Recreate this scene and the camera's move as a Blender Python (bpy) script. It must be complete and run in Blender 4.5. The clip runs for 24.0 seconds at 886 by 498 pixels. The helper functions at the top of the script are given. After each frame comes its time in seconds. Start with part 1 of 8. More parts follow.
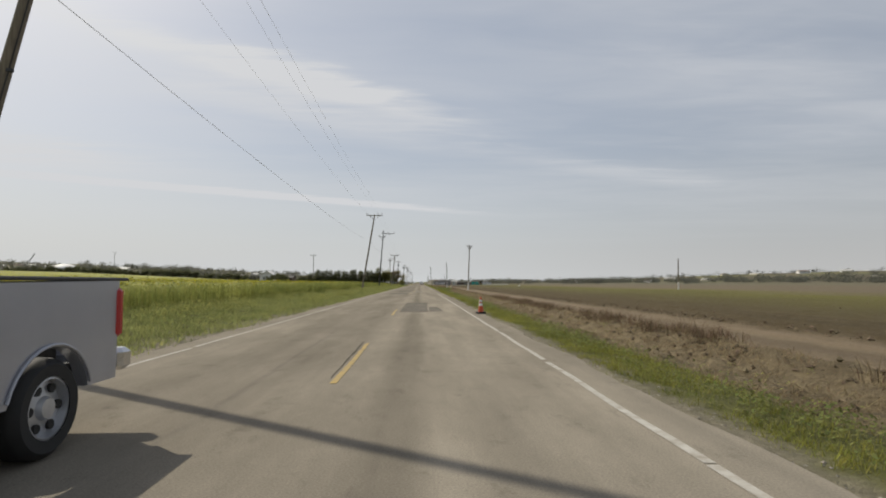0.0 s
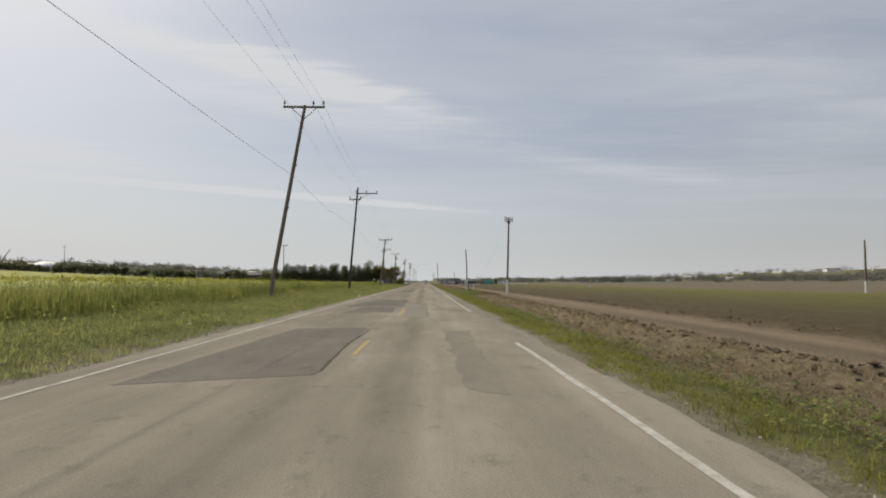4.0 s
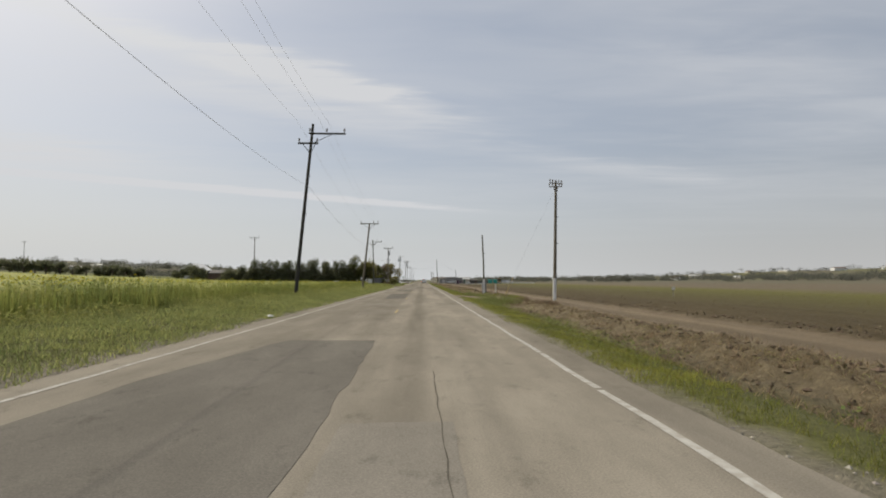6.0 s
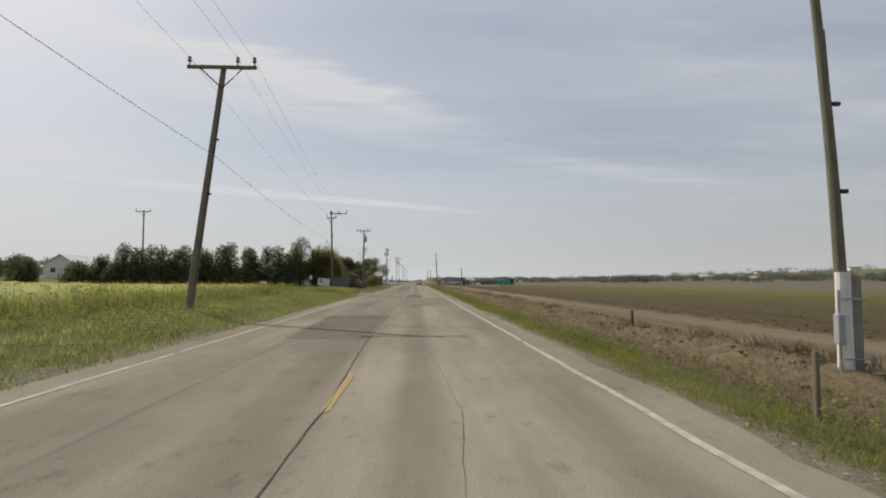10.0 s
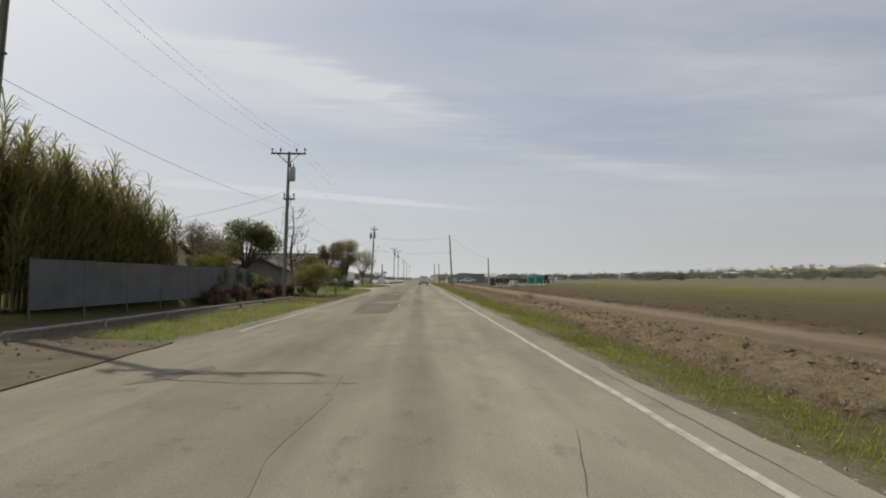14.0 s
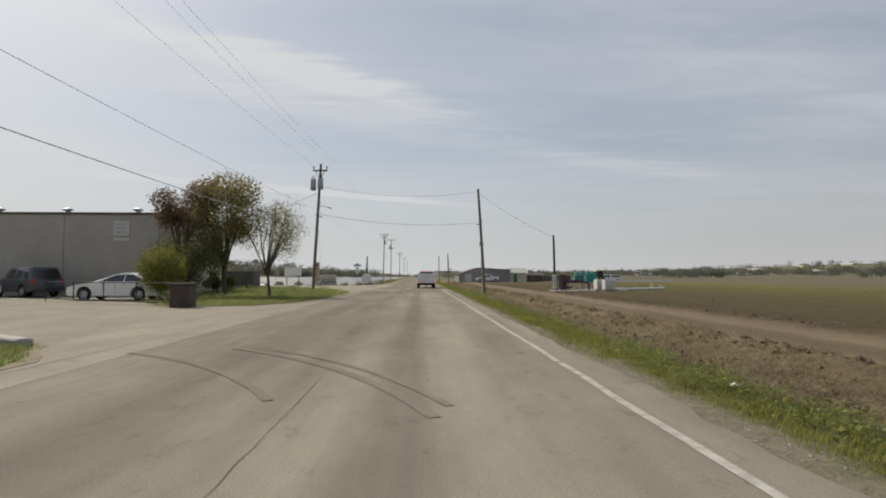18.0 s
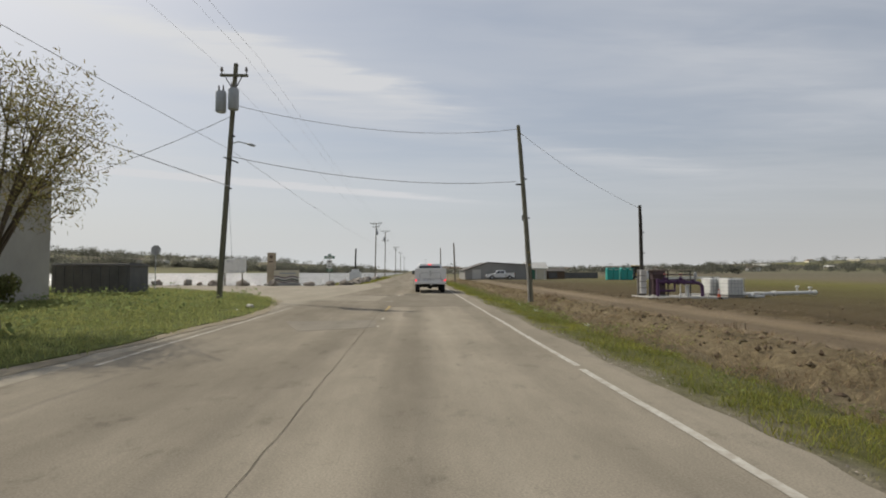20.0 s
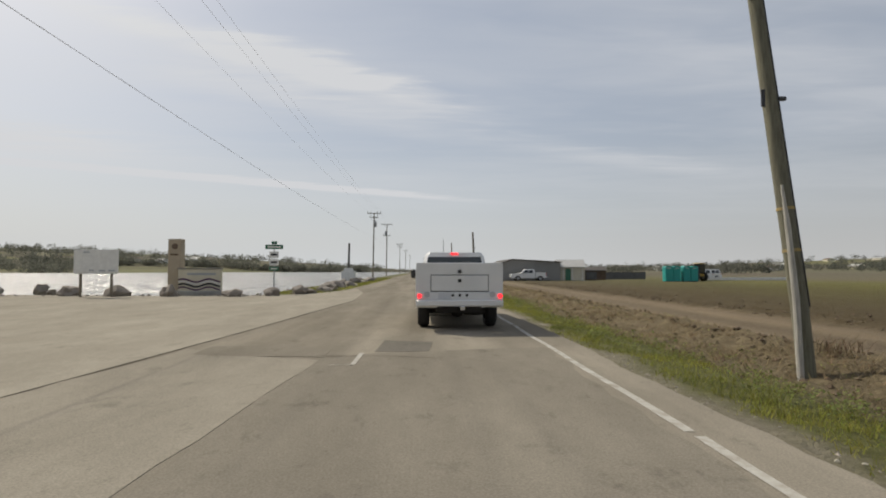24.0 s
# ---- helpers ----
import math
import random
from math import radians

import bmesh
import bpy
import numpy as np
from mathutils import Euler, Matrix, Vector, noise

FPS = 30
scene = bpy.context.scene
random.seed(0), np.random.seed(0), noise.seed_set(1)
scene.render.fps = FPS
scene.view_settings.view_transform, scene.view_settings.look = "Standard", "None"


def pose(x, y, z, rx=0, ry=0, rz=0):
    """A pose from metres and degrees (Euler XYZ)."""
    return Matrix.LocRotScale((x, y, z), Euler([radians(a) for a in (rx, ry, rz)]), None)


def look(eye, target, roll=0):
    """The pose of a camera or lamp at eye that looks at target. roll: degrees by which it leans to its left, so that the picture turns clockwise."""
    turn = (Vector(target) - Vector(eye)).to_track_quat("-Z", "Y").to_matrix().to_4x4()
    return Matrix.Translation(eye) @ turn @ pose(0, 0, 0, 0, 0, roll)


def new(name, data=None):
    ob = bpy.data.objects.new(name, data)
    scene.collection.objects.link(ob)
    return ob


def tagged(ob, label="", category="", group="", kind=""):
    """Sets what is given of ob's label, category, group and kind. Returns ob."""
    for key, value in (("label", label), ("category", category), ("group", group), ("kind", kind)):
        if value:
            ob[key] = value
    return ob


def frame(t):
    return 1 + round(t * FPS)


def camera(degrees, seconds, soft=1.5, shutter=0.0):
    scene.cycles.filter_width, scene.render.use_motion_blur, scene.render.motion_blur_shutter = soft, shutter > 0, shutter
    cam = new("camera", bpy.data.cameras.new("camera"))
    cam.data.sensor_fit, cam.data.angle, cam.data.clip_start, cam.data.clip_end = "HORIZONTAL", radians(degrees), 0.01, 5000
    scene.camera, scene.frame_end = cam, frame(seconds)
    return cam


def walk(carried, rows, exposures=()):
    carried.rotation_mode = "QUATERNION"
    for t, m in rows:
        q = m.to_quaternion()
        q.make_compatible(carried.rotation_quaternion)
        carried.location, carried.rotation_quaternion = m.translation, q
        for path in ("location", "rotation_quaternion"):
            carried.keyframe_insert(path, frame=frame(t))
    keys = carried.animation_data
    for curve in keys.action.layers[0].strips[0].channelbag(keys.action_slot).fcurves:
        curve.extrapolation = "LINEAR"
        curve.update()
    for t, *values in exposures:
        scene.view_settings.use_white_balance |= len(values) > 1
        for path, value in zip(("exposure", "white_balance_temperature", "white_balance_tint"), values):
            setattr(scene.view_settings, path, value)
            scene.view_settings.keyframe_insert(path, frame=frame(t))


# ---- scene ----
cam = camera(78.0, 24.0, soft=1.9)
PATH = [
    (0.0, pose(0.08, -33.58, 1.30, 93.50, 0.00, -2.40)),
    (0.5, pose(0.11, -26.86, 1.30, 93.29, 0.00, -2.25)),
    (1.0, pose(0.11, -20.14, 1.30, 93.22, 0.00, -2.08)),
    (1.5, pose(0.11, -13.39, 1.30, 93.52, 0.00, -2.09)),
    (2.0, pose(0.12, -6.68, 1.30, 93.41, 0.00, -2.20)),
    (2.5, pose(0.13, -0.03, 1.30, 93.39, 0.00, -1.98)),
    (3.0, pose(0.16, 6.57, 1.30, 93.38, 0.00, -1.96)),
    (4.0, pose(0.21, 19.74, 1.30, 93.37, 0.00, -1.92)),
    (4.5, pose(0.21, 26.38, 1.30, 93.37, 0.00, -1.90)),
    (5.0, pose(0.18, 33.09, 1.30, 93.28, 0.00, -2.02)),
    (5.5, pose(0.11, 39.77, 1.30, 93.41, 0.00, -2.12)),
    (6.0, pose(0.04, 46.52, 1.30, 93.28, 0.00, -2.19)),
    (6.5, pose(-0.01, 53.37, 1.30, 93.50, 0.00, -2.18)),
    (7.0, pose(-0.06, 60.19, 1.30, 93.59, 0.00, -2.23)),
    (7.5, pose(-0.10, 66.85, 1.30, 93.36, 0.00, -2.26)),
    (8.0, pose(-0.14, 73.53, 1.30, 93.29, 0.00, -2.29)),
    (8.5, pose(-0.17, 80.30, 1.30, 93.39, 0.00, -2.19)),
    (9.0, pose(-0.18, 87.07, 1.30, 93.42, 0.00, -2.33)),
    (9.5, pose(-0.17, 93.56, 1.30, 93.50, 0.00, -2.65)),
    (10.0, pose(-0.13, 100.05, 1.30, 93.34, 0.00, -2.82)),
    (10.5, pose(-0.07, 106.54, 1.30, 93.49, 0.00, -2.98)),
    (11.0, pose(-0.02, 113.19, 1.30, 93.42, 0.00, -2.81)),
    (12.0, pose(0.00, 127.43, 1.30, 93.29, 0.00, -2.48)),
    (12.5, pose(-0.02, 134.84, 1.30, 93.22, 0.00, -2.31)),
    (13.0, pose(-0.03, 142.32, 1.30, 93.72, 0.00, -2.43)),
    (13.5, pose(-0.05, 149.81, 1.30, 93.20, 0.00, -2.37)),
    (14.0, pose(-0.05, 157.10, 1.30, 93.06, 0.00, -2.46)),
    (14.5, pose(-0.03, 164.13, 1.30, 93.11, 0.00, -2.58)),
    (15.0, pose(0.01, 171.04, 1.30, 93.14, 0.00, -2.69)),
    (15.5, pose(0.03, 177.81, 1.30, 93.19, 0.00, -2.67)),
    (16.0, pose(0.04, 184.64, 1.30, 93.25, 0.00, -2.76)),
    (16.5, pose(0.04, 191.46, 1.30, 93.12, 0.00, -2.72)),
    (17.0, pose(0.05, 198.13, 1.30, 93.29, 0.00, -2.67)),
    (17.5, pose(0.06, 204.55, 1.30, 93.13, 0.00, -2.61)),
    (18.0, pose(0.06, 210.60, 1.30, 92.74, 0.00, -2.52)),
    (18.5, pose(0.04, 216.49, 1.30, 92.58, 0.00, -2.50)),
    (19.0, pose(0.01, 222.11, 1.30, 92.49, 0.00, -2.60)),
    (20.0, pose(-0.04, 232.23, 1.30, 92.31, 0.00, -2.78)),
    (20.5, pose(-0.04, 236.57, 1.30, 92.22, 0.00, -2.87)),
    (21.0, pose(-0.01, 240.30, 1.30, 92.38, 0.00, -2.76)),
    (21.5, pose(0.01, 243.54, 1.30, 92.41, 0.00, -2.52)),
    (22.0, pose(0.02, 246.33, 1.30, 92.28, 0.00, -2.36)),
    (22.5, pose(0.01, 248.58, 1.30, 92.51, 0.00, -2.21)),
    (23.0, pose(0.00, 250.45, 1.30, 92.34, 0.00, -2.15)),
    (23.5, pose(0.00, 251.98, 1.30, 92.28, 0.00, -2.09)),
    (24.0, pose(0.01, 253.17, 1.30, 92.23, 0.00, -2.12)),
]
walk(cam, PATH)

# world: hazy spring sky with thin cirrus, sun ahead to the side of the road
SUN_AZ, SUN_EL = radians(-47), radians(44)      # azimuth from +y towards +x, elevation
world = bpy.data.worlds.new("sky")
scene.world = world
world.use_nodes = True


def wnode(kind, **kw):
    n = world.node_tree.nodes.new(kind)
    for k, v in kw.items():
        n.inputs[k].default_value = v
    return n


wl = world.node_tree.links.new
bg = world.node_tree.nodes["Background"]
sky = wnode("ShaderNodeTexSky")
sky.sky_type, sky.sun_disc = "NISHITA", False
sky.sun_elevation, sky.sun_rotation = SUN_EL, SUN_AZ
sky.air_density, sky.dust_density, sky.ozone_density = 1.0, 2.5, 1.5
coord = wnode("ShaderNodeTexCoord")
sep = wnode("ShaderNodeSeparateXYZ")
wl(coord.outputs["Generated"], sep.inputs[0])


def wmath(op, a, b=None, clamp=False):
    n = wnode("ShaderNodeMath")
    n.operation, n.use_clamp = op, clamp
    for i, v in enumerate((a, b)):
        if v is None:
            continue
        if isinstance(v, (int, float)):
            n.inputs[i].default_value = v
        else:
            wl(v, n.inputs[i])
    return n.outputs[0]


def fill_ramp(n, stops):
    """Set a colour ramp's stops, given in rising order as (position, colour)."""
    el = n.color_ramp.elements
    el[0].position, el[1].position = stops[0][0], stops[-1][0]
    el[0].color, el[1].color = (*stops[0][1], 1), (*stops[-1][1], 1)
    for p, c in stops[1:-1]:
        el.new(p).color = (*c, 1)


def wramp(fac, stops):
    n = wnode("ShaderNodeValToRGB")
    fill_ramp(n, stops)
    wl(fac, n.inputs[0])
    return n.outputs["Color"]


# a flat cloud sheet: directions projected on a plane overhead
zc = wmath("MAXIMUM", sep.outputs["Z"], 0.02)
cu, cv = wmath("DIVIDE", sep.outputs["X"], zc), wmath("DIVIDE", sep.outputs["Y"], zc)
comb = wnode("ShaderNodeCombineXYZ")
wl(cu, comb.inputs[0]), wl(cv, comb.inputs[1])


def cirrus(turn, sx, sy, scale, detail, rough):
    m = wnode("ShaderNodeMapping")
    m.inputs["Rotation"].default_value = (0, 0, radians(turn))
    m.inputs["Scale"].default_value = (sx, sy, 1)
    wl(comb.outputs[0], m.inputs[0])
    n = wnode("ShaderNodeTexNoise", Scale=scale, Detail=detail, Roughness=rough, Distortion=0.6)
    wl(m.outputs[0], n.inputs["Vector"])
    return n.outputs["Fac"]


# streaks lie parallel, slanting across the road
fine, broad = cirrus(-35, 0.30, 1.25, 1.6, 4, 0.5), cirrus(-35, 0.16, 0.42, 1.0, 3, 0.5)
wisp, fibre = cirrus(-25, 0.6, 1.3, 2.3, 3, 0.55), cirrus(-41, 0.5, 2.4, 2.6, 7, 0.66)
run = wmath("ADD", wmath("MULTIPLY", cu, 0.819), wmath("MULTIPLY", cv, 0.573))
off = wmath("ADD", wmath("MULTIPLY", cu, -0.573), wmath("MULTIPLY", cv, 0.819))


def ramp01(v, lo, hi):
    n = wnode("ShaderNodeMapRange")
    n.interpolation_type = "SMOOTHSTEP"
    n.inputs["From Min"].default_value, n.inputs["From Max"].default_value = lo, hi
    wl(v, n.inputs["Value"])
    return n.outputs[0]


def streak(c, width, wander, r0, r1, soft, tilt=0.0):
    """A cirrus streak at offset c, from r0 to r1 along its run."""
    d = wmath("ADD", off, wmath("MULTIPLY", wmath("SUBTRACT", broad, 0.5), wander))
    d = wmath("ADD", d, wmath("MULTIPLY", wmath("SUBTRACT", wisp, 0.5), wander * 0.3))
    d = wmath("SUBTRACT", d, wmath("MULTIPLY", run, tilt))
    d = wmath("ADD", d, wmath("MULTIPLY", wmath("SUBTRACT", fibre, 0.5), width * 1.1))
    d = wmath("DIVIDE", wmath("ABSOLUTE", wmath("SUBTRACT", d, c)), width)
    m = wmath("SUBTRACT", 1.0, ramp01(d, 0.1, 1.0))
    m = wmath("MULTIPLY", m, ramp01(run, r0 - soft, r0 + soft))
    m = wmath("MULTIPLY", m, wmath("SUBTRACT", 1.0, ramp01(run, r1 - 2 * soft, r1 + 2 * soft)))
    return wmath("MULTIPLY", m, wmath("ADD", 0.35, wmath("MULTIPLY", wisp, 1.1)))


fibred = lambda m, k: wmath("MULTIPLY", wmath("MULTIPLY", m, k), wmath("ADD", 0.05, wmath("MULTIPLY", fibre, 1.9)))
streaks = fibred(streak(2.44, 0.26, 0.34, 0.12, 2.0, 0.3, 0.06), 0.62)
streaks = wmath("ADD", streaks, fibred(streak(2.75, 0.6, 0.6, 0.4, 2.3, 0.5, 0.10), 0.5))
streaks = wmath("ADD", streaks, fibred(streak(6.36, 0.36, 0.22, -5.0, 4.2, 0.9, -0.075), 1.7))
streaks = wmath("ADD", streaks, fibred(streak(5.3, 1.0, 0.9, -5.0, 0.6, 0.6, -0.15), 1.0))
streaks = wmath("ADD", streaks, fibred(streak(3.15, 0.42, 0.5, 2.9, 5.4, 0.7, -0.06), 0.3))
streaks = wmath("ADD", streaks, fibred(streak(1.3, 0.75, 0.8, 1.6, 4.2, 0.9), 0.12))
streaks = wmath("ADD", streaks, fibred(streak(2.42, 0.16, 0.3, -2.0, 0.1, 0.25), 0.55))
veil = wramp(wmath("ADD", wmath("ADD", wmath("MULTIPLY", fine, 0.12), wmath("MULTIPLY", wisp, 0.18)), wmath("MULTIPLY", broad, 0.7)), [(0.40, (0, 0, 0)), (0.62, (1, 1, 1))])
veil = wmath("MULTIPLY", veil, ramp01(sep.outputs["Z"], 0.03, 0.24))
cover = wmath("ADD", wmath("ADD", 0.14, wmath("MULTIPLY", veil, 0.42)), streaks, clamp=True)
haze = wramp(sep.outputs["Z"], [(0.0, (1, 1, 1)), (0.06, (0.72, 0.72, 0.72)), (0.22, (0.28, 0.28, 0.28)), (0.7, (0.08, 0.08, 0.08))])
# glow of thin cloud round the sun
sund = (math.sin(SUN_AZ) * math.cos(SUN_EL), math.cos(SUN_AZ) * math.cos(SUN_EL), math.sin(SUN_EL))
dot = wnode("ShaderNodeVectorMath")
dot.operation = "DOT_PRODUCT"
dot.inputs[1].default_value = sund
wl(coord.outputs["Generated"], dot.inputs[0])
glow = wmath("POWER", wmath("MAXIMUM", dot.outputs["Value"], 0.0), 16.0)


def wmix(fac, a, b):
    n = wnode("ShaderNodeMix")
    n.data_type = "RGBA"
    wl(fac, n.inputs["Factor"])
    for i, v in ((6, a), (7, b)):
        if isinstance(v, tuple):
            n.inputs[i].default_value = (*v, 1)
        else:
            wl(v, n.inputs[i])
    return n.outputs[2]


scale_sky = wnode("ShaderNodeVectorMath")
scale_sky.operation = "SCALE"
scale_sky.inputs["Scale"].default_value = 0.085
wl(sky.outputs[0], scale_sky.inputs[0])
base = wmix(wmath("ADD", 0.30, wmath("MULTIPLY", haze, 0.0)), scale_sky.outputs[0], (0.36, 0.435, 0.56))
sunny = ramp01(dot.outputs["Value"], 0.05, 0.62)
hazed = wmix(haze, base, wmix(sunny, (0.515, 0.515, 0.505), (0.63, 0.65, 0.655)))
cloud = wmix(glow, (0.66, 0.67, 0.69), (0.98, 0.97, 0.95))
final = wmix(cover, hazed, cloud)
glowed = wmix(wmath("MULTIPLY", glow, 0.30), final, (0.98, 0.97, 0.95))
wl(glowed, bg.inputs["Color"])
bg.inputs["Strength"].default_value = 0.97

sun_data = bpy.data.lights.new("sun", "SUN")
sun_data.energy, sun_data.angle, sun_data.color = 3.7, radians(0.6), (1.0, 0.92, 0.78)
sun = new("sun", sun_data)
sun.matrix_world = look((0, 0, 50), (-sund[0] * 10, -sund[1] * 10, 50 - sund[2] * 10))


# ---- materials ----
def material(name, color, rough=0.8, metal=0.0, vary=0.0, scale=4.0, second=None, bump=0.0, bump_scale=40.0, island=0.0,
             spec=0.5, coat=0.0, emit=None, strength=0.0, trans=0.0, stretch=(1, 1, 1), leaf=0.0, bump_dist=0.02):
    """A surface: base colour, a second colour mixed in by noise at two scales, fine relief."""
    m = bpy.data.materials.new(name)
    m.use_nodes = True
    t = m.node_tree
    b = t.nodes["Principled BSDF"]
    b.inputs["Roughness"].default_value, b.inputs["Metallic"].default_value = rough, metal
    b.inputs["Specular IOR Level"].default_value, b.inputs["Coat Weight"].default_value = spec, coat
    b.inputs["Transmission Weight"].default_value = trans
    if emit:
        b.inputs["Emission Color"].default_value, b.inputs["Emission Strength"].default_value = (*emit, 1), strength
    geo = t.nodes.new("ShaderNodeNewGeometry")
    mp = t.nodes.new("ShaderNodeMapping")
    mp.inputs["Scale"].default_value = stretch
    tc = t.nodes.new("ShaderNodeTexCoord")
    t.links.new(tc.outputs["Object"], mp.inputs[0])
    col = None
    if vary or second:
        n1 = t.nodes.new("ShaderNodeTexNoise")
        n1.inputs["Scale"].default_value, n1.inputs["Detail"].default_value, n1.inputs["Roughness"].default_value = scale, 6, 0.65
        t.links.new(mp.outputs[0], n1.inputs["Vector"])
        mix = t.nodes.new("ShaderNodeMix")
        mix.data_type = "RGBA"
        sec = second or tuple(c * (1 - vary) for c in color)
        mix.inputs[6].default_value, mix.inputs[7].default_value = (*color, 1), (*sec, 1)
        r = t.nodes.new("ShaderNodeMapRange")
        r.inputs["From Min"].default_value, r.inputs["From Max"].default_value = 0.35, 0.68
        t.links.new(n1.outputs["Fac"], r.inputs["Value"])
        t.links.new(r.outputs[0], mix.inputs["Factor"])
        col = mix.outputs[2]
    if island:
        hsv = t.nodes.new("ShaderNodeHueSaturation")
        mr = t.nodes.new("ShaderNodeMapRange")
        mr.inputs["To Min"].default_value, mr.inputs["To Max"].default_value = 1 - island, 1 + island
        t.links.new(geo.outputs["Random Per Island"], mr.inputs["Value"])
        t.links.new(mr.outputs[0], hsv.inputs["Value"])
        mh = t.nodes.new("ShaderNodeMapRange")
        mh.inputs["To Min"].default_value, mh.inputs["To Max"].default_value = 0.5 - island * 0.06, 0.5 + island * 0.06
        wn = t.nodes.new("ShaderNodeMath")
        wn.operation = "FRACT"
        w2 = t.nodes.new("ShaderNodeMath")
        w2.operation = "MULTIPLY"
        w2.inputs[1].default_value = 7.31
        t.links.new(geo.outputs["Random Per Island"], w2.inputs[0])
        t.links.new(w2.outputs[0], wn.inputs[0])
        t.links.new(wn.outputs[0], mh.inputs["Value"])
        t.links.new(mh.outputs[0], hsv.inputs["Hue"])
        if col is not None:
            t.links.new(col, hsv.inputs["Color"])
        else:
            hsv.inputs["Color"].default_value = (*color, 1)
        col = hsv.outputs[0]
    if col is not None:
        t.links.new(col, b.inputs["Base Color"])
    else:
        b.inputs["Base Color"].default_value = (*color, 1)
    if bump:
        n2 = t.nodes.new("ShaderNodeTexNoise")
        n2.inputs["Scale"].default_value, n2.inputs["Detail"].default_value = bump_scale, 5
        t.links.new(mp.outputs[0], n2.inputs["Vector"])
        bp = t.nodes.new("ShaderNodeBump")
        bp.inputs["Strength"].default_value, bp.inputs["Distance"].default_value = bump, bump_dist
        t.links.new(n2.outputs["Fac"], bp.inputs["Height"])
        t.links.new(bp.outputs[0], b.inputs["Normal"])
    if leaf:
        # thin leaves let part of the light through
        tr, ms = t.nodes.new("ShaderNodeBsdfTranslucent"), t.nodes.new("ShaderNodeMixShader")
        ms.inputs[0].default_value = leaf
        if col is not None:
            t.links.new(col, tr.inputs["Color"])
        else:
            tr.inputs["Color"].default_value = (*color, 1)
        t.links.new(b.outputs[0], ms.inputs[1])
        t.links.new(tr.outputs[0], ms.inputs[2])
        t.links.new(ms.outputs[0], t.nodes["Material Output"].inputs["Surface"])
    return m


M = {}
M["wood_pole"] = material("weathered pole wood", (0.23, 0.195, 0.145), 0.9, vary=0.45, scale=3, bump=0.5, bump_scale=30, stretch=(8, 8, 0.5))
M["green_pole"] = material("treated pole wood", (0.19, 0.18, 0.125), 0.9, vary=0.45, scale=3, bump=0.5, bump_scale=30, stretch=(8, 8, 0.5))
M["dark_pole"] = material("dark creosoted wood", (0.06, 0.055, 0.045), 0.9, vary=0.4, scale=3, bump=0.5, bump_scale=30, stretch=(8, 8, 0.5))
M["grey_wood"] = material("grey weathered wood", (0.30, 0.28, 0.25), 0.9, vary=0.4, scale=5, bump=0.5, bump_scale=30, stretch=(6, 6, 0.6))
M["pale_wood"] = material("split pale wood", (0.55, 0.52, 0.46), 0.9, vary=0.45, scale=5, bump=0.5, bump_scale=30, stretch=(6, 6, 0.6))
M["white_paint"] = material("white paint", (0.74, 0.73, 0.70), 0.6, vary=0.18, scale=3, bump=0.1)
M["cream_paint"] = material("cream paint", (0.62, 0.57, 0.45), 0.7, vary=0.15, scale=2)
M["porcelain"] = material("glazed insulator", (0.22, 0.20, 0.19), 0.25)
M["wire"] = material("weathered cable", (0.34, 0.34, 0.35), 0.6)
M["steel"] = material("galvanised steel", (0.42, 0.43, 0.44), 0.45, 0.7, vary=0.2, scale=6)
M["trafo"] = material("grey transformer paint", (0.36, 0.38, 0.40), 0.5, vary=0.15, scale=5)
M["black"] = material("black rubber", (0.018, 0.018, 0.018), 0.75, vary=0.3, scale=9)
M["dark_metal"] = material("dark painted metal", (0.03, 0.03, 0.032), 0.5, vary=0.3, scale=6)


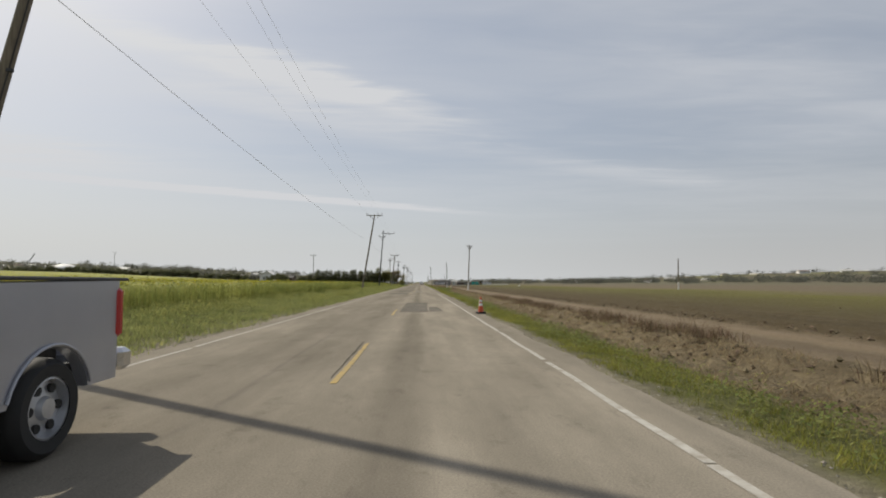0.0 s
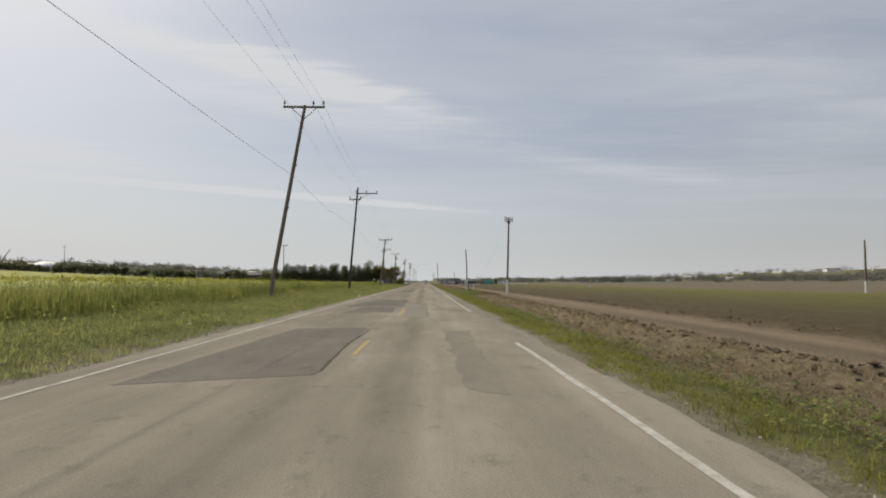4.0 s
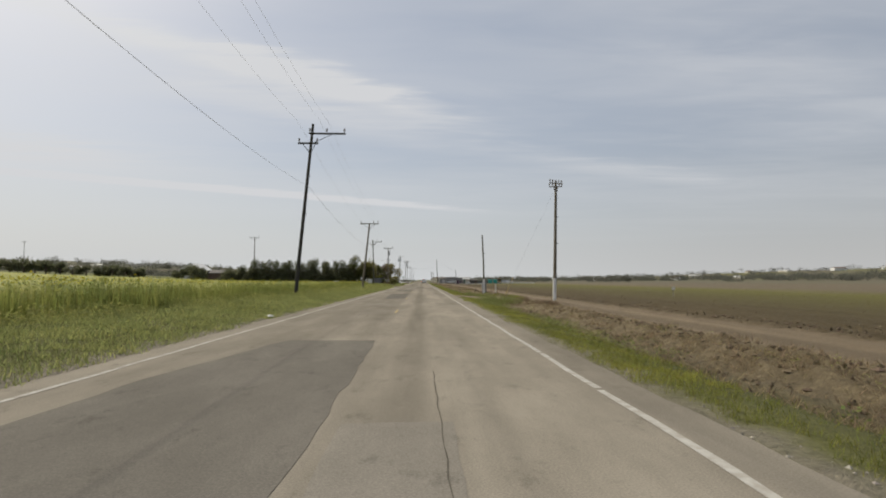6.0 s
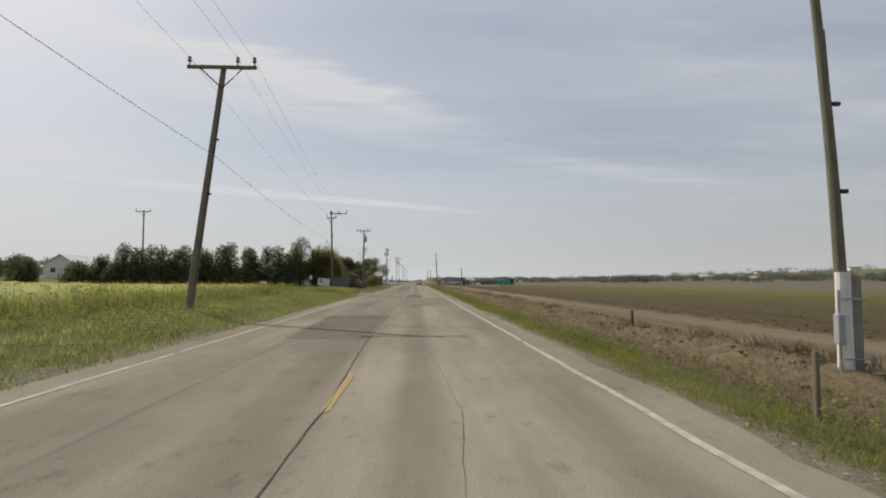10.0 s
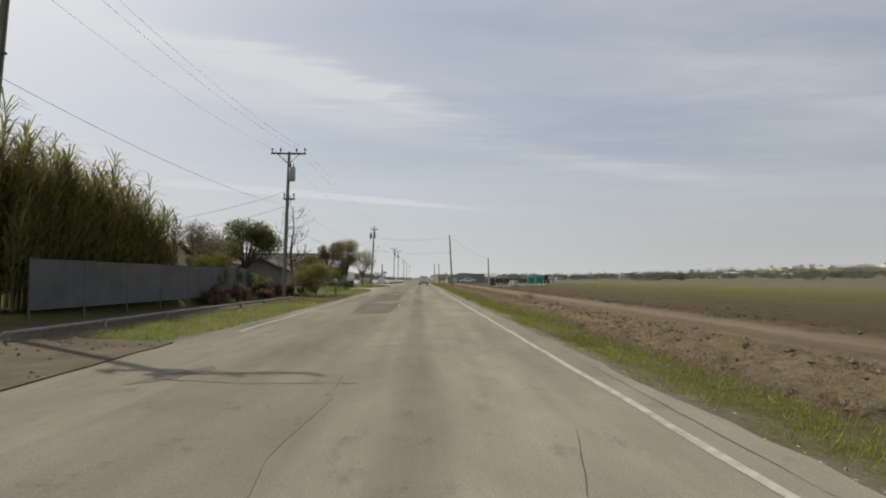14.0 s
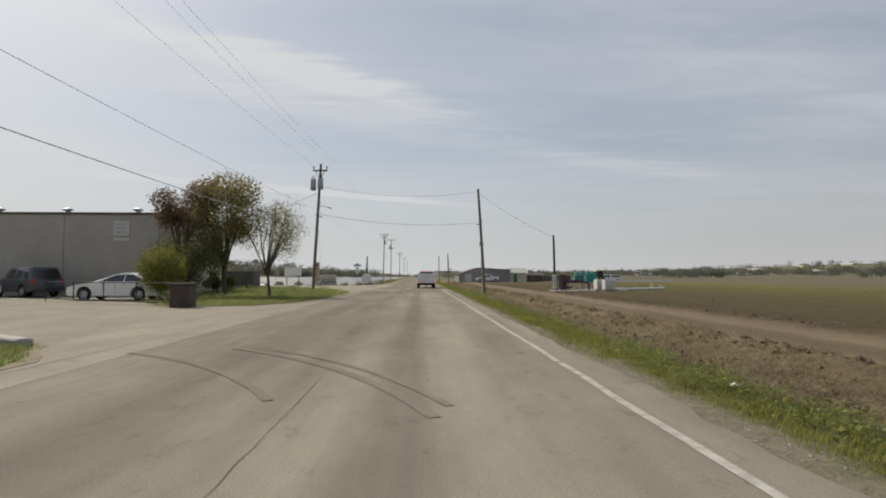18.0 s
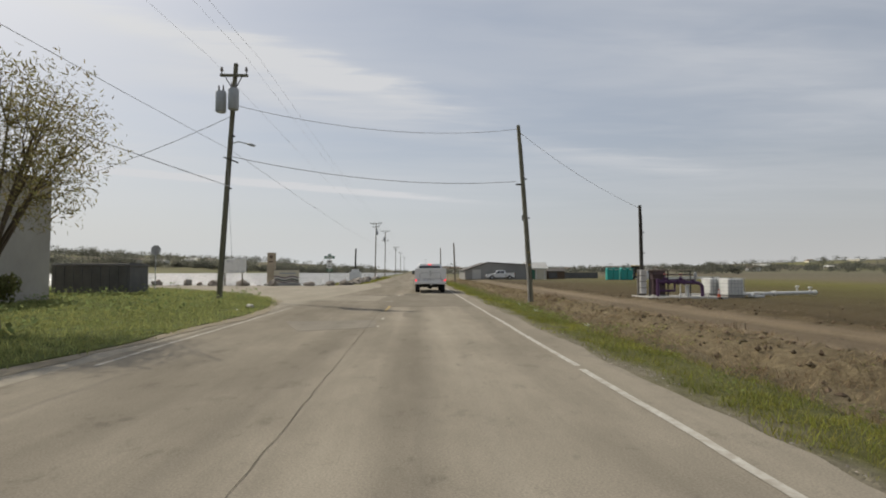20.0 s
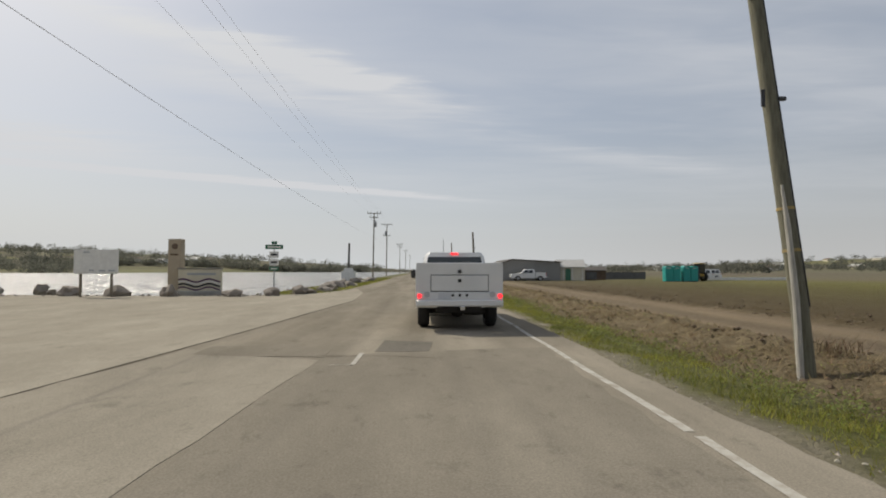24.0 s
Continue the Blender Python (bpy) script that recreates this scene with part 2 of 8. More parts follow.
class G:
    """A mesh under construction: plain lists of corners and faces."""

    def __init__(self):
        self.v, self.f = [], []

    def add(self, verts, faces):
        o = len(self.v)
        self.v.extend(tuple(p) for p in verts)
        self.f.extend(tuple(i + o for i in q) for q in faces)
        return self

    def box(self, c, s, rz=0.0, ch=0.0, rx=0.0, ry=0.0):
        """A box of size s centred on c, its edges chamfered by ch."""
        hx, hy, hz = s[0] / 2, s[1] / 2, s[2] / 2
        m = Matrix.Translation(c) @ Euler((rx, ry, rz)).to_matrix().to_4x4()
        if not ch:
            pts = [(x, y, z) for x in (-hx, hx) for y in (-hy, hy) for z in (-hz, hz)]
            fc = [(0, 1, 3, 2), (4, 6, 7, 5), (0, 4, 5, 1), (2, 3, 7, 6), (0, 2, 6, 4), (1, 5, 7, 3)]
        else:
            c_ = min(ch, hx * 0.95, hy * 0.95, hz * 0.95)
            ring = [(hx - c_, -hy), (hx, -hy + c_), (hx, hy - c_), (hx - c_, hy), (-hx + c_, hy), (-hx, hy - c_), (-hx, -hy + c_), (-hx + c_, -hy)]
            k = 1 - c_ / max(hx, hy)
            inner = [(x * (hx - c_) / hx, y * (hy - c_) / hy) for x, y in ring]
            pts = [(x, y, -hz) for x, y in inner] + [(x, y, -hz + c_) for x, y in ring] + [(x, y, hz - c_) for x, y in ring] + [(x, y, hz) for x, y in inner]
            fc = [tuple(range(7, -1, -1)), tuple(range(24, 32))]
            for a in range(3):
                for i in range(8):
                    j = (i + 1) % 8
                    fc.append((a * 8 + i, a * 8 + j, a * 8 + 8 + j, a * 8 + 8 + i))
        return self.add([m @ Vector(p) for p in pts], fc)

    def tube(self, path, radii, n=8, cap=True):
        """A round bar along a path of points, with a radius (or one for all) at each."""
        path = [Vector(p) for p in path]
        if isinstance(radii, (int, float)):
            radii = [radii] * len(path)
        pts, up = [], None
        for i, p in enumerate(path):
            d = (path[min(i + 1, len(path) - 1)] - path[max(i - 1, 0)]).normalized()
            a = up if up is not None else (Vector((1, 0, 0)) if abs(d.x) < 0.8 else Vector((0, 1, 0)))
            a = (a - d * a.dot(d)).normalized()
            up, b = a, d.cross(a)
            pts += [p + (a * math.cos(k * math.tau / n) + b * math.sin(k * math.tau / n)) * radii[i] for k in range(n)]
        fc = [(i * n + k, i * n + (k + 1) % n, (i + 1) * n + (k + 1) % n, (i + 1) * n + k) for i in range(len(path) - 1) for k in range(n)]
        if cap:
            fc += [tuple(range(n - 1, -1, -1)), tuple(range((len(path) - 1) * n, len(path) * n))]
        return self.add(pts, fc)

    def loft(self, rings, cap=True, closed=True):
        n = len(rings[0])
        fc = [(i * n + k, i * n + (k + 1) % n, (i + 1) * n + (k + 1) % n, (i + 1) * n + k)
              for i in range(len(rings) - 1) for k in range(n if closed else n - 1)]
        if cap:
            fc += [tuple(range(n - 1, -1, -1)), tuple(range((len(rings) - 1) * n, len(rings) * n))]
        return self.add([p for r in rings for p in r], fc)

    def lathe(self, profile, c=(0, 0, 0), n=16, axis="z", cap=True):
        """A turned body: profile of (radius, height)."""
        rings = []
        for r, h in profile:
            ring = []
            for k in range(n):
                a = k * math.tau / n
                x, y = r * math.cos(a), r * math.sin(a)
                q = {"z": (x, y, h), "x": (h, x, y), "y": (y, h, x)}[axis]
                ring.append((c[0] + q[0], c[1] + q[1], c[2] + q[2]))
            rings.append(ring)
        return self.loft(rings, cap)

    def prism(self, outline, a, b, axis="z"):
        """An outline of points drawn out from a to b along an axis."""
        def at(p, h):
            return {"z": (p[0], p[1], h), "x": (h, p[0], p[1]), "y": (p[0], h, p[1])}[axis]
        return self.loft([[at(p, a) for p in outline], [at(p, b) for p in outline]])

    def mesh(self, name, mat, smooth=False):
        me = bpy.data.meshes.new(name)
        me.from_pydata(self.v, [], self.f)
        me.materials.append(mat)
        if smooth:
            me.polygons.foreach_set("use_smooth", [True] * len(me.polygons))
            me.set_sharp_from_angle(angle=radians(42))
        me.update()
        return me


def part(name, g, mat, parent, label="", smooth=False):
    """One mesh object under a thing or a part."""
    ob = new(name, g.mesh(name, mat, smooth))
    ob.parent = parent
    return tagged(ob, label)


def thing(name, label, category, group="", kind="", at=(0, 0, 0), rz=0.0, tilt=(0, 0)):
    ob = new(name)
    ob.matrix_world = pose(*at, tilt[0], tilt[1], rz)
    ob.empty_display_size = 0.2
    return tagged(ob, label, category, group, kind)


def single(name, g, mat, label, category, group="", kind="", smooth=False, at=(0, 0, 0), rz=0.0):
    ob = new(name, g.mesh(name, mat, smooth))
    ob.matrix_world = pose(*at, 0, 0, rz)
    return tagged(ob, label, category, group, kind)


def bulk(name, v, f, mat, label, category, kind="stuff", smooth=False):
    """A mesh from arrays, for what nobody could count."""
    me = bpy.data.meshes.new(name)
    v, f = np.asarray(v, np.float32), np.asarray(f, np.int32)
    k = f.shape[1]
    me.vertices.add(len(v)), me.loops.add(f.size), me.polygons.add(len(f))
    me.vertices.foreach_set("co", v.ravel())
    me.loops.foreach_set("vertex_index", f.ravel())
    me.polygons.foreach_set("loop_start", np.arange(len(f), dtype=np.int32) * k)
    me.polygons.foreach_set("loop_total", np.full(len(f), k, np.int32))
    me.materials.append(mat)
    me.polygons.foreach_set("use_smooth", np.full(len(f), smooth, bool))
    me.update()
    me.validate()
    if not name:
        return me
    return tagged(new(name, me), label, category, "", kind)


rng = np.random.default_rng(7)


def fbm(x, y, seed=0.0):
    """Smooth rolling noise, in numpy."""
    s = np.zeros_like(x, dtype=float)
    for k, (a, fx, fy) in enumerate(((1, 1.0, 0.7), (0.6, 1.9, -1.3), (0.4, -2.7, 3.1), (0.25, 5.3, 4.1))):
        s += a * np.sin(fx * x + fy * y + seed * (k + 1.7) + 1.3 * np.sin(0.6 * fy * x - 0.8 * fx * y + seed))
    return s / 2.2


def step(x, a, b):
    k = np.clip((x - a) / (b - a), 0, 1)
    return k * k * (3 - 2 * k)


LX = [-4000, -420, -220, -110, -60, -30, -9, -7, -5.8, -5.1, -4.9, 2.5, 2.8, 3.3, 4.4, 5.2, 6.0, 7.1, 7.6, 8.1, 8.6, 11.9, 12.7, 40, 4000]
LZ = [8.0, 8.0, 6.6, 3.8, 1.45, 0.45, 0.28, 0.16, 0.03, -0.03, -0.12, -0.12, -0.05, -0.08, -0.2, -0.43, -0.45, -0.22, -0.15, -0.29, -0.34, -0.34, -0.25, -0.3, -0.3]


def ground_z(x, y):
    """Height of the open ground."""
    x, y = np.asarray(x, float), np.asarray(y, float)
    z = np.interp(x, LX, LZ)
    # yards and side roads beside the warehouse are level
    lot = np.maximum(np.maximum(step(y, 190, 205) * step(x, -62, -42), step(y, 232, 275)), step(y, 162, 166) * (x > -10.9)) * (x < -4.5)
    z = z * (1 - lot) + lot * np.where(x < -5, -0.05, z)
    # field drive on the other side
    drive = step(y, 90.5, 92.5) * (1 - step(y, 96.5, 98.5)) * (x > 2.6) * (x < 9.5)
    z = z * (1 - drive) + drive * np.minimum(-0.06, -0.06 - 0.04 * (x - 2.6))
    # clods and ruts
    soft = ((x > 2.9) | (x < -5.6)) * (1 - lot)
    z = z + soft * 0.035 * fbm(x * 2.1, y * 1.9, 3.0)
    bank = step(x, 4.8, 5.6) * (1 - step(x, 7.7, 8.2)) * (1 - drive)
    lump = np.maximum(fbm(x * 3.1 + 0.4 * y, y * 2.3, 8.0), -0.2)
    z = z + bank * (0.06 * fbm(x * 4.3, y * 3.7, 5.0) + 0.05 * fbm(x * 9.1 + y, y * 7.3, 2.0) + 0.07 * lump)
    # turned soil along the near edge of the field
    turned = step(x, 12.0, 12.6) * (1 - step(x, 15, 22))
    z = z + turned * 0.07 * fbm(x * 5.2, y * 4.1, 6.0)
    # bay behind the boulders
    bay = step(y, 281.5, 289) * step(-x, 8.6, 14) * (1 - step(np.hypot(x + 200, y - 500), 330, 360) * step(-x, 60, 200))
    z = z - 3.0 * bay
    # low hills far off
    r = np.hypot(x, y - 100)
    az = np.degrees(np.arctan2(x, np.maximum(y - 100, 1e-3)))
    far = step(r, 520, 1500)
    amp = np.interp(az, [-180, -70, -45, -25, -10, 0, 12, 25, 45, 80, 180], [10, 44, 46, 36, 10, 3, 5, 16, 34, 40, 10])
    z = z + far * amp * (0.75 + 0.35 * fbm(x * 0.0045, y * 0.005, 1.0))
    # wooded rise behind the bay
    rise = step(np.hypot(x + 200, y - 500), 350, 450) * step(-x, 150, 260) * step(y, 380, 470)
    z = z + rise * 12.0 * (0.8 + 0.3 * fbm(x * 0.011, y * 0.009, 4.0))
    return z


def axis(lo, hi, near, stepn, grow, far):
    a = list(np.arange(lo, hi + 1e-6, near))
    s, p = near, hi
    while p < far:
        s = min(s * grow, stepn)
        p += s
        a.append(p)
    s, p = near, lo
    while p > -far:
        s = min(s * grow, stepn)
        p -= s
        a.insert(0, p)
    return np.array(a)


gx, gy = axis(-10, 14, 0.19, 160, 1.17, 4200), axis(-60, 300, 0.42, 160, 1.17, 4600)
XX, YY = np.meshgrid(gx, gy)
gv = np.stack([XX.ravel(), YY.ravel(), ground_z(XX, YY).ravel()], 1)
rough_ = step(XX, 4.9, 5.6) * (1 - step(XX, 8.0, 8.4)) + 0.8 * step(XX, 12.0, 12.6) * (1 - step(XX, 15, 30))
rough_ = rough_ * (1 - (YY > 90.5) * (YY < 98) * (XX < 9.5)) * (np.abs(YY - 130) < 200)
gv[:, 2] += (rough_ * np.random.default_rng(3).normal(0, 0.035, XX.shape)).ravel()
nx, ny = len(gx), len(gy)
ii = (np.arange(ny - 1)[:, None] * nx + np.arange(nx - 1)[None, :]).ravel()
gf = np.stack([ii, ii + 1, ii + 1 + nx, ii + nx], 1)


def ground_material():
    m = bpy.data.materials.new("farm soil and verge")
    m.use_nodes = True
    t = m.node_tree
    b = t.nodes["Principled BSDF"]
    b.inputs["Roughness"].default_value, b.inputs["Specular IOR Level"].default_value = 0.95, 0.15
    L = t.links.new
    pos = t.nodes.new("ShaderNodeNewGeometry").outputs["Position"]
    s = t.nodes.new("ShaderNodeSeparateXYZ")
    L(pos, s.inputs[0])

    def noise(scale, detail=5, vec=None, rough=0.6):
        n = t.nodes.new("ShaderNodeTexNoise")
        n.inputs["Scale"].default_value, n.inputs["Detail"].default_value, n.inputs["Roughness"].default_value = scale, detail, rough
        L(vec or pos, n.inputs["Vector"])
        return n.outputs["Fac"]

    def mth(op, a, bb=0.0):
        n = t.nodes.new("ShaderNodeMath")
        n.operation = op
        for i, v in enumerate((a, bb)):
            if isinstance(v, (int, float)):
                n.inputs[i].default_value = v
            else:
                L(v, n.inputs[i])
        return n.outputs[0]

    def ramp(fac, stops, mode="LINEAR"):
        n = t.nodes.new("ShaderNodeValToRGB")
        n.color_ramp.interpolation = mode
        fill_ramp(n, stops)
        L(fac, n.inputs[0])
        return n.outputs["Color"]

    def mix(fac, a, bb, mode="MIX"):
        n = t.nodes.new("ShaderNodeMix")
        n.data_type, n.blend_type = "RGBA", mode
        if isinstance(fac, (int, float)):
            n.inputs["Factor"].default_value = fac
        else:
            L(fac, n.inputs["Factor"])
        for i, v in ((6, a), (7, bb)):
            if isinstance(v, tuple):
                n.inputs[i].default_value = (*v, 1)
            else:
                L(v, n.inputs[i])
        return n.outputs[2]

    wob = mth("MULTIPLY", mth("SUBTRACT", noise(0.9, 4), 0.5), 1.6)
    xw = mth("ADD", s.outputs["X"], wob)
    f = mth("DIVIDE", mth("ADD", xw, 20.0), 120.0)
    at = lambda x: (x + 20) / 120
    def band(v, a, bb_, soft):
        n = t.nodes.new("ShaderNodeMapRange")
        n.interpolation_type = "SMOOTHSTEP"
        n.inputs["From Min"].default_value, n.inputs["From Max"].default_value = a - soft, a + soft
        L(v, n.inputs["Value"])
        q = t.nodes.new("ShaderNodeMapRange")
        q.interpolation_type = "SMOOTHSTEP"
        q.inputs["From Min"].default_value, q.inputs["From Max"].default_value = bb_ + soft, bb_ - soft
        L(v, q.inputs["Value"])
        return mth("MULTIPLY", n.outputs[0], q.outputs[0])
    grass, gravel, weeds = (0.135, 0.135, 0.045), (0.25, 0.22, 0.17), (0.128, 0.104, 0.064)
    track, field = (0.190, 0.148, 0.096), (0.092, 0.070, 0.038)
    zones = ramp(f, [(at(-9), (0.12, 0.125, 0.042)), (at(-5.9), grass), (at(-5.3), gravel), (at(2.8), gravel), (at(3.3), grass), (at(4.9), (0.115, 0.115, 0.048)),
                     (at(5.6), weeds), (at(6.8), (0.165, 0.130, 0.078)), (at(7.7), (0.135, 0.108, 0.066)), (at(8.2), track), (at(11.9), track), (at(12.6), field), (at(26), (0.090, 0.074, 0.034)), (at(60), (0.100, 0.088, 0.032))])
    straw = mth("MULTIPLY", band(s.outputs["X"], 5.3, 8.0, 0.4), ramp(noise(2.6, 6, rough=0.75), [(0.44, (0, 0, 0)), (0.62, (1, 1, 1))]))
    zones = mix(mth("MULTIPLY", straw, 0.75), zones, (0.245, 0.195, 0.115))
    mud = mth("MULTIPLY", band(s.outputs["X"], 5.0, 8.1, 0.4), ramp(noise(3.3, 5, rough=0.7), [(0.30, (1, 1, 1)), (0.46, (0, 0, 0))]))
    zones = mix(mth("MULTIPLY", mud, 0.5), zones, (0.09, 0.072, 0.044))
    # furrows and patches of the ploughed field, run along the road
    st = t.nodes.new("ShaderNodeMapping")
    st.inputs["Scale"].default_value = (0.9, 0.05, 1)
    L(pos, st.inputs[0])
    rows = noise(1.2, 5, st.outputs[0])
    zones = mix(0.35, zones, ramp(rows, [(0.3, (0.3, 0.3, 0.3)), (0.7, (0.75, 0.75, 0.75))]), "OVERLAY")
    # two smoother wheel ruts on the track
    ruts = ramp(mth("DIVIDE", mth("ADD", s.outputs["X"], mth("MULTIPLY", wob, 0.18)), 16.0), [(8.1 / 16, (0.5, 0.5, 0.5)), (8.8 / 16, (0.60, 0.60, 0.60)), (9.4 / 16, (0.43, 0.43, 0.43)), (10.2 / 16, (0.41, 0.41, 0.41)), (10.9 / 16, (0.60, 0.60, 0.60)), (12.0 / 16, (0.5, 0.5, 0.5))])
    zones = mix(0.8, zones, ruts, "OVERLAY")
    # bare earth where the field drive meets the road
    yw = mth("ADD", s.outputs["Y"], mth("MULTIPLY", wob, 0.8))
    zones = mix(mth("MULTIPLY", band(yw, 91.2, 97.6, 0.4), band(s.outputs["X"], 2.9, 9.5, 0.3)), zones, (0.215, 0.172, 0.112))
    # far land: green and tan fields
    d = t.nodes.new("ShaderNodeVectorMath")
    d.operation = "LENGTH"
    L(pos, d.inputs[0])
    fs = t.nodes.new("ShaderNodeMapping")
    fs.inputs["Scale"].default_value = (0.004, 0.0125, 1)
    L(pos, fs.inputs[0])
    vor = t.nodes.new("ShaderNodeTexVoronoi")
    vor.inputs["Scale"].default_value = 1.0
    L(fs.outputs[0], vor.inputs["Vector"])
    cells = ramp(vor.outputs["Color"], [(0.2, (0.13, 0.12, 0.078)), (0.45, (0.15, 0.15, 0.065)), (0.6, (0.125, 0.105, 0.075)), (0.8, (0.115, 0.115, 0.06))], "CONSTANT")
    farm = t.nodes.new("ShaderNodeMapRange")
    farm.inputs["From Min"].default_value, farm.inputs["From Max"].default_value = 300, 430
    L(d.outputs["Value"], farm.inputs["Value"])
    # the young crop greens the field away from the road
    crop = t.nodes.new("ShaderNodeMapRange")
    crop.inputs["From Min"].default_value, crop.inputs["From Max"].default_value = 18, 55
    L(xw, crop.inputs["Value"])
    zones = mix(mth("MULTIPLY", crop.outputs[0], mth("MULTIPLY", noise(0.05, 3), 1.35)), zones, (0.150, 0.145, 0.034))
    stretch = t.nodes.new("ShaderNodeMapRange")
    stretch.inputs["From Min"].default_value, stretch.inputs["From Max"].default_value = 66, 92
    L(mth("ADD", xw, mth("MULTIPLY", noise(0.02, 2), 40.0)), stretch.inputs["Value"])
    zones = mix(stretch.outputs[0], zones, (0.150, 0.122, 0.082))
    col = mix(farm.outputs[0], zones, cells)
    fine = noise(9, 8, rough=0.75)
    col = mix(0.6, col, ramp(fine, [(0.28, (0.22, 0.22, 0.22)), (0.75, (0.78, 0.78, 0.78))]), "OVERLAY")
    L(col, b.inputs["Base Color"])
    bp = t.nodes.new("ShaderNodeBump")
    bp.inputs["Strength"].default_value, bp.inputs["Distance"].default_value = 1.0, 0.11
    L(mth("ADD", noise(5, 8, rough=0.7), mth("MULTIPLY", noise(28, 4), 0.4)), bp.inputs["Height"])
    L(bp.outputs[0], b.inputs["Normal"])
    return m


M["ground"] = ground_material()
bulk("ground", gv, gf, M["ground"], "brown farm soil with grassy verges, dirt track and distant fields", "ground", "structure", True)


def asphalt_material(name, tone, tracks=True):
    m = bpy.data.materials.new(name)
    m.use_nodes = True
    t = m.node_tree
    b = t.nodes["Principled BSDF"]
    b.inputs["Roughness"].default_value, b.inputs["Specular IOR Level"].default_value = 0.95, 0.0
    L = t.links.new
    pos = t.nodes.new("ShaderNodeNewGeometry").outputs["Position"]
    s = t.nodes.new("ShaderNodeSeparateXYZ")
    L(pos, s.inputs[0])

    def noise(scale, detail, stretch=(1, 1, 1), rough=0.6):
        mp = t.nodes.new("ShaderNodeMapping")
        mp.inputs["Scale"].default_value = stretch
        L(pos, mp.inputs[0])
        n = t.nodes.new("ShaderNodeTexNoise")
        n.inputs["Scale"].default_value, n.inputs["Detail"].default_value, n.inputs["Roughness"].default_value = scale, detail, rough
        L(mp.outputs[0], n.inputs["Vector"])
        return n.outputs["Fac"]

    def mix(fac, a, bb, mode="MIX"):
        n = t.nodes.new("ShaderNodeMix")
        n.data_type, n.blend_type = "RGBA", mode
        if isinstance(fac, (int, float)):
            n.inputs["Factor"].default_value = fac
        else:
            L(fac, n.inputs["Factor"])
        for i, v in ((6, a), (7, bb)):
            if isinstance(v, tuple):
                n.inputs[i].default_value = (*v, 1)
            else:
                L(v, n.inputs[i])
        return n.outputs[2]

    def ramp(fac, stops):
        n = t.nodes.new("ShaderNodeValToRGB")
        fill_ramp(n, [(p, (c, c, c)) for p, c in stops])
        L(fac, n.inputs[0])
        return n.outputs["Color"]

    col = mix(noise(0.35, 5, (1, 0.25, 1)), tuple(c * 0.82 for c in tone), tuple(c * 1.14 for c in tone))
    if tracks:
        # oil drip between the wheels and polished wheel paths, wandering a little
        w = t.nodes.new("ShaderNodeMath")
        w.operation = "MULTIPLY_ADD"
        L(noise(0.12, 2, (0.1, 1, 1)), w.inputs[0])
        w.inputs[1].default_value = 0.24
        L(s.outputs["X"], w.inputs[2])
        r = t.nodes.new("ShaderNodeMapRange")
        r.inputs["From Min"].default_value, r.inputs["From Max"].default_value = -5.0, 3.0
        L(w.outputs[0], r.inputs["Value"])
        at = lambda x: (x + 5) / 8
        lanes = ramp(r.outputs[0], [(at(-4.8), 0.50), (at(-4.2), 0.50), (at(-3.4), 0.48), (at(-2.7), 0.42), (at(-2.0), 0.46), (at(-1.25), 0.43), (at(-1.0), 0.50), (at(-0.75), 0.54), (at(-0.38), 0.53), (at(-0.12), 0.40), (at(0.12), 0.40), (at(0.36), 0.54), (at(0.7), 0.57), (at(1.2), 0.56), (at(1.75), 0.50), (at(2.1), 0.53), (at(2.7), 0.48)])
        col = mix(0.8, col, lanes, "OVERLAY")
        # long streaks of dust and old sealing, dragged along the road
        col = mix(0.55, col, ramp(noise(0.9, 5, (1, 0.07, 1), 0.6), [(0.32, 0.36), (0.5, 0.5), (0.68, 0.66)]), "OVERLAY")
    blot = noise(0.8, 7, (1, 0.4, 1), 0.72)
    col = mix(0.6, col, ramp(blot, [(0.3, 0.38), (0.5, 0.5), (0.7, 0.64)]), "OVERLAY")
    stain = noise(2.4, 8, (1, 0.6, 1), 0.75)
    col = mix(0.5, col, ramp(stain, [(0.34, 0.28), (0.44, 0.5), (0.62, 0.5), (0.72, 0.66)]), "OVERLAY")
    col = mix(0.55, col, ramp(noise(60, 3), [(0.3, 0.33), (0.72, 0.68)]), "OVERLAY")
    L(col, b.inputs["Base Color"])
    bp = t.nodes.new("ShaderNodeBump")
    bp.inputs["Strength"].default_value, bp.inputs["Distance"].default_value = 0.5, 0.008
    L(noise(90, 4), bp.inputs["Height"])
    L(bp.outputs[0], b.inputs["Normal"])
    return m


M["asphalt"] = asphalt_material("worn grey asphalt", (0.240, 0.215, 0.173))
M["patch"] = asphalt_material("darker asphalt patch", (0.163, 0.150, 0.128), False)
M["lot"] = asphalt_material("pale dusty asphalt", (0.305, 0.278, 0.227), False)
M["patch_light"] = asphalt_material("pale asphalt strip", (0.232, 0.212, 0.178), False)
M["pale_patch"] = asphalt_material("bleached asphalt", (0.268, 0.243, 0.198), False)
M["rubbed"] = asphalt_material("rubber-darkened asphalt", (0.212, 0.191, 0.155), False)
M["tar"] = material("tar crack filler", (0.135, 0.122, 0.10), 0.9, vary=0.4, scale=8, spec=0.0)
M["line_white"] = material("worn white road paint", (0.47, 0.455, 0.41), 0.9, second=(0.29, 0.265, 0.22), scale=5.0, bump=0.2, spec=0.05)
M["line_yellow"] = material("worn yellow road paint", (0.44, 0.32, 0.12), 0.9, second=(0.27, 0.235, 0.165), scale=5, bump=0.2, spec=0.05)


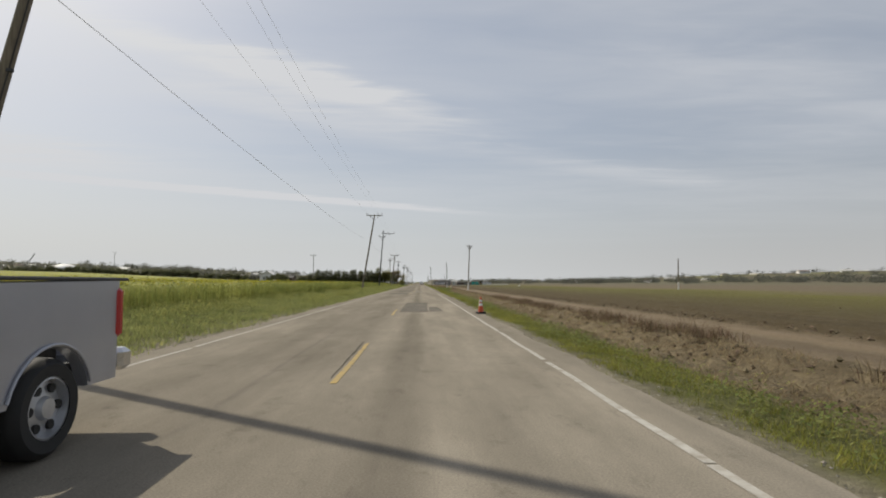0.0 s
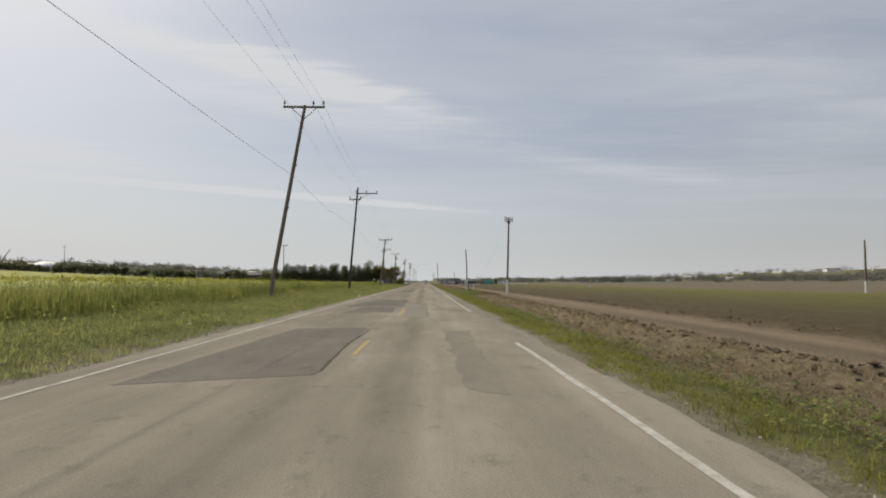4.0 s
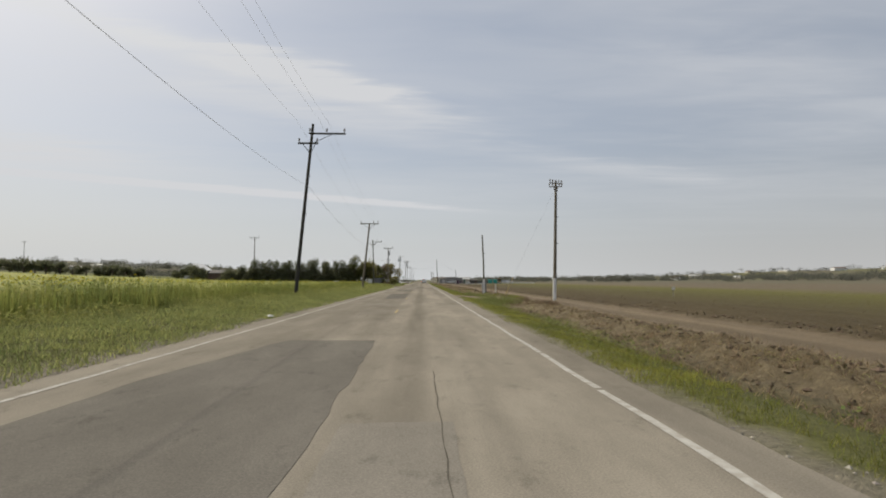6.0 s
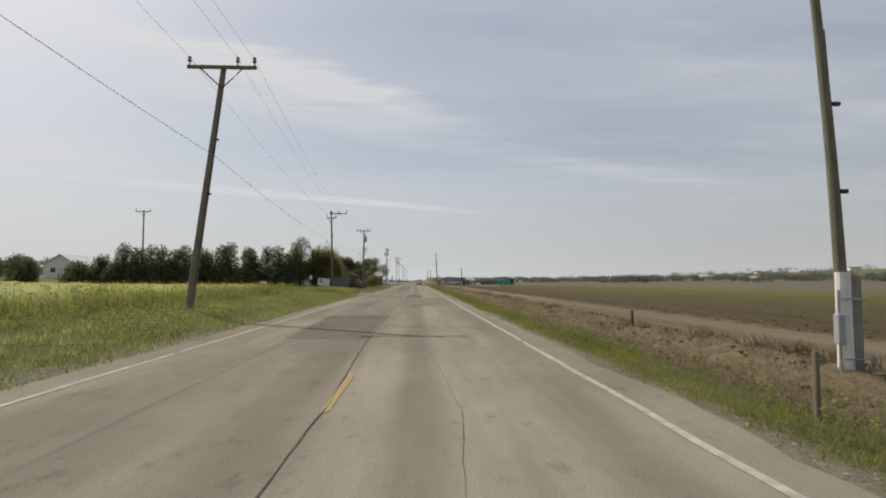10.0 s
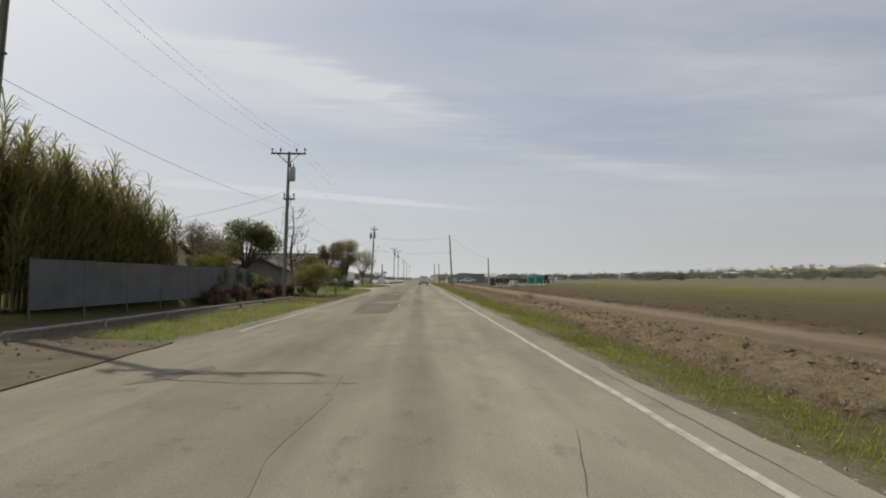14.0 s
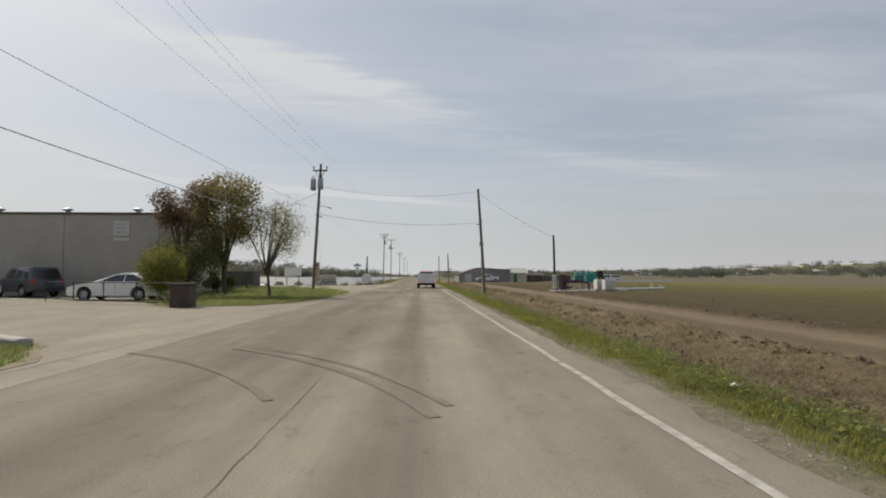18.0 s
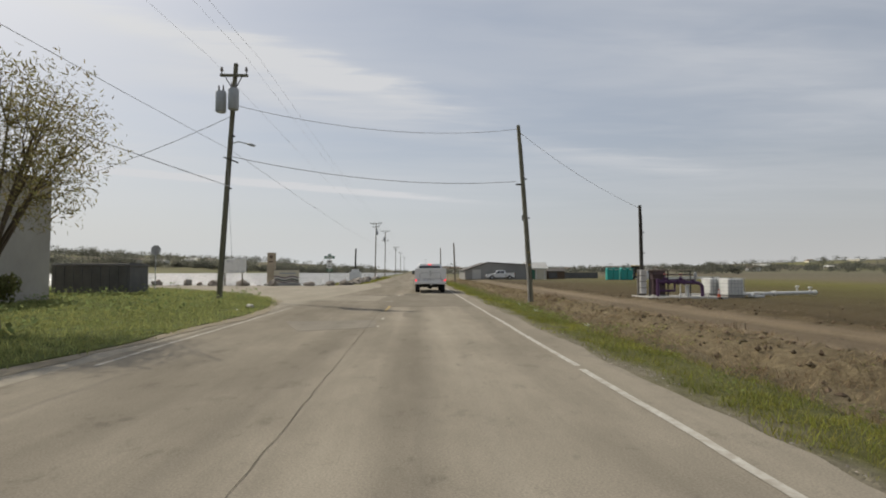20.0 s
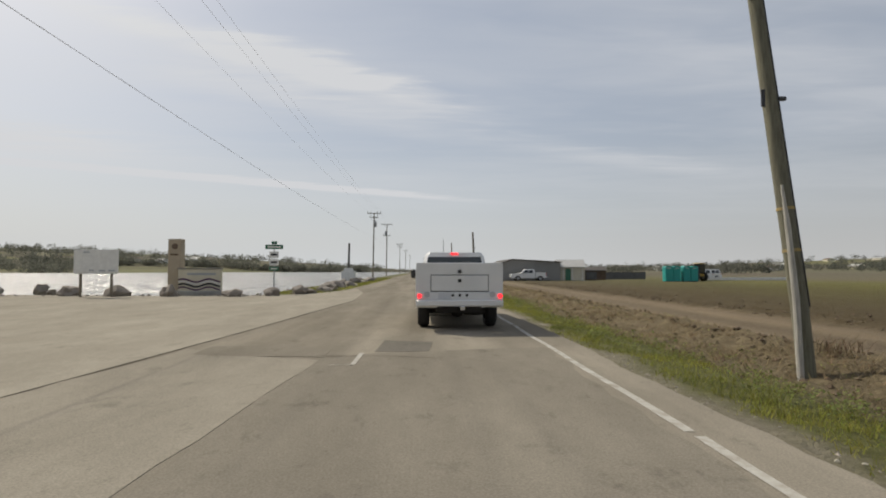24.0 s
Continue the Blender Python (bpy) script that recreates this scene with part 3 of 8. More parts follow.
def strip(name, edges_l, edges_r, z, mat, label, category, kind="structure"):
    """A thin slab between two edges given as functions of y."""
    ys = np.concatenate([np.arange(-70, 330, 0.5), np.geomspace(330, 3500, 60)])
    v = np.concatenate([np.stack([edges_l(ys), ys, np.full_like(ys, z)], 1), np.stack([edges_r(ys), ys, np.full_like(ys, z)], 1)])
    lo = v.copy()
    lo[:, 2] -= 0.12
    n = len(ys)
    i = np.arange(n - 1)
    top = np.stack([i, i + n, i + n + 1, i + 1], 1)
    sl = np.stack([i, i + 1, i + 1 + 2 * n, i + 2 * n], 1)
    sr = np.stack([i + n, i + 3 * n, i + 3 * n + 1, i + n + 1], 1)
    return bulk(name, np.concatenate([v, lo]), np.concatenate([top, sl, sr]), mat, label, category, kind)


ragged = lambda y, s: 0.10 * fbm(y * 0.9, y * 0.31, s) + 0.05 * fbm(y * 4.1, y * 2.3, s + 2)
strip("road", lambda y: -5.0 + ragged(y, 1.0), lambda y: 2.72 + ragged(y, 5.0), 0.0, M["asphalt"], "worn grey two-lane asphalt road with ragged edges", "road")
def flat(outline, z, thick=0.004):
    g = G()
    g.prism(outline, z - thick, z)
    return g


# painted lines
def line_strip(name, x, y0, y1, w, mat, label, gaps=()):
    """A painted line with ragged edges and worn-out gaps."""
    g = G()
    y = y0
    while y < y1:
        L = min(random.uniform(3.0, 9.0), y1 - y)
        if not any(a < y + L / 2 < b for a, b in gaps):
            n = max(2, int(L / 0.6))
            ring_l = [(x - w / 2 + random.uniform(-0.006, 0.006) + 0.012 * math.sin(k + y), y + (L - 0.04) * k / n) for k in range(n + 1)]
            ring_r = [(px + w + random.uniform(-0.006, 0.006), py) for px, py in ring_l]
            v = [(a, b, 0.005) for a, b in ring_l] + [(a, b, 0.005) for a, b in ring_r]
            g.add(v, [(k, k + n + 1, k + n + 2, k + 1) for k in range(n)])
        y += L + (random.uniform(0.05, 0.25) if random.random() < 0.5 else 0.0)
    return tagged(new(name, g.mesh(name, mat)), label, "road line", "", "structure")


line_strip("edge_line", 2.16, -70, 330, 0.095, M["line_white"], "worn white edge line beside the gravel shoulder", ((34, 45), (177.5, 180)))
line_strip("edge_line", -4.45, -70, 212, 0.085, M["line_white"], "worn white edge line beside the green verge", ((146, 168),))
line_strip("edge_line", -4.45, 240, 252, 0.07, M["line_white"], "short white edge line before the side road")
line_strip("centre_dash", -0.76, 41.0, 45.9, 0.10, M["line_yellow"], "long faded dash of the centre line")
for y in (-41, -26.4, -11.8, 29.5, 68.5, 84.5, 105.6, 182.5, 250.0):
    L = 4.7 if y < 0 else 2.4 if y < 240 else 2.7
    line_strip("centre_dash", -1.03, y, y + L, 0.085, M["line_yellow"], "short worn dash of the centre line")


for bars in (((-2.27, 247.55, 0.24, 0.05), (-2.37, 247.4, 0.05, 0.22)), ((-1.18, 247.46, 0.42, 0.05), (-0.95, 247.2, 0.055, 0.42)), ((-0.94, 245.15, 0.05, 0.3),), ((-2.42, 256.02, 0.42, 0.05), (-2.61, 255.92, 0.05, 0.2)), ((-1.2, 255.62, 0.3, 0.045), (-1.07, 255.55, 0.05, 0.24)), ((-0.95, 261.3, 0.07, 1.1), (-1.12, 260.75, 0.3, 0.05))):
    g = G()
    for x, y, dx, dy in bars:
        g.add([(x - dx / 2, y - dy / 2, 0.0088), (x + dx / 2, y - dy / 2 + 0.02, 0.0088), (x + dx / 2 + 0.01, y + dy / 2, 0.0088), (x - dx / 2 + 0.01, y + dy / 2 - 0.02, 0.0088)], [(0, 1, 2, 3)])
    tagged(new("survey_mark", g.mesh("survey_mark", M["line_white"])), "short white paint mark sprayed on the asphalt", "road mark", "", "structure")


def patch(name, outline, mat, label, z=0.004, rag=0.028):
    """A patch of newer asphalt with slightly uneven edges."""
    pts = []
    for (ax, ay), (bx, by) in zip(outline, outline[1:] + outline[:1]):
        n = max(2, int(math.hypot(bx - ax, by - ay) / 0.5))
        pts += [(ax + (bx - ax) * k / n + random.uniform(-rag, rag), ay + (by - ay) * k / n + random.uniform(-rag, rag)) for k in range(n)]
    return tagged(new(name, flat(pts, z).mesh(name, mat)), label, "road patch", "", "structure")


for o in ([(-0.82, -9.2), (0.42, -9.2), (0.55, 1.9), (-0.76, 1.9)], [(0.5, -9.0), (1.15, -8.6), (1.0, -4.5), (0.55, -4.3)],
          [(-2.9, 58.6), (-0.95, 58.5), (-0.85, 48.4), (-3.9, 48.2), (-3.6, 54)], [(-2.7, 47.2), (-1.2, 47.3), (-1.15, 43.0), (-3.2, 42.7)], [(-3.3, 35.0), (-1.4, 35.2), (-1.3, 27.5), (-3.7, 26.8)],
          [(-2.95, 99.5), (-1.2, 99.4), (-1.2, 85.5), (-2.6, 85.5)],
          [(-0.96, 151.2), (0.36, 151.2), (0.36, 141.5), (-0.94, 141.5)], [(-3.65, 164.0), (-3.5, 164.7), (-3.1, 165.4), (-2.95, 165.1), (-3.35, 164.2)]) + (
          [(-2.9, 210.3), (-1.22, 210.2), (-1.4, 206.1), (-2.7, 206.2)], [(-3.1, 200), (-1.3, 200), (-1.3, 189.8), (-2.8, 189.5)],
          [(-0.72, 263.4), (0.2, 263.2), (0.1, 262.0), (-0.75, 262.0)],
          [(-2.98, 185.6), (-0.98, 185.5), (-1.2, 177.6), (-2.6, 177.7)], [(-3.3, 121), (-1.2, 121), (-1.3, 112.5), (-3.1, 112.6)]):
    patch("road_patch", o, M["patch"], "dark grey rectangle of newer asphalt in the road")


for o in ([(-0.68, 51.6), (0.30, 51.6), (0.40, 39.6), (-0.55, 39.6)], [(-1.15, 246.9), (-0.98, 245.0), (-2.6, 244.2), (-3.4, 246.6)], [(-2.3, 141.0), (-1.0, 141.2), (-1.0, 127), (-2.5, 128)]):
    patch("road_patch", o, M["patch_light"], "pale grey strip of older asphalt in the road")
for o in ([(-3.2, 79.5), (-1.2, 79.2), (-1.2, 73.8), (-3.0, 74.2)], [(-2.5, 70.8), (-1.2, 70.7), (-1.15, 67.6), (-2.4, 67.6)], [(-1.2, 143.2), (2.1, 142.4), (1.9, 129.0), (-1.05, 129.2)], [(-0.42, 249.6), (0.0, 249.6), (0.05, 247.7), (-0.38, 247.7)],
          [(-3.0, 165.2), (-1.0, 164.6), (-1.2, 156.5), (-2.5, 156.5), (-3.1, 160.2)], [(-1.5, 261.3), (-0.6, 261.9), (2.05, 262.4), (2.0, 252.6), (-1.2, 252.4), (-1.75, 255.8)], [(0.7, 34), (1.35, 34.2), (1.2, 26), (0.75, 26.4)]):
    patch("road_stain", o, M["rubbed"], "faintly darker stretch of worn asphalt", 0.0032, 0.07)
patch("road_patch", [(-1.82, 255.9), (-1.5, 261.2), (-2.6, 261.6), (-3.85, 262.4), (-4.3, 258.6), (-4.55, 256.6)], M["pale_patch"], "pale dusty rectangle of older asphalt by the junction", 0.0042, 0.03)
patch("road_stain", [(-1.5, 262.2), (-1.4, 261.4), (-3.5, 261.8), (-3.6, 262.7), (-2.4, 262.9)], M["rubbed"], "dark worn seam across the asphalt", 0.0048, 0.07)


def crack(pts, w):
    """A crack or tar seam wandering through points."""
    g, path = G(), []
    for (ax, ay), (bx, by) in zip(pts, pts[1:]):
        n = max(2, int(math.hypot(bx - ax, by - ay) / 0.35))
        path += [(ax + (bx - ax) * k / n + random.uniform(-0.012, 0.012), ay + (by - ay) * k / n) for k in range(n)]
    path.append(pts[-1])
    v = []
    for i, (x, y) in enumerate(path):
        a, b = path[max(i - 1, 0)], path[min(i + 1, len(path) - 1)]
        d = Vector((b[0] - a[0], b[1] - a[1])).normalized()
        k = w * random.uniform(0.15, 0.6)
        v += [(x - d.y * k, y + d.x * k, 0.0065), (x + d.y * k, y - d.x * k, 0.0065)]
    g.add(v, [(2 * i, 2 * i + 1, 2 * i + 3, 2 * i + 2) for i in range(len(path) - 1)])
    tagged(new("road_crack", g.mesh("road_crack", M["tar"])), "dark tarred crack in the asphalt", "road crack", "", "structure")


crack([(-1.3, 27.8), (-1.38, 31), (-1.25, 34.8)], 0.05)
crack([(-1.12, -26), (-1.15, -21.5)], 0.03)
crack([(-1.1, 2), (-1.16, 7), (-1.1, 11)], 0.012)
crack([(-1.15, 99), (-1.05, 106), (-1.2, 112), (-1.1, 128), (-1.2, 140)], 0.018)
crack([(-1.15, 153.5), (-1.2, 159.5)], 0.007)
crack([(-3.5, 164.4), (-2.2, 164.0), (-0.8, 164.0)], 0.035)
crack([(-1.2, 168), (-1.1, 185), (-1.25, 206)], 0.006)
crack([(-1.2, 212), (-1.1, 232), (-1.25, 256)], 0.007)
crack([(-4.95, 247), (-4.6, 256.6), (-4.3, 258.6), (-3.8, 264.4), (-2.9, 277)], 0.04)
crack([(-4.6, 116.2), (-1.0, 115.9), (1.7, 115.4)], 0.05)
crack([(-4.5, 88.5), (-1.2, 88.3), (2.0, 87.9)], 0.03)
crack([(-2.2, 261.6), (-0.4, 261.5), (0.3, 261.3)], 0.03)
for k in range(5):
    y, x = rng.uniform(-35, 275), rng.choice([-3.2, -2.4, 0.1, 0.9, 1.6]) + rng.uniform(-0.3, 0.3)
    crack([(x, y), (x + rng.uniform(-0.2, 0.2), y + rng.uniform(1, 3)), (x + rng.uniform(-0.3, 0.3), y + rng.uniform(3, 6))], 0.006)
crack([(0.33, 39.6), (0.24, 46), (0.2, 54.4)], 0.014)
crack([(2.55, 150), (2.4, 158), (2.5, 166)], 0.012)
# arcs of tyre rubber where trucks turn into the yard
def arc_mark(cx, cy, r, a0, a1, w):
    v, n = [], 40
    for k in range(n + 1):
        a = radians(a0 + (a1 - a0) * k / n)
        for q in (r - w, r + w):
            v.append((cx + q * math.cos(a), cy + q * math.sin(a), 0.0075))
    tagged(new("tyre_mark", G().add(v, [(2 * i, 2 * i + 1, 2 * i + 3, 2 * i + 2) for i in range(n)]).mesh("tyre_mark", M["rubbed"])), "faint dark tyre mark curving over the asphalt", "tyre mark", "", "structure")


for cx, cy, r, a0, a1, w in ((-9.5, 212.5, 10.2, 18, 52, 0.07), (-9.5, 212.5, 8.9, 26, 58, 0.06), (-9.5, 212.5, 10.5, 20, 48, 0.05)):
    arc_mark(cx, cy, r, a0, a1, w)

# yard, junction and drive surfaces on the warehouse side
tagged(new("pavement", flat([(-4.7, 213.0), (-70, 213.0), (-70, 262), (-4.7, 262)], 0.002, 0.05).mesh("pavement", M["lot"])),
       "pale dusty asphalt yard before the warehouse", "pavement", "", "structure")
tagged(new("side_road", flat([(-4.6, 252.5), (-6.5, 258.5), (-10, 263), (-60, 263.5), (-60, 281.5), (-22, 283), (-9, 280.6), (-6.0, 284.5), (-4.6, 292), (-3.4, 285), (-2.95, 277), (-3.82, 264.4), (-4.33, 258.6)], 0.006, 0.05).mesh("side_road", M["lot"])),
       "pale asphalt side road joining by the water", "road", "", "structure")


# ---- utility poles and lines ----
def insulator(g, p, s=1.0):
    g.lathe([(0.02 * s, 0), (0.02 * s, 0.09 * s), (0.055 * s, 0.10 * s), (0.06 * s, 0.15 * s), (0.035 * s, 0.17 * s), (0.05 * s, 0.19 * s), (0.045 * s, 0.24 * s), (0.02 * s, 0.26 * s)], p, 8)


def transformer(parent, c, s=1.0):
    g = G()
    g.lathe([(0.0, -0.5 * s), (0.2 * s, -0.5 * s), (0.235 * s, -0.46 * s), (0.235 * s, 0.40 * s), (0.2 * s, 0.46 * s), (0.0, 0.48 * s)], c, 16)
    t = part("transformer", g, M["trafo"], parent, "grey can-shaped transformer", True)
    b = G()
    for dx in (-0.1, 0.1):
        b.lathe([(0.04, 0.46 * s), (0.055, 0.5 * s), (0.03, 0.6 * s), (0.045, 0.62 * s), (0.02, 0.75 * s)], (c[0] + dx, c[1], c[2]), 8)
    part("bushing", b, M["porcelain"], t)


def utility_pole(base, top, mat, label, arms=(), r0=0.14, r1=0.095, cans=(), extra=None, bow=0.0):
    """A wooden pole from base to top (world), with crossarms (drop below the top, left reach, right reach, brace)."""
    base, top = Vector(base), Vector(top)
    d = top - base
    ob = thing("utility_pole", label, "utility pole", "poles along the road", at=base)
    n = 9
    path = [d * (k / n) + Vector((bow * math.sin(math.pi * k / n), 0, 0)) for k in range(n + 1)]
    path[0] = Vector((0, 0, -0.5)) + path[0]
    part("shaft", G().tube(path, [r0 + (r1 - r0) * k / n for k in range(n + 1)], 12), mat, ob, smooth=True)
    for drop, left, right, kind in arms:
        c = d * (1 - drop / d.length)
        a = G().box((c.x + (right - left) / 2, c.y - 0.16, c.z), (left + right, 0.10, 0.12), ch=0.012)
        arm = part("crossarm", a, M["green_pole"] if mat is not M["dark_pole"] else M["dark_pole"], ob)
        pins = [-left + 0.08, right - 0.08] + ([right * 0.45] if kind != "low" else []) + ([-left * 0.45] if left > 0.7 and kind == "four" else [])
        for px in pins:
            gi = G()
            insulator(gi, (c.x + px, c.y - 0.16, c.z + 0.06), 1.25)
            part("insulator", gi, M["porcelain"], arm, smooth=True)
        gb = G()
        if right > 0.5:
            gb.tube([(c.x, c.y - 0.14, c.z - 0.75), (c.x + right * 0.62, c.y - 0.22, c.z - 0.05)], 0.022, 6)
        if left > 0.5:
            gb.tube([(c.x, c.y - 0.14, c.z - 0.75), (c.x - left * 0.62, c.y - 0.22, c.z - 0.05)], 0.022, 6)
        if gb.v:
            part("brace", gb, M["dark_metal"], ob)
    for dx, drop in cans:
        c = d * (1 - drop / d.length)
        transformer(ob, (c.x + dx, c.y - (0.1 if abs(dx) > 0.25 else 0.36), c.z))
    # ground wire, steps and bolts
    gw = G().tube([path[1] + Vector((r0 * 0.9, -r0 * 0.55, 0)), path[n - 1] + Vector((r1, -r1 * 0.5, 0))], 0.014, 5)
    for k in (4, 6):
        gw.box(path[k] + Vector((r0 + 0.02, -0.05, 0.2)), (0.14, 0.07, 0.07), ch=0.01)
    part("ground_wire", gw, M["dark_metal"], ob)
    if extra:
        extra(ob, d)
    return ob


LEFT = [((-9.1, -22.9, 0.2), (-6.8, -22.6, 11.5), "wood_pole", ((0.15, 1.2, 1.2, "three"),), ()),
        ((-8.95, 52.5, 0.3), (-7.1, 52.8, 12.0), "wood_pole", ((0.15, 1.25, 1.25, "three"),), ()),
        ((-8.75, 85.0, 0.3), (-7.95, 86.3, 12.7), "dark_pole", ((0.75, 0.2, 2.45, "three"), (1.5, 0.9, 0.55, "low")), ()),
        ((-7.8, 119.0, 0.25), (-6.95, 119.4, 8.9), "wood_pole", ((0.1, 1.2, 1.2, "three"),), ())]
LEFT += [
        ((-10.8, 170.8, 0.05), (-11.25, 172.1, 10.45), "green_pole", ((0.35, 0.2, 2.05, "four"), (0.95, 0.6, 0.6, "low")), ()),
        ((-9.1, 194.1, -0.05), (-9.15, 195.3, 10.1), "wood_pole", ((0.15, 1.2, 1.2, "four"), (3.4, 0.25, 0.55, "low")), ((0.27, 1.6),)),
        ((-8.85, 257.2, 0.05), (-8.32, 257.4, 10.8), "green_pole", ((0.6, 0.63, 0.63, "low"),), ((-0.52, 1.8), (0.12, 1.75))),
        ((-9.4, 357, -0.2), (-9.2, 357, 12.2), "wood_pole", ((0.15, 1.3, 1.3, "four"), (0.9, 0.8, 0.8, "low")), ((0.3, 2.2),)),
        ((-9.3, 394, -0.2), (-9.2, 394, 13.2), "wood_pole", ((0.15, 1.4, 1.4, "four"), (3.0, 0.9, 0.9, "low")), ((-0.3, 2.4),)),
        ((-9.2, 472, -0.2), (-9.1, 472, 11.8), "wood_pole", ((0.15, 1.3, 1.3, "four"), (1.2, 0.9, 0.9, "low")), ()),
        ((-9.2, 545, -0.2), (-9.1, 545, 11.8), "wood_pole", ((0.15, 1.3, 1.3, "four"),), ()),
        ((-9.2, 640, -0.2), (-9.1, 640, 11.8), "wood_pole", ((0.15, 1.3, 1.3, "four"),), ())]


def street_light(ob, d):
    g = G()
    z = 7.0
    c = d * (z / d.z)
    g.tube([(c.x, c.y, z), (c.x + 0.35, c.y, z + 0.14), (c.x + 0.82, c.y - 0.05, z + 0.02)], 0.025, 6)
    part("peg", G().tube([(c.x - 0.25, c.y - 0.1, z - 0.6), (c.x + 0.4, c.y - 0.1, z - 0.85)], 0.035, 6), M["dark_pole"], ob)
    arm = part("lamp_arm", g, M["steel"], ob, "curved steel arm")
    h = G()
    h.loft([[(c.x + 0.76 + 0.3 * u, c.y - 0.05 + w * math.cos(a), z + 0.02 - 0.06 * u + hh * math.sin(a)) for a in [k * math.tau / 10 for k in range(10)]]
            for u, w, hh in ((0, 0.03, 0.03), (0.25, 0.09, 0.05), (0.7, 0.11, 0.065), (1.1, 0.08, 0.05), (1.3, 0.01, 0.01))])
    part("lamp_head", h, M["trafo"], arm, "grey cobra-head street lamp", True)


for i, (b, t, mt, arms, cans) in enumerate(LEFT):
    utility_pole(b, t, M[mt], ("leaning " if abs(t[0] - b[0]) > 0.7 else "tall ") + {"wood_pole": "weathered wooden", "dark_pole": "dark creosoted", "green_pole": "greenish wooden"}[mt] +
                 (" utility pole with crossarm and transformers" if cans else " utility pole with crossarm beside the road"), arms, cans=cans,
                 extra=street_light if i == 6 else None, r0=0.135 if i == 6 else 0.14, r1=0.10 if i == 6 else 0.095)


def white_base(ob, d):
    g = G().tube([(0, 0, -0.3), d * (0.95 / d.z), d * (1.75 / d.z)], [0.152, 0.146, 0.142], 12)
    part("painted_base", g, M["white_paint"], ob, "white-painted base", True)


def antenna_arms(ob, d):
    for k, (dz, rx, l) in enumerate(((0.25, 25, 1.3), (0.55, -15, 1.1), (0.85, 60, 1.0))):
        c = d * (1 - dz / d.length)
        v = Vector((math.cos(radians(rx)), math.sin(radians(rx)), 0)) * l / 2
        a = part("crossarm", G().tube([c - v, c + v], 0.05, 6), M["wood_pole"], ob)
        for s in (-0.95, -0.5, 0.5, 0.95):
            gi = G()
            insulator(gi, c + v * s + Vector((0, 0, 0.03)), 1.1)
            part("insulator", gi, M["porcelain"], a, smooth=True)


utility_pole((11.1, 92.0, -0.3), (11.55, 92.9, 9.9), M["wood_pole"], "wooden utility pole with white-painted base beside the dirt track", extra=lambda o, d: (white_base(o, d), antenna_arms(o, d)))


def meter_base(ob, d):
    g = G()
    g.tube([(0.0, 0, -0.2), (0.0, 0, 1.9)], [0.125, 0.115], 12)
    part("painted_base", g, M["white_paint"], ob, "white-painted timber casing")
    b = part("meter_box", G().box((-0.17, -0.1, 0.95), (0.12, 0.14, 0.5), ch=0.015), M["trafo"], ob, "grey metal meter box")
    for z0, z1 in ((1.2, 1.6), (0.7, -0.2)):
        part("conduit", G().tube([(-0.17, -0.1, z0), (-0.165, -0.1, z1)], 0.025, 8), M["steel"], b)
    for x in (0.22,):
        part("plank", G().box((x, 0.0, 0.86), (0.17, 0.06, 1.95), ch=0.01), M["grey_wood"], ob, "upright grey plank")
    for z in (0.45, 1.45):
        part("strap", G().box((0.1, -0.13, z), (0.45, 0.02, 0.03)), M["steel"], ob)


utility_pole((7.1, 109.0, -0.45), (6.95, 109.2, 6.5), M["green_pole"], "short bare wooden pole with white casing and meter box", r0=0.105, r1=0.075, extra=meter_base, bow=0.06)


def split_pole(ob, d):
    # old splint bolted to the foot
    part("splint", G().tube([(-0.15, -0.02, -0.3), (-0.19, 0.0, 1.2), (-0.27, 0.04, 2.4), (-0.33, 0.08, 3.1)], [0.055, 0.055, 0.045, 0.02], 8), M["pale_wood"], ob, "pale grey wooden splint")
    c = d * 0.655
    part("bracket", G().box((c.x - 0.2, c.y - 0.05, c.z), (0.4, 0.08, 0.09), ch=0.012), M["dark_pole"], ob)
    c = d * 0.5
    part("tag", G().box((c.x - 0.15, c.y - 0.12, c.z - 0.35), (0.07, 0.03, 0.3), ch=0.006), M["dark_metal"], ob)
    for k in (0.2, 0.27):
        part("collar", G().tube([d * k, d * (k + 0.005)], 0.138, 12), M["line_yellow"], ob, "yellow strap")


utility_pole((6.22, 261.8, -0.4), (5.75, 262.9, 9.6), M["green_pole"], "leaning greenish wooden pole with grey splint at its foot", r0=0.135, r1=0.105, extra=split_pole)
utility_pole((13.65, 264.9, -0.3), (13.5, 264.7, 5.3), M["dark_pole"], "short dark wooden service pole by the pumps", r0=0.11, r1=0.09)
utility_pole((5.6, 312, -0.2), (5.4, 312, 5.4), M["wood_pole"], "plain bare wooden pole beside the road", r0=0.12, r1=0.09)
utility_pole((5.3, 352, -0.2), (5.2, 352, 6.3), M["wood_pole"], "plain bare wooden pole beside the road", r0=0.12, r1=0.09)
utility_pole((60.9, 93.2, -0.4), (61.0, 93.2, 7.0), M["wood_pole"], "lone bare pole with pale foot in the field", r0=0.14, r1=0.1, extra=white_base)
utility_pole((-42.5, 187, 0.2), (-42.5, 187, 12.3), M["wood_pole"], "tall wooden utility pole behind the windbreak", ((0.2, 1.2, 1.2, "low"),))
utility_pole((-190, 315, 4), (-190, 315, 20), M["wood_pole"], "distant wooden utility pole above the far roofs", ((0.2, 1.2, 1.2, "low"),))


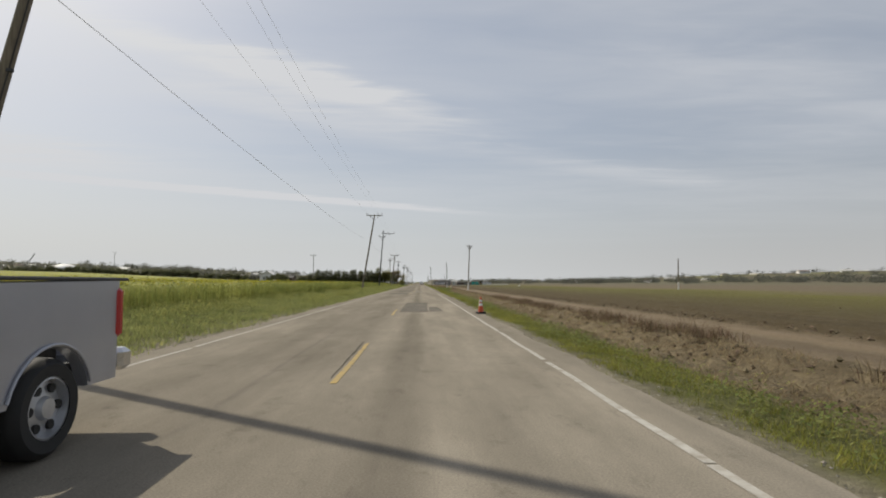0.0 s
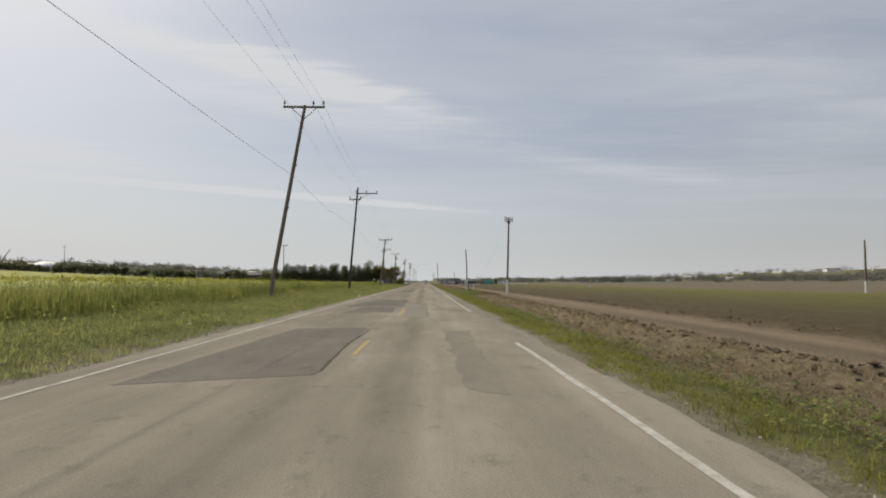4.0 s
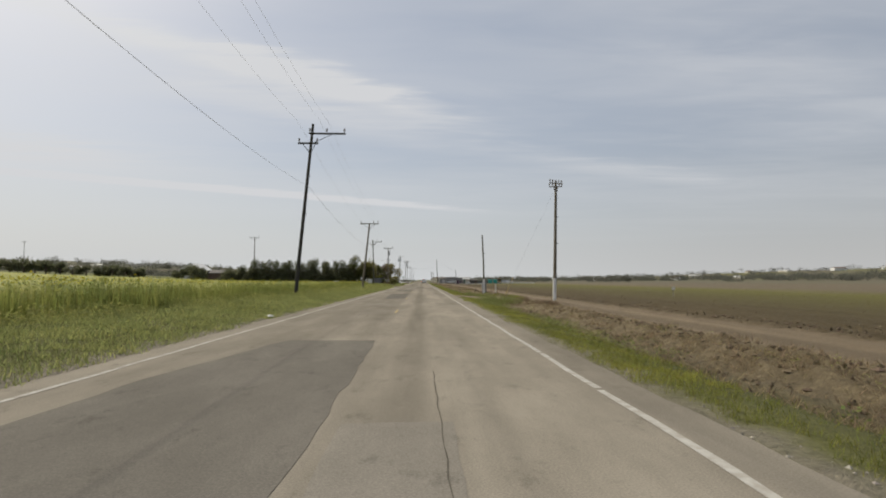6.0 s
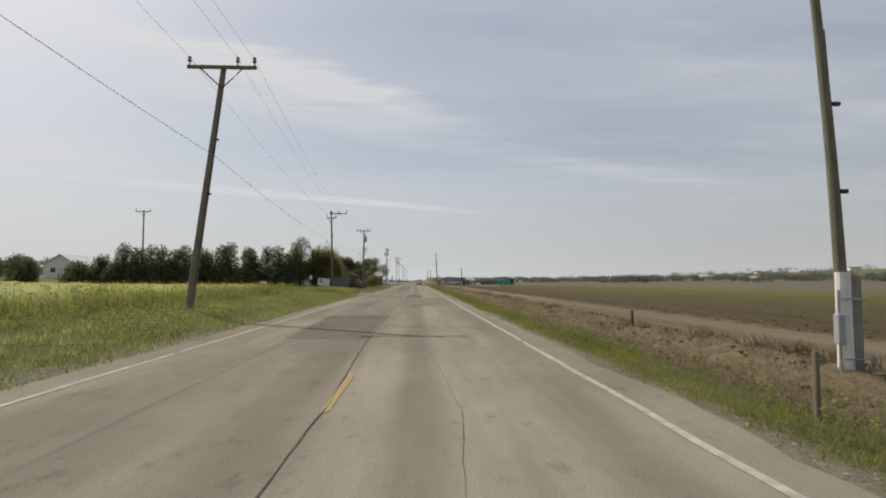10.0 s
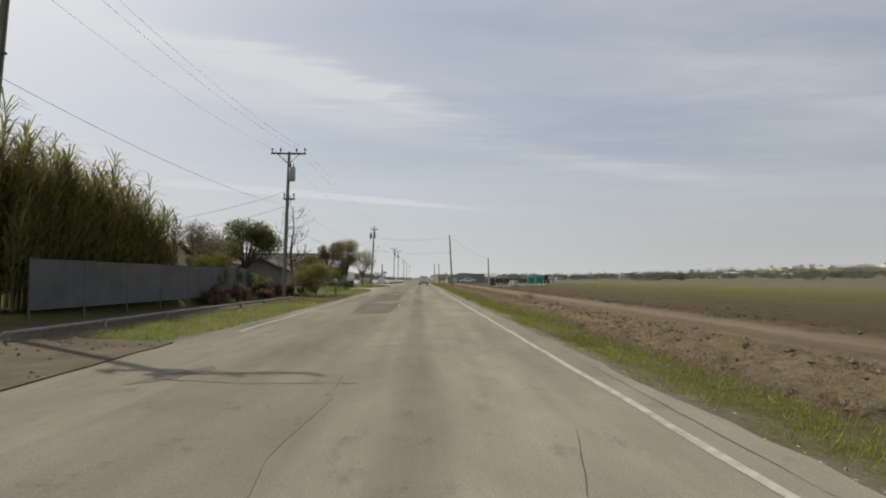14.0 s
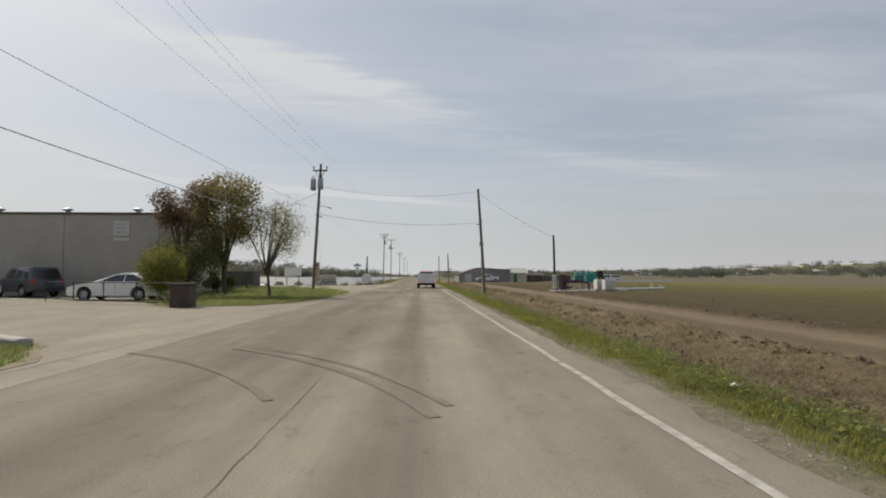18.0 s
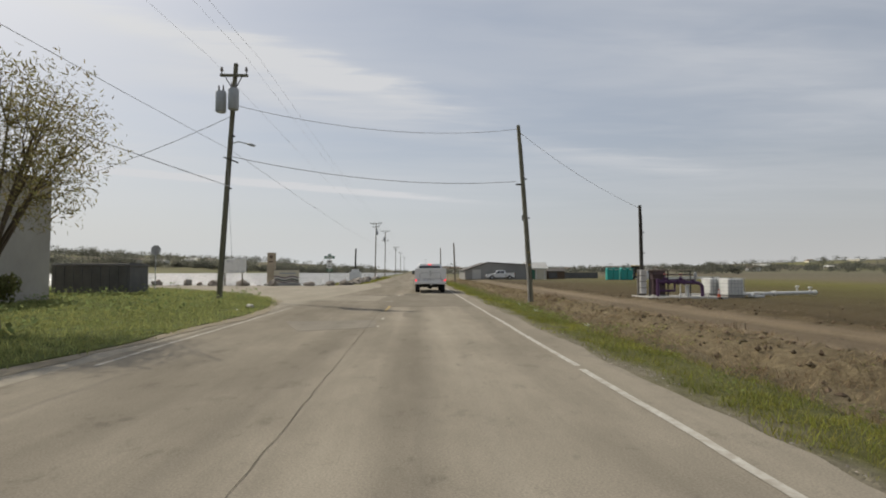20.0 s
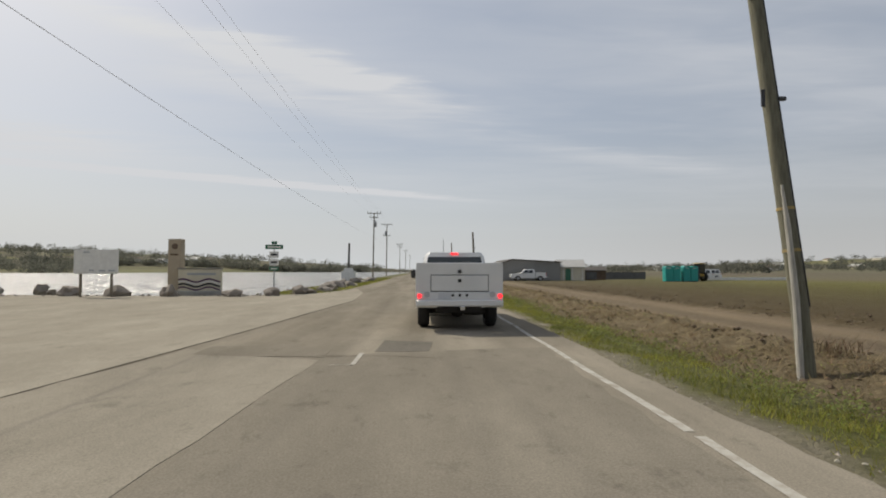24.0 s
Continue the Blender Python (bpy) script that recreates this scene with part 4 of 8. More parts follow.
def cable(pts, sag, r, label, n=14):
    """A cable hung from point to point."""
    path = []
    for a, b in zip(pts, pts[1:]):
        a, b = Vector(a), Vector(b)
        path += [a.lerp(b, k / n) - Vector((0, 0, sag * 4 * (k / n) * (1 - k / n))) for k in range(n)]
    path.append(Vector(pts[-1]))
    ob = new("overhead_cable", G().tube(path, r, 5).mesh("overhead_cable", M["wire"]))
    return tagged(ob, label, "cable", "overhead cables")


def along(frac, dx, dz=0.0, upto=12):
    out = []
    for b, t, *_ in LEFT[:upto]:
        b, t = Vector(b), Vector(t)
        out.append(b.lerp(t, frac if frac <= 1 else 1) + Vector((dx, -0.16, dz)))
    return out


first = lambda pts: [pts[0] + Vector((0, -50, 0))] + pts
for dx in (-1.1, 0.55, 1.1):
    cable(first(along(1, dx, 0.2)), 0.5, 0.005, "thin overhead power wire strung from pole to pole")
cable(first(along(0.62, 0.18)), 0.45, 0.008, "thick dark telephone cable strung from pole to pole")
cable([top_ for top_ in along(0.47, 0.18)[5:7]], 0.5, 0.014, "second telephone cable hung lower between poles", 20)
top = lambda i, fr, dx=0.0: Vector(LEFT[i][0]).lerp(Vector(LEFT[i][1]), fr) + Vector((dx, -0.1, 0))
cable([top(6, 0.82), (5.58, 262.8, 9.35)], 0.65, 0.013, "dark service cable crossing the road", 24)
cable([top(6, 0.60), (5.5, 262.4, 6.3)], 0.52, 0.016, "dark telephone cable crossing the road", 24)
cable([(5.58, 262.9, 9.4), (13.5, 264.7, 5.1)], 0.32, 0.011, "service cable down to the pump pole", 20)
cable([top(6, 0.77), (-30, 262, 3.4)], 0.9, 0.014, "service cable to the yard", 20)
cable([top(5, 0.72), (-20, 190, 4.0)], 0.4, 0.012, "service cable to the house", 14)
cable([top(5, 0.62), (-22, 196, 3.8)], 0.4, 0.012, "service cable to the house", 14)
cable([top(6, 0.55), (-7.9, 256.0, 1.6)], 0.02, 0.008, "slack guy wire beside the pole", 6)
# ---- water, shore ----
M["water"] = material("choppy bay water", (0.15, 0.148, 0.128), 0.3, bump=1.0, bump_scale=0.36, spec=1.0, stretch=(0.7, 1.0, 1), bump_dist=3.6)
wv = np.array([(-700, 279, -0.85), (-8.2, 279, -0.85), (-8.2, 900, -0.85), (-700, 900, -0.85)])
bulk("water", wv, [[0, 1, 2, 3]], M["water"], "glittering choppy grey water of the bay", "water", "structure")

# ---- vegetation ----
M["grass"] = material("verge grass blades", (0.30, 0.295, 0.065), 0.8, second=(0.145, 0.16, 0.045), scale=0.45, island=0.4, spec=0.08, leaf=0.5)
M["grass_left"] = material("rank field-edge grass", (0.33, 0.345, 0.125), 0.7, second=(0.21, 0.235, 0.085), scale=0.5, island=0.35, spec=0.08, leaf=0.5)
M["dry"] = material("dry weeds", (0.30, 0.235, 0.14), 0.9, second=(0.16, 0.122, 0.072), scale=0.8, island=0.4, spec=0.08, leaf=0.5)
M["brush"] = material("dead brown brush", (0.21, 0.155, 0.10), 0.9, second=(0.13, 0.095, 0.06), scale=1.2, island=0.4, spec=0.08, leaf=0.5)
M["weed"] = material("broad-leaved weeds", (0.24, 0.265, 0.09), 0.9, vary=0.4, scale=1.5, island=0.4, spec=0.08, leaf=0.5)
M["herb"] = material("soft verge herbs", (0.34, 0.34, 0.11), 0.9, second=(0.20, 0.22, 0.07), scale=0.5, island=0.35, spec=0.05, leaf=0.45)
M["mustard_leaf"] = material("mustard leaves", (0.30, 0.31, 0.085), 0.8, second=(0.17, 0.20, 0.06), scale=0.15, island=0.35, spec=0.08, leaf=0.5)
M["flower"] = material("yellow mustard flowers", (0.55, 0.50, 0.06), 0.7, island=0.2, spec=0.08, leaf=0.5)
M["clod"] = material("soil clods", (0.165, 0.128, 0.085), 0.95, vary=0.4, scale=3, island=0.35, spec=0.1)
M["canopy"] = material("dense mustard crop", (0.31, 0.295, 0.06), 0.9, second=(0.19, 0.215, 0.06), scale=0.6, bump=1.0, bump_scale=7, spec=0.2)


def blades(n, h, w, spread, lean, seed):
    """A tuft: n bent tapering blades."""
    r = np.random.default_rng(seed)
    v, f = [], []
    for k in range(n):
        a, hh = r.uniform(0, math.tau), h * r.uniform(0.55, 1.1)
        bx, by = r.normal(0, spread, 2)
        dx, dy = math.cos(a), math.sin(a)
        l = lean * hh * r.uniform(0.3, 1.2)
        sx, sy = -dy * w / 2, dx * w / 2
        o = len(v)
        v += [(bx - sx, by - sy, 0), (bx + sx, by + sy, 0), (bx + dx * l * 0.35 - sx * 0.8, by + dy * l * 0.35 - sy * 0.8, hh * 0.6),
              (bx + dx * l * 0.35 + sx * 0.8, by + dy * l * 0.35 + sy * 0.8, hh * 0.6), (bx + dx * l, by + dy * l, hh)]
        f += [(o, o + 1, o + 3), (o, o + 3, o + 2), (o + 2, o + 3, o + 4)]
    return np.array(v), np.array(f)


def short_blades(n, h, w, spread, lean, seed):
    """A low tuft of single tapering blades."""
    r = np.random.default_rng(seed)
    a, hh, b = r.uniform(0, math.tau, n), h * r.uniform(0.5, 1.15, n), r.normal(0, spread, (n, 2))
    d = np.stack([np.cos(a), np.sin(a)], 1)
    sd = np.stack([-d[:, 1], d[:, 0]], 1) * w / 2
    tip = b + d * (lean * hh * r.uniform(0.3, 1.2, n))[:, None]
    v = np.stack([np.column_stack([b - sd, np.zeros(n)]), np.column_stack([b + sd, np.zeros(n)]), np.column_stack([tip, hh])], 1).reshape(-1, 3)
    return v, np.arange(3 * n).reshape(-1, 3)


def leaves(n, h, size, spread, seed):
    """A leafy plant: n broad leaf triangles pairs about a stem."""
    r = np.random.default_rng(seed)
    v, f = [], []
    for k in range(n):
        c = np.array([r.normal(0, spread), r.normal(0, spread), h * r.uniform(0.1, 1.0)])
        a, e, s = r.uniform(0, math.tau), r.uniform(-0.4, 1.0), size * r.uniform(0.6, 1.3)
        u = np.array([math.cos(a) * math.cos(e), math.sin(a) * math.cos(e), math.sin(e)])
        w = np.array([-math.sin(a), math.cos(a), r.uniform(-0.5, 0.5)]) * 0.38
        o = len(v)
        v += [c, c + (u * 0.5 + w) * s, c + u * s, c + (u * 0.5 - w) * s]
        f += [(o, o + 1, o + 2), (o, o + 2, o + 3)]
    return np.array(v), np.array(f)


def scatter(templates, pts, lo, hi, seed=1, zs=(0.8, 1.25)):
    """Copies of small plants, joined into one pair of arrays."""
    r = np.random.default_rng(seed)
    pick = r.integers(0, len(templates), len(pts))
    vs, fs, o = [], [], 0
    for k, (tv, tf) in enumerate(templates):
        p = pts[pick == k]
        if not len(p):
            continue
        a, s, sz = r.uniform(0, math.tau, len(p)), r.uniform(lo, hi, len(p)), r.uniform(*zs, len(p))
        c, sn = np.cos(a)[:, None], np.sin(a)[:, None]
        x = (tv[None, :, 0] * c - tv[None, :, 1] * sn) * s[:, None] + p[:, 0:1]
        y = (tv[None, :, 0] * sn + tv[None, :, 1] * c) * s[:, None] + p[:, 1:2]
        z = tv[None, :, 2] * (s * sz)[:, None] + p[:, 2:3]
        vs.append(np.stack([x, y, z], 2).reshape(-1, 3))
        fs.append((tf[None] + (np.arange(len(p)) * len(tv))[:, None, None] + o).reshape(-1, 3))
        o += len(p) * len(tv)
    return np.concatenate(vs), np.concatenate(fs)


def spots(n, x0, x1, y0, y1, keep=None, dens=1.0, z=0.0):
    p = np.stack([x0 + (x1 - x0) * rng.random(n) ** dens, rng.uniform(y0, y1, n)], 1)
    if keep is not None:
        p = p[keep(p[:, 0], p[:, 1])]
    return np.column_stack([p, ground_z(p[:, 0], p[:, 1]) + z])


in_drive = lambda x, y: (y > 91) & (y < 97.5)
patchy = lambda x, y, k=0.0: fbm(x * 1.3, y * 0.8, 9.0) + rng.normal(0, 0.55, x.shape) > k
T_grass = [short_blades(14, 0.095, 0.012, 0.11, 1.1, s) for s in range(6)]
T_tall = [blades(9, 0.30, 0.012, 0.10, 0.95, s + 20) for s in range(5)]
T_herb = [leaves(13, 0.30, 0.062, 0.15, s + 70) for s in range(6)]
T_soft = [short_blades(16, 0.10, 0.014, 0.13, 1.0, s + 110) for s in range(6)]
T_dry = [short_blades(12, 0.07, 0.012, 0.13, 2.2, s + 40) for s in range(6)]
T_weed = [leaves(20, 0.17, 0.05, 0.10, s) for s in range(5)]

# green strip beside the shoulder
edge_in = lambda x, y: x > 2.95 + 0.22 * fbm(y * 0.5, y * 0.2, 4.0) + np.abs(rng.normal(0, 0.12, x.shape))
edge_out = lambda x, y: x < 4.5 + 0.4 * fbm(y * 0.33, y * 0.12, 2.0) + rng.normal(0, 0.25, x.shape)
p = spots(66000, 2.8, 5.8, -46, 345, lambda x, y: edge_in(x, y) & edge_out(x, y) & ~in_drive(x, y) & patchy(x, y, -0.35))
v, f = scatter(T_grass, p, 0.5, 1.1, 2)
bulk("verge_grass", v, f, M["grass"], "short yellow-green grass along the road shoulder", "grass")
p = spots(26000, 3.3, 6.4, -46, 300, lambda x, y: ~in_drive(x, y) & (fbm(x * 0.7, y * 0.25, 6.0) + rng.normal(0, 0.4, x.shape) - 0.55 * np.abs(x - 4.55) > 0.22))
v, f = scatter(T_weed, p, 0.4, 1.3, 3)
bulk("verge_weeds", v, f, M["weed"], "dark green broad-leaved weeds in the ditch", "weeds")
T_bush = [leaves(48, 0.5, 0.072, 0.22, s + 140) for s in range(4)]
p = np.concatenate([spots(330, 4.2, 6.9, 83.5, 91.3, lambda x, y: x > 4.2 + 0.16 * (y - 83.5) - 0.5 * rng.random(x.shape)), spots(130, 4.4, 6.6, 97.8, 100.5)])
v, f = scatter(T_bush, p, 0.45, 1.0, 33)
bulk("ditch_weeds", v, f, M["weed"], "clumps of lush green weeds in the ditch", "weeds")
p = spots(30000, 4.5, 8.1, -46, 330, lambda x, y: ~in_drive(x, y) & patchy(x, y, -0.2))
v, f = scatter(T_dry, p, 0.7, 1.9, 4)
bulk("dry_weeds", v, f, M["dry"], "dry straw-brown weeds on the ditch bank", "weeds")
T_mound = [blades(34, 0.34, 0.016, 0.19, 1.25, s + 60) for s in range(6)]
bare_ridge = lambda y: step(y, 18, 26) * (1 - step(y, 70, 77))
p = spots(4600, 7.0, 8.3, -46, 330, lambda x, y: ~in_drive(x, y) & (fbm(x * 1.2, y * 0.55, 3.0) + 0.3 * (1 - step(y, 20, 30)) + 0.25 * step(y, 74, 78) * (1 - step(y, 90, 92)) - 0.3 * step(y, 92, 99) - 0.9 * bare_ridge(y) - 0.45 * step(y, 190, 215) + rng.normal(0, 0.2, x.shape) - 1.1 * np.abs(x - 7.7) > 0.1))
v, f = scatter(T_mound, p, 0.4, 1.1, 5)
bulk("dead_brush", v, f, M["brush"], "dead brown brush in clumps along the dirt track", "weeds")
p = spots(3200, 5.0, 8.4, -46, 320, lambda x, y: ~in_drive(x, y) & (fbm(x * 0.9, y * 0.5, 7.0) + rng.normal(0, 0.4, x.shape) > 0.25))
v, f = scatter(T_weed, p, 0.35, 0.9, 34, (0.5, 1.0))
bulk("bank_weeds", v, f, M["herb"], "sparse olive weeds sprouting on the ditch bank", "weeds")
p = spots(1600, 6.2, 9.5, 97.5, 103, lambda x, y: fbm(x, y, 2.0) > -0.2)
v, f = scatter(T_grass, p, 0.8, 1.8, 6)
bulk("drive_grass", v, f, M["grass"], "green grass tufts beside the field drive", "grass")

# clods: ploughed ridge, ditch bank and field
oct_v = np.array([(1, 0, 0), (-1, 0, 0), (0, 1, 0), (0, -1, 0), (0, 0, 0.7), (0, 0, -0.7)], float)
oct_f = np.array([(0, 2, 4), (2, 1, 4), (1, 3, 4), (3, 0, 4), (2, 0, 5), (1, 2, 5), (3, 1, 5), (0, 3, 5)])
T_clod = [(oct_v * np.random.default_rng(s).uniform(0.5, 1.3, (6, 1)), oct_f) for s in range(6)]
p = np.concatenate([spots(6500, 4.9, 8.0, -46, 320, lambda x, y: ~in_drive(x, y)), spots(1500, 6.9, 7.9, -46, 320, lambda x, y: ~in_drive(x, y), z=0.03), spots(5000, 12.2, 13.4, -46, 320), spots(6000, 12.6, 60, -46, 320, dens=2.2)])
v, f = scatter(T_clod, p, 0.02, 0.09, 7)
big = np.concatenate([spots(700, 7.0, 8.3, -46, 330, lambda x, y: ~in_drive(x, y) & (rng.random(x.shape) < 0.35 + 0.65 * bare_ridge(y))), spots(600, 7.2, 8.1, 20, 76), spots(900, 5.2, 7.6, -46, 320, lambda x, y: ~in_drive(x, y))])
v2, f2 = scatter(T_clod, big, 0.04, 0.12, 77, (0.6, 1.0))
v, f = np.concatenate([v, v2]), np.concatenate([f, f2 + len(v)])
bulk("soil_clods", v, f, M["clod"], "loose brown soil clods on bank and ploughed field", "soil")
M["gravel"] = material("shoulder gravel", (0.30, 0.27, 0.225), 0.9, island=0.4)
p = np.concatenate([spots(250, 2.8, 9, 91.4, 97.4), spots(5000, 2.55, 3.2, -46, 300), spots(4000, -5.7, -4.9, -46, 216)])
v, f = scatter(T_clod, p, 0.008, 0.028, 8)
bulk("gravel", v, f, M["gravel"], "pale gravel along the ragged road edges", "gravel")

# left verge and mustard field
worn = lambda y: 1.35 * step(np.asarray(y, float), 145, 157)
p = spots(30000, -10.2, -5.1, -46, 161.6, lambda x, y: (x < -5.17 - worn(y) + (0.13 + 0.2 * worn(y)) * fbm(y * 0.6, y * 0.3, 1.0)) & (rng.random(x.shape) < 0.75 + 0.25 * step(-x, 5.3, 6.2)))
v, f = scatter(T_soft, p, 0.7, 1.5, 9)
v[:, 2] += 0.05 * fbm(v[:, 0] * 1.7, v[:, 1] * 1.3, 3.0) * step(-v[:, 0], 5.6, 6.4)
bulk("field_edge_grass", v, f, M["grass_left"], "rank green grass at the edge of the crop", "grass")
p = spots(8000, -10.8, -7.3, -46, 160, lambda x, y: patchy(x, y, 0.25))
v, f = scatter(T_tall, p, 0.5, 1.0, 10)
bulk("tall_grass", v, f, M["grass_left"], "tall green grass at the edge of the crop", "grass")
p = spots(26000, -10.6, -5.7, -46, 161, lambda x, y: (fbm(x * 0.9, y * 0.55, 4.0) + 0.6 * step(-x, 7.2, 9.4) + rng.normal(0, 0.25, x.shape) > 0.42))
p = p[p[:, 0] < -5.5 - worn(p[:, 1])]
p = np.concatenate([p, spots(4000, -26, -9.5, 146, 162), spots(5200, -10, -6.2, 150, 161.8, lambda x, y: x < -5.35 - worn(y) + 0.25 * fbm(y * 0.6, y * 0.3, 1.0))])
v, f = scatter(T_herb, p, 0.55, 1.35, 14, (0.6, 1.15))
bulk("verge_herbs", v, f, M["herb"], "soft leafy green herbs crowding the crop's edge", "weeds")
T_must = [leaves(22, 0.9, 0.062, 0.10, s + 90) for s in range(6)]
p = np.concatenate([spots(6500, -12.2, -8.9, -46, 146), spots(2600, -19, -12, -46, 146), spots(1500, -42, -19, -46, 149)])
height = lambda y: 0.80 + 0.30 * (1 - step(np.asarray(y, float), 55, 110))
keep = p[:, 0] < -9.2 - 0.7 * rng.random(len(p)) + 0.5 * fbm(p[:, 1] * 0.5, p[:, 1] * 0.2, 5.0)
p = p[keep]
p[:, 2] += (height(p[:, 1]) - 1.1) * 0.9
v, f = scatter(T_must, p, 0.9, 1.25, 11, (0.8, 1.15))
T_stalk = [blades(12, 1.0, 0.022, 0.16, 0.22, s + 170) for s in range(5)]
q = spots(3600, -11.2, -9.2, -46, 146, lambda x, y: x < -9.4 + 0.5 * fbm(y * 0.5, y * 0.2, 5.0))
q[:, 2] += (height(q[:, 1]) - 1.1) * 0.9
v2, f2 = scatter(T_stalk, q, 0.75, 1.15, 15, (0.8, 1.1))
v, f = np.concatenate([v, v2]), np.concatenate([f, f2 + len(v)])
bulk("mustard_plants", v, f, M["mustard_leaf"], "leafy green mustard plants in the field", "crop")
flw = np.array([(0.03, 0, 0), (-0.02, 0.03, 0), (-0.02, -0.03, 0), (0, 0, 0.05)], float)
T_fl = []
for s in range(5):
    r = np.random.default_rng(s + 300)
    vv = np.concatenate([flw * r.uniform(0.7, 1.3) + np.array([r.normal(0, 0.11), r.normal(0, 0.11), r.uniform(-0.22, 0.12)]) for k in range(5)])
    ff = np.concatenate([np.array([(0, 1, 3), (1, 2, 3), (2, 0, 3)]) + 4 * k for k in range(5)])
    T_fl.append((vv, ff))
p = np.concatenate([spots(7000, -24, -9.2, -46, 143), spots(13000, -110, -22, -46, 152, dens=1.3)])
dens = np.where(p[:, 1] < 70, 1.0, 0.3) * (0.35 + 0.65 * step(-p[:, 0], 9, 16)) + 0.9 * step(p[:, 1], 122, 132) * (p[:, 0] > -12.5)
p = p[rng.random(len(p)) < dens]
p[:, 2] += height(p[:, 1]) * 0.97
v, f = scatter(T_fl, p, 0.6, 1.1, 12)
bulk("mustard_flowers", v, f, M["flower"], "yellow mustard blossom over the green crop", "flowers")
# closed canopy of the crop further in
cx, cy = -np.concatenate([np.arange(11.2, 60, 0.7), np.geomspace(60, 330, 40)]), np.arange(-50, 149, 1.2)
CX, CY = np.meshgrid(cx, cy)
CZ = np.interp(CX, LX, LZ) + height(CY) * (0.80 + 0.07 * fbm(CX * 0.9, CY * 0.8, 2.0)) + rng.normal(0, 0.05, CX.shape)
CZ[:, 0] = 0.15
CZ[:, 1] -= 0.25
CZ[0, :] = CZ[-1, :] = 0.0
n = len(cx)
i = (np.arange(len(cy) - 1)[:, None] * n + np.arange(n - 1)[None, :]).ravel()
bulk("mustard_crop", np.stack([CX.ravel(), CY.ravel(), CZ.ravel()], 1), np.stack([i, i + n, i + n + 1, i + 1], 1), M["canopy"], "dense yellow-green mustard crop filling the field", "crop", smooth=True)

# ---- trees and shrubs ----
M["bark"] = material("grey-brown bark", (0.13, 0.10, 0.075), 0.95, vary=0.45, scale=5, bump=0.6, bump_scale=25, stretch=(3, 3, 0.6))
LEAF = {
    "dark": material("dark evergreen foliage", (0.17, 0.175, 0.095), 0.7, second=(0.115, 0.125, 0.068), scale=1.2, island=0.45, spec=0.1, leaf=0.5),
    "oak": material("olive-green foliage", (0.185, 0.185, 0.07), 0.75, second=(0.11, 0.12, 0.048), scale=1.0, island=0.45, spec=0.1, leaf=0.5),
    "bright": material("fresh green foliage", (0.25, 0.25, 0.06), 0.65, second=(0.16, 0.17, 0.05), scale=1.2, island=0.4, spec=0.1, leaf=0.4),
    "olive": material("yellowish willow foliage", (0.30, 0.26, 0.11), 0.7, second=(0.19, 0.17, 0.075), scale=1.0, island=0.4, spec=0.1, leaf=0.4),
    "plum": material("reddish-brown foliage", (0.20, 0.135, 0.09), 0.7, second=(0.13, 0.095, 0.06), scale=1.0, island=0.4, spec=0.1, leaf=0.4),
    "grey": material("thin grey-brown foliage", (0.24, 0.205, 0.15), 0.8, second=(0.16, 0.14, 0.10), scale=1.0, island=0.35, spec=0.05, leaf=0.4),
    "reed": material("tall reed leaves", (0.29, 0.265, 0.10), 0.7, second=(0.17, 0.17, 0.065), scale=0.7, island=0.4, spec=0.1, leaf=0.4),
}


def crown(blobs, n, size, seed, narrow=0.38):
    """Leaf pairs over a cluster of uneven blobs (x, y, z, radius, height factor)."""
    r = np.random.default_rng(seed)
    w = np.array([b[3] ** 2 for b in blobs])
    pick = r.choice(len(blobs), n, p=w / w.sum())
    B = np.array(blobs)[pick]
    d = r.normal(size=(n, 3))
    d /= np.linalg.norm(d, axis=1)[:, None]
    rad = B[:, 3:4] * (r.random((n, 1)) ** 0.35) * (0.85 + 0.3 * np.sin(5 * d[:, :1] + 4 * d[:, 1:2] + seed) ** 2)
    c = B[:, :3] + d * rad * np.column_stack([np.ones(n), np.ones(n), B[:, 4]])
    u = r.normal(size=(n, 3)) + d * 0.7
    u /= np.linalg.norm(u, axis=1)[:, None]
    t = np.cross(u, r.normal(size=(n, 3)))
    t /= np.linalg.norm(t, axis=1)[:, None]
    s = size * r.uniform(0.6, 1.35, (n, 1))
    v = np.stack([c, c + (u * 0.5 + t * narrow) * s, c + u * s, c + (u * 0.5 - t * narrow) * s], 1).reshape(-1, 3)
    o = (np.arange(n) * 4)[:, None]
    return v, np.concatenate([o + [[0, 1, 2]], o + [[0, 2, 3]]])


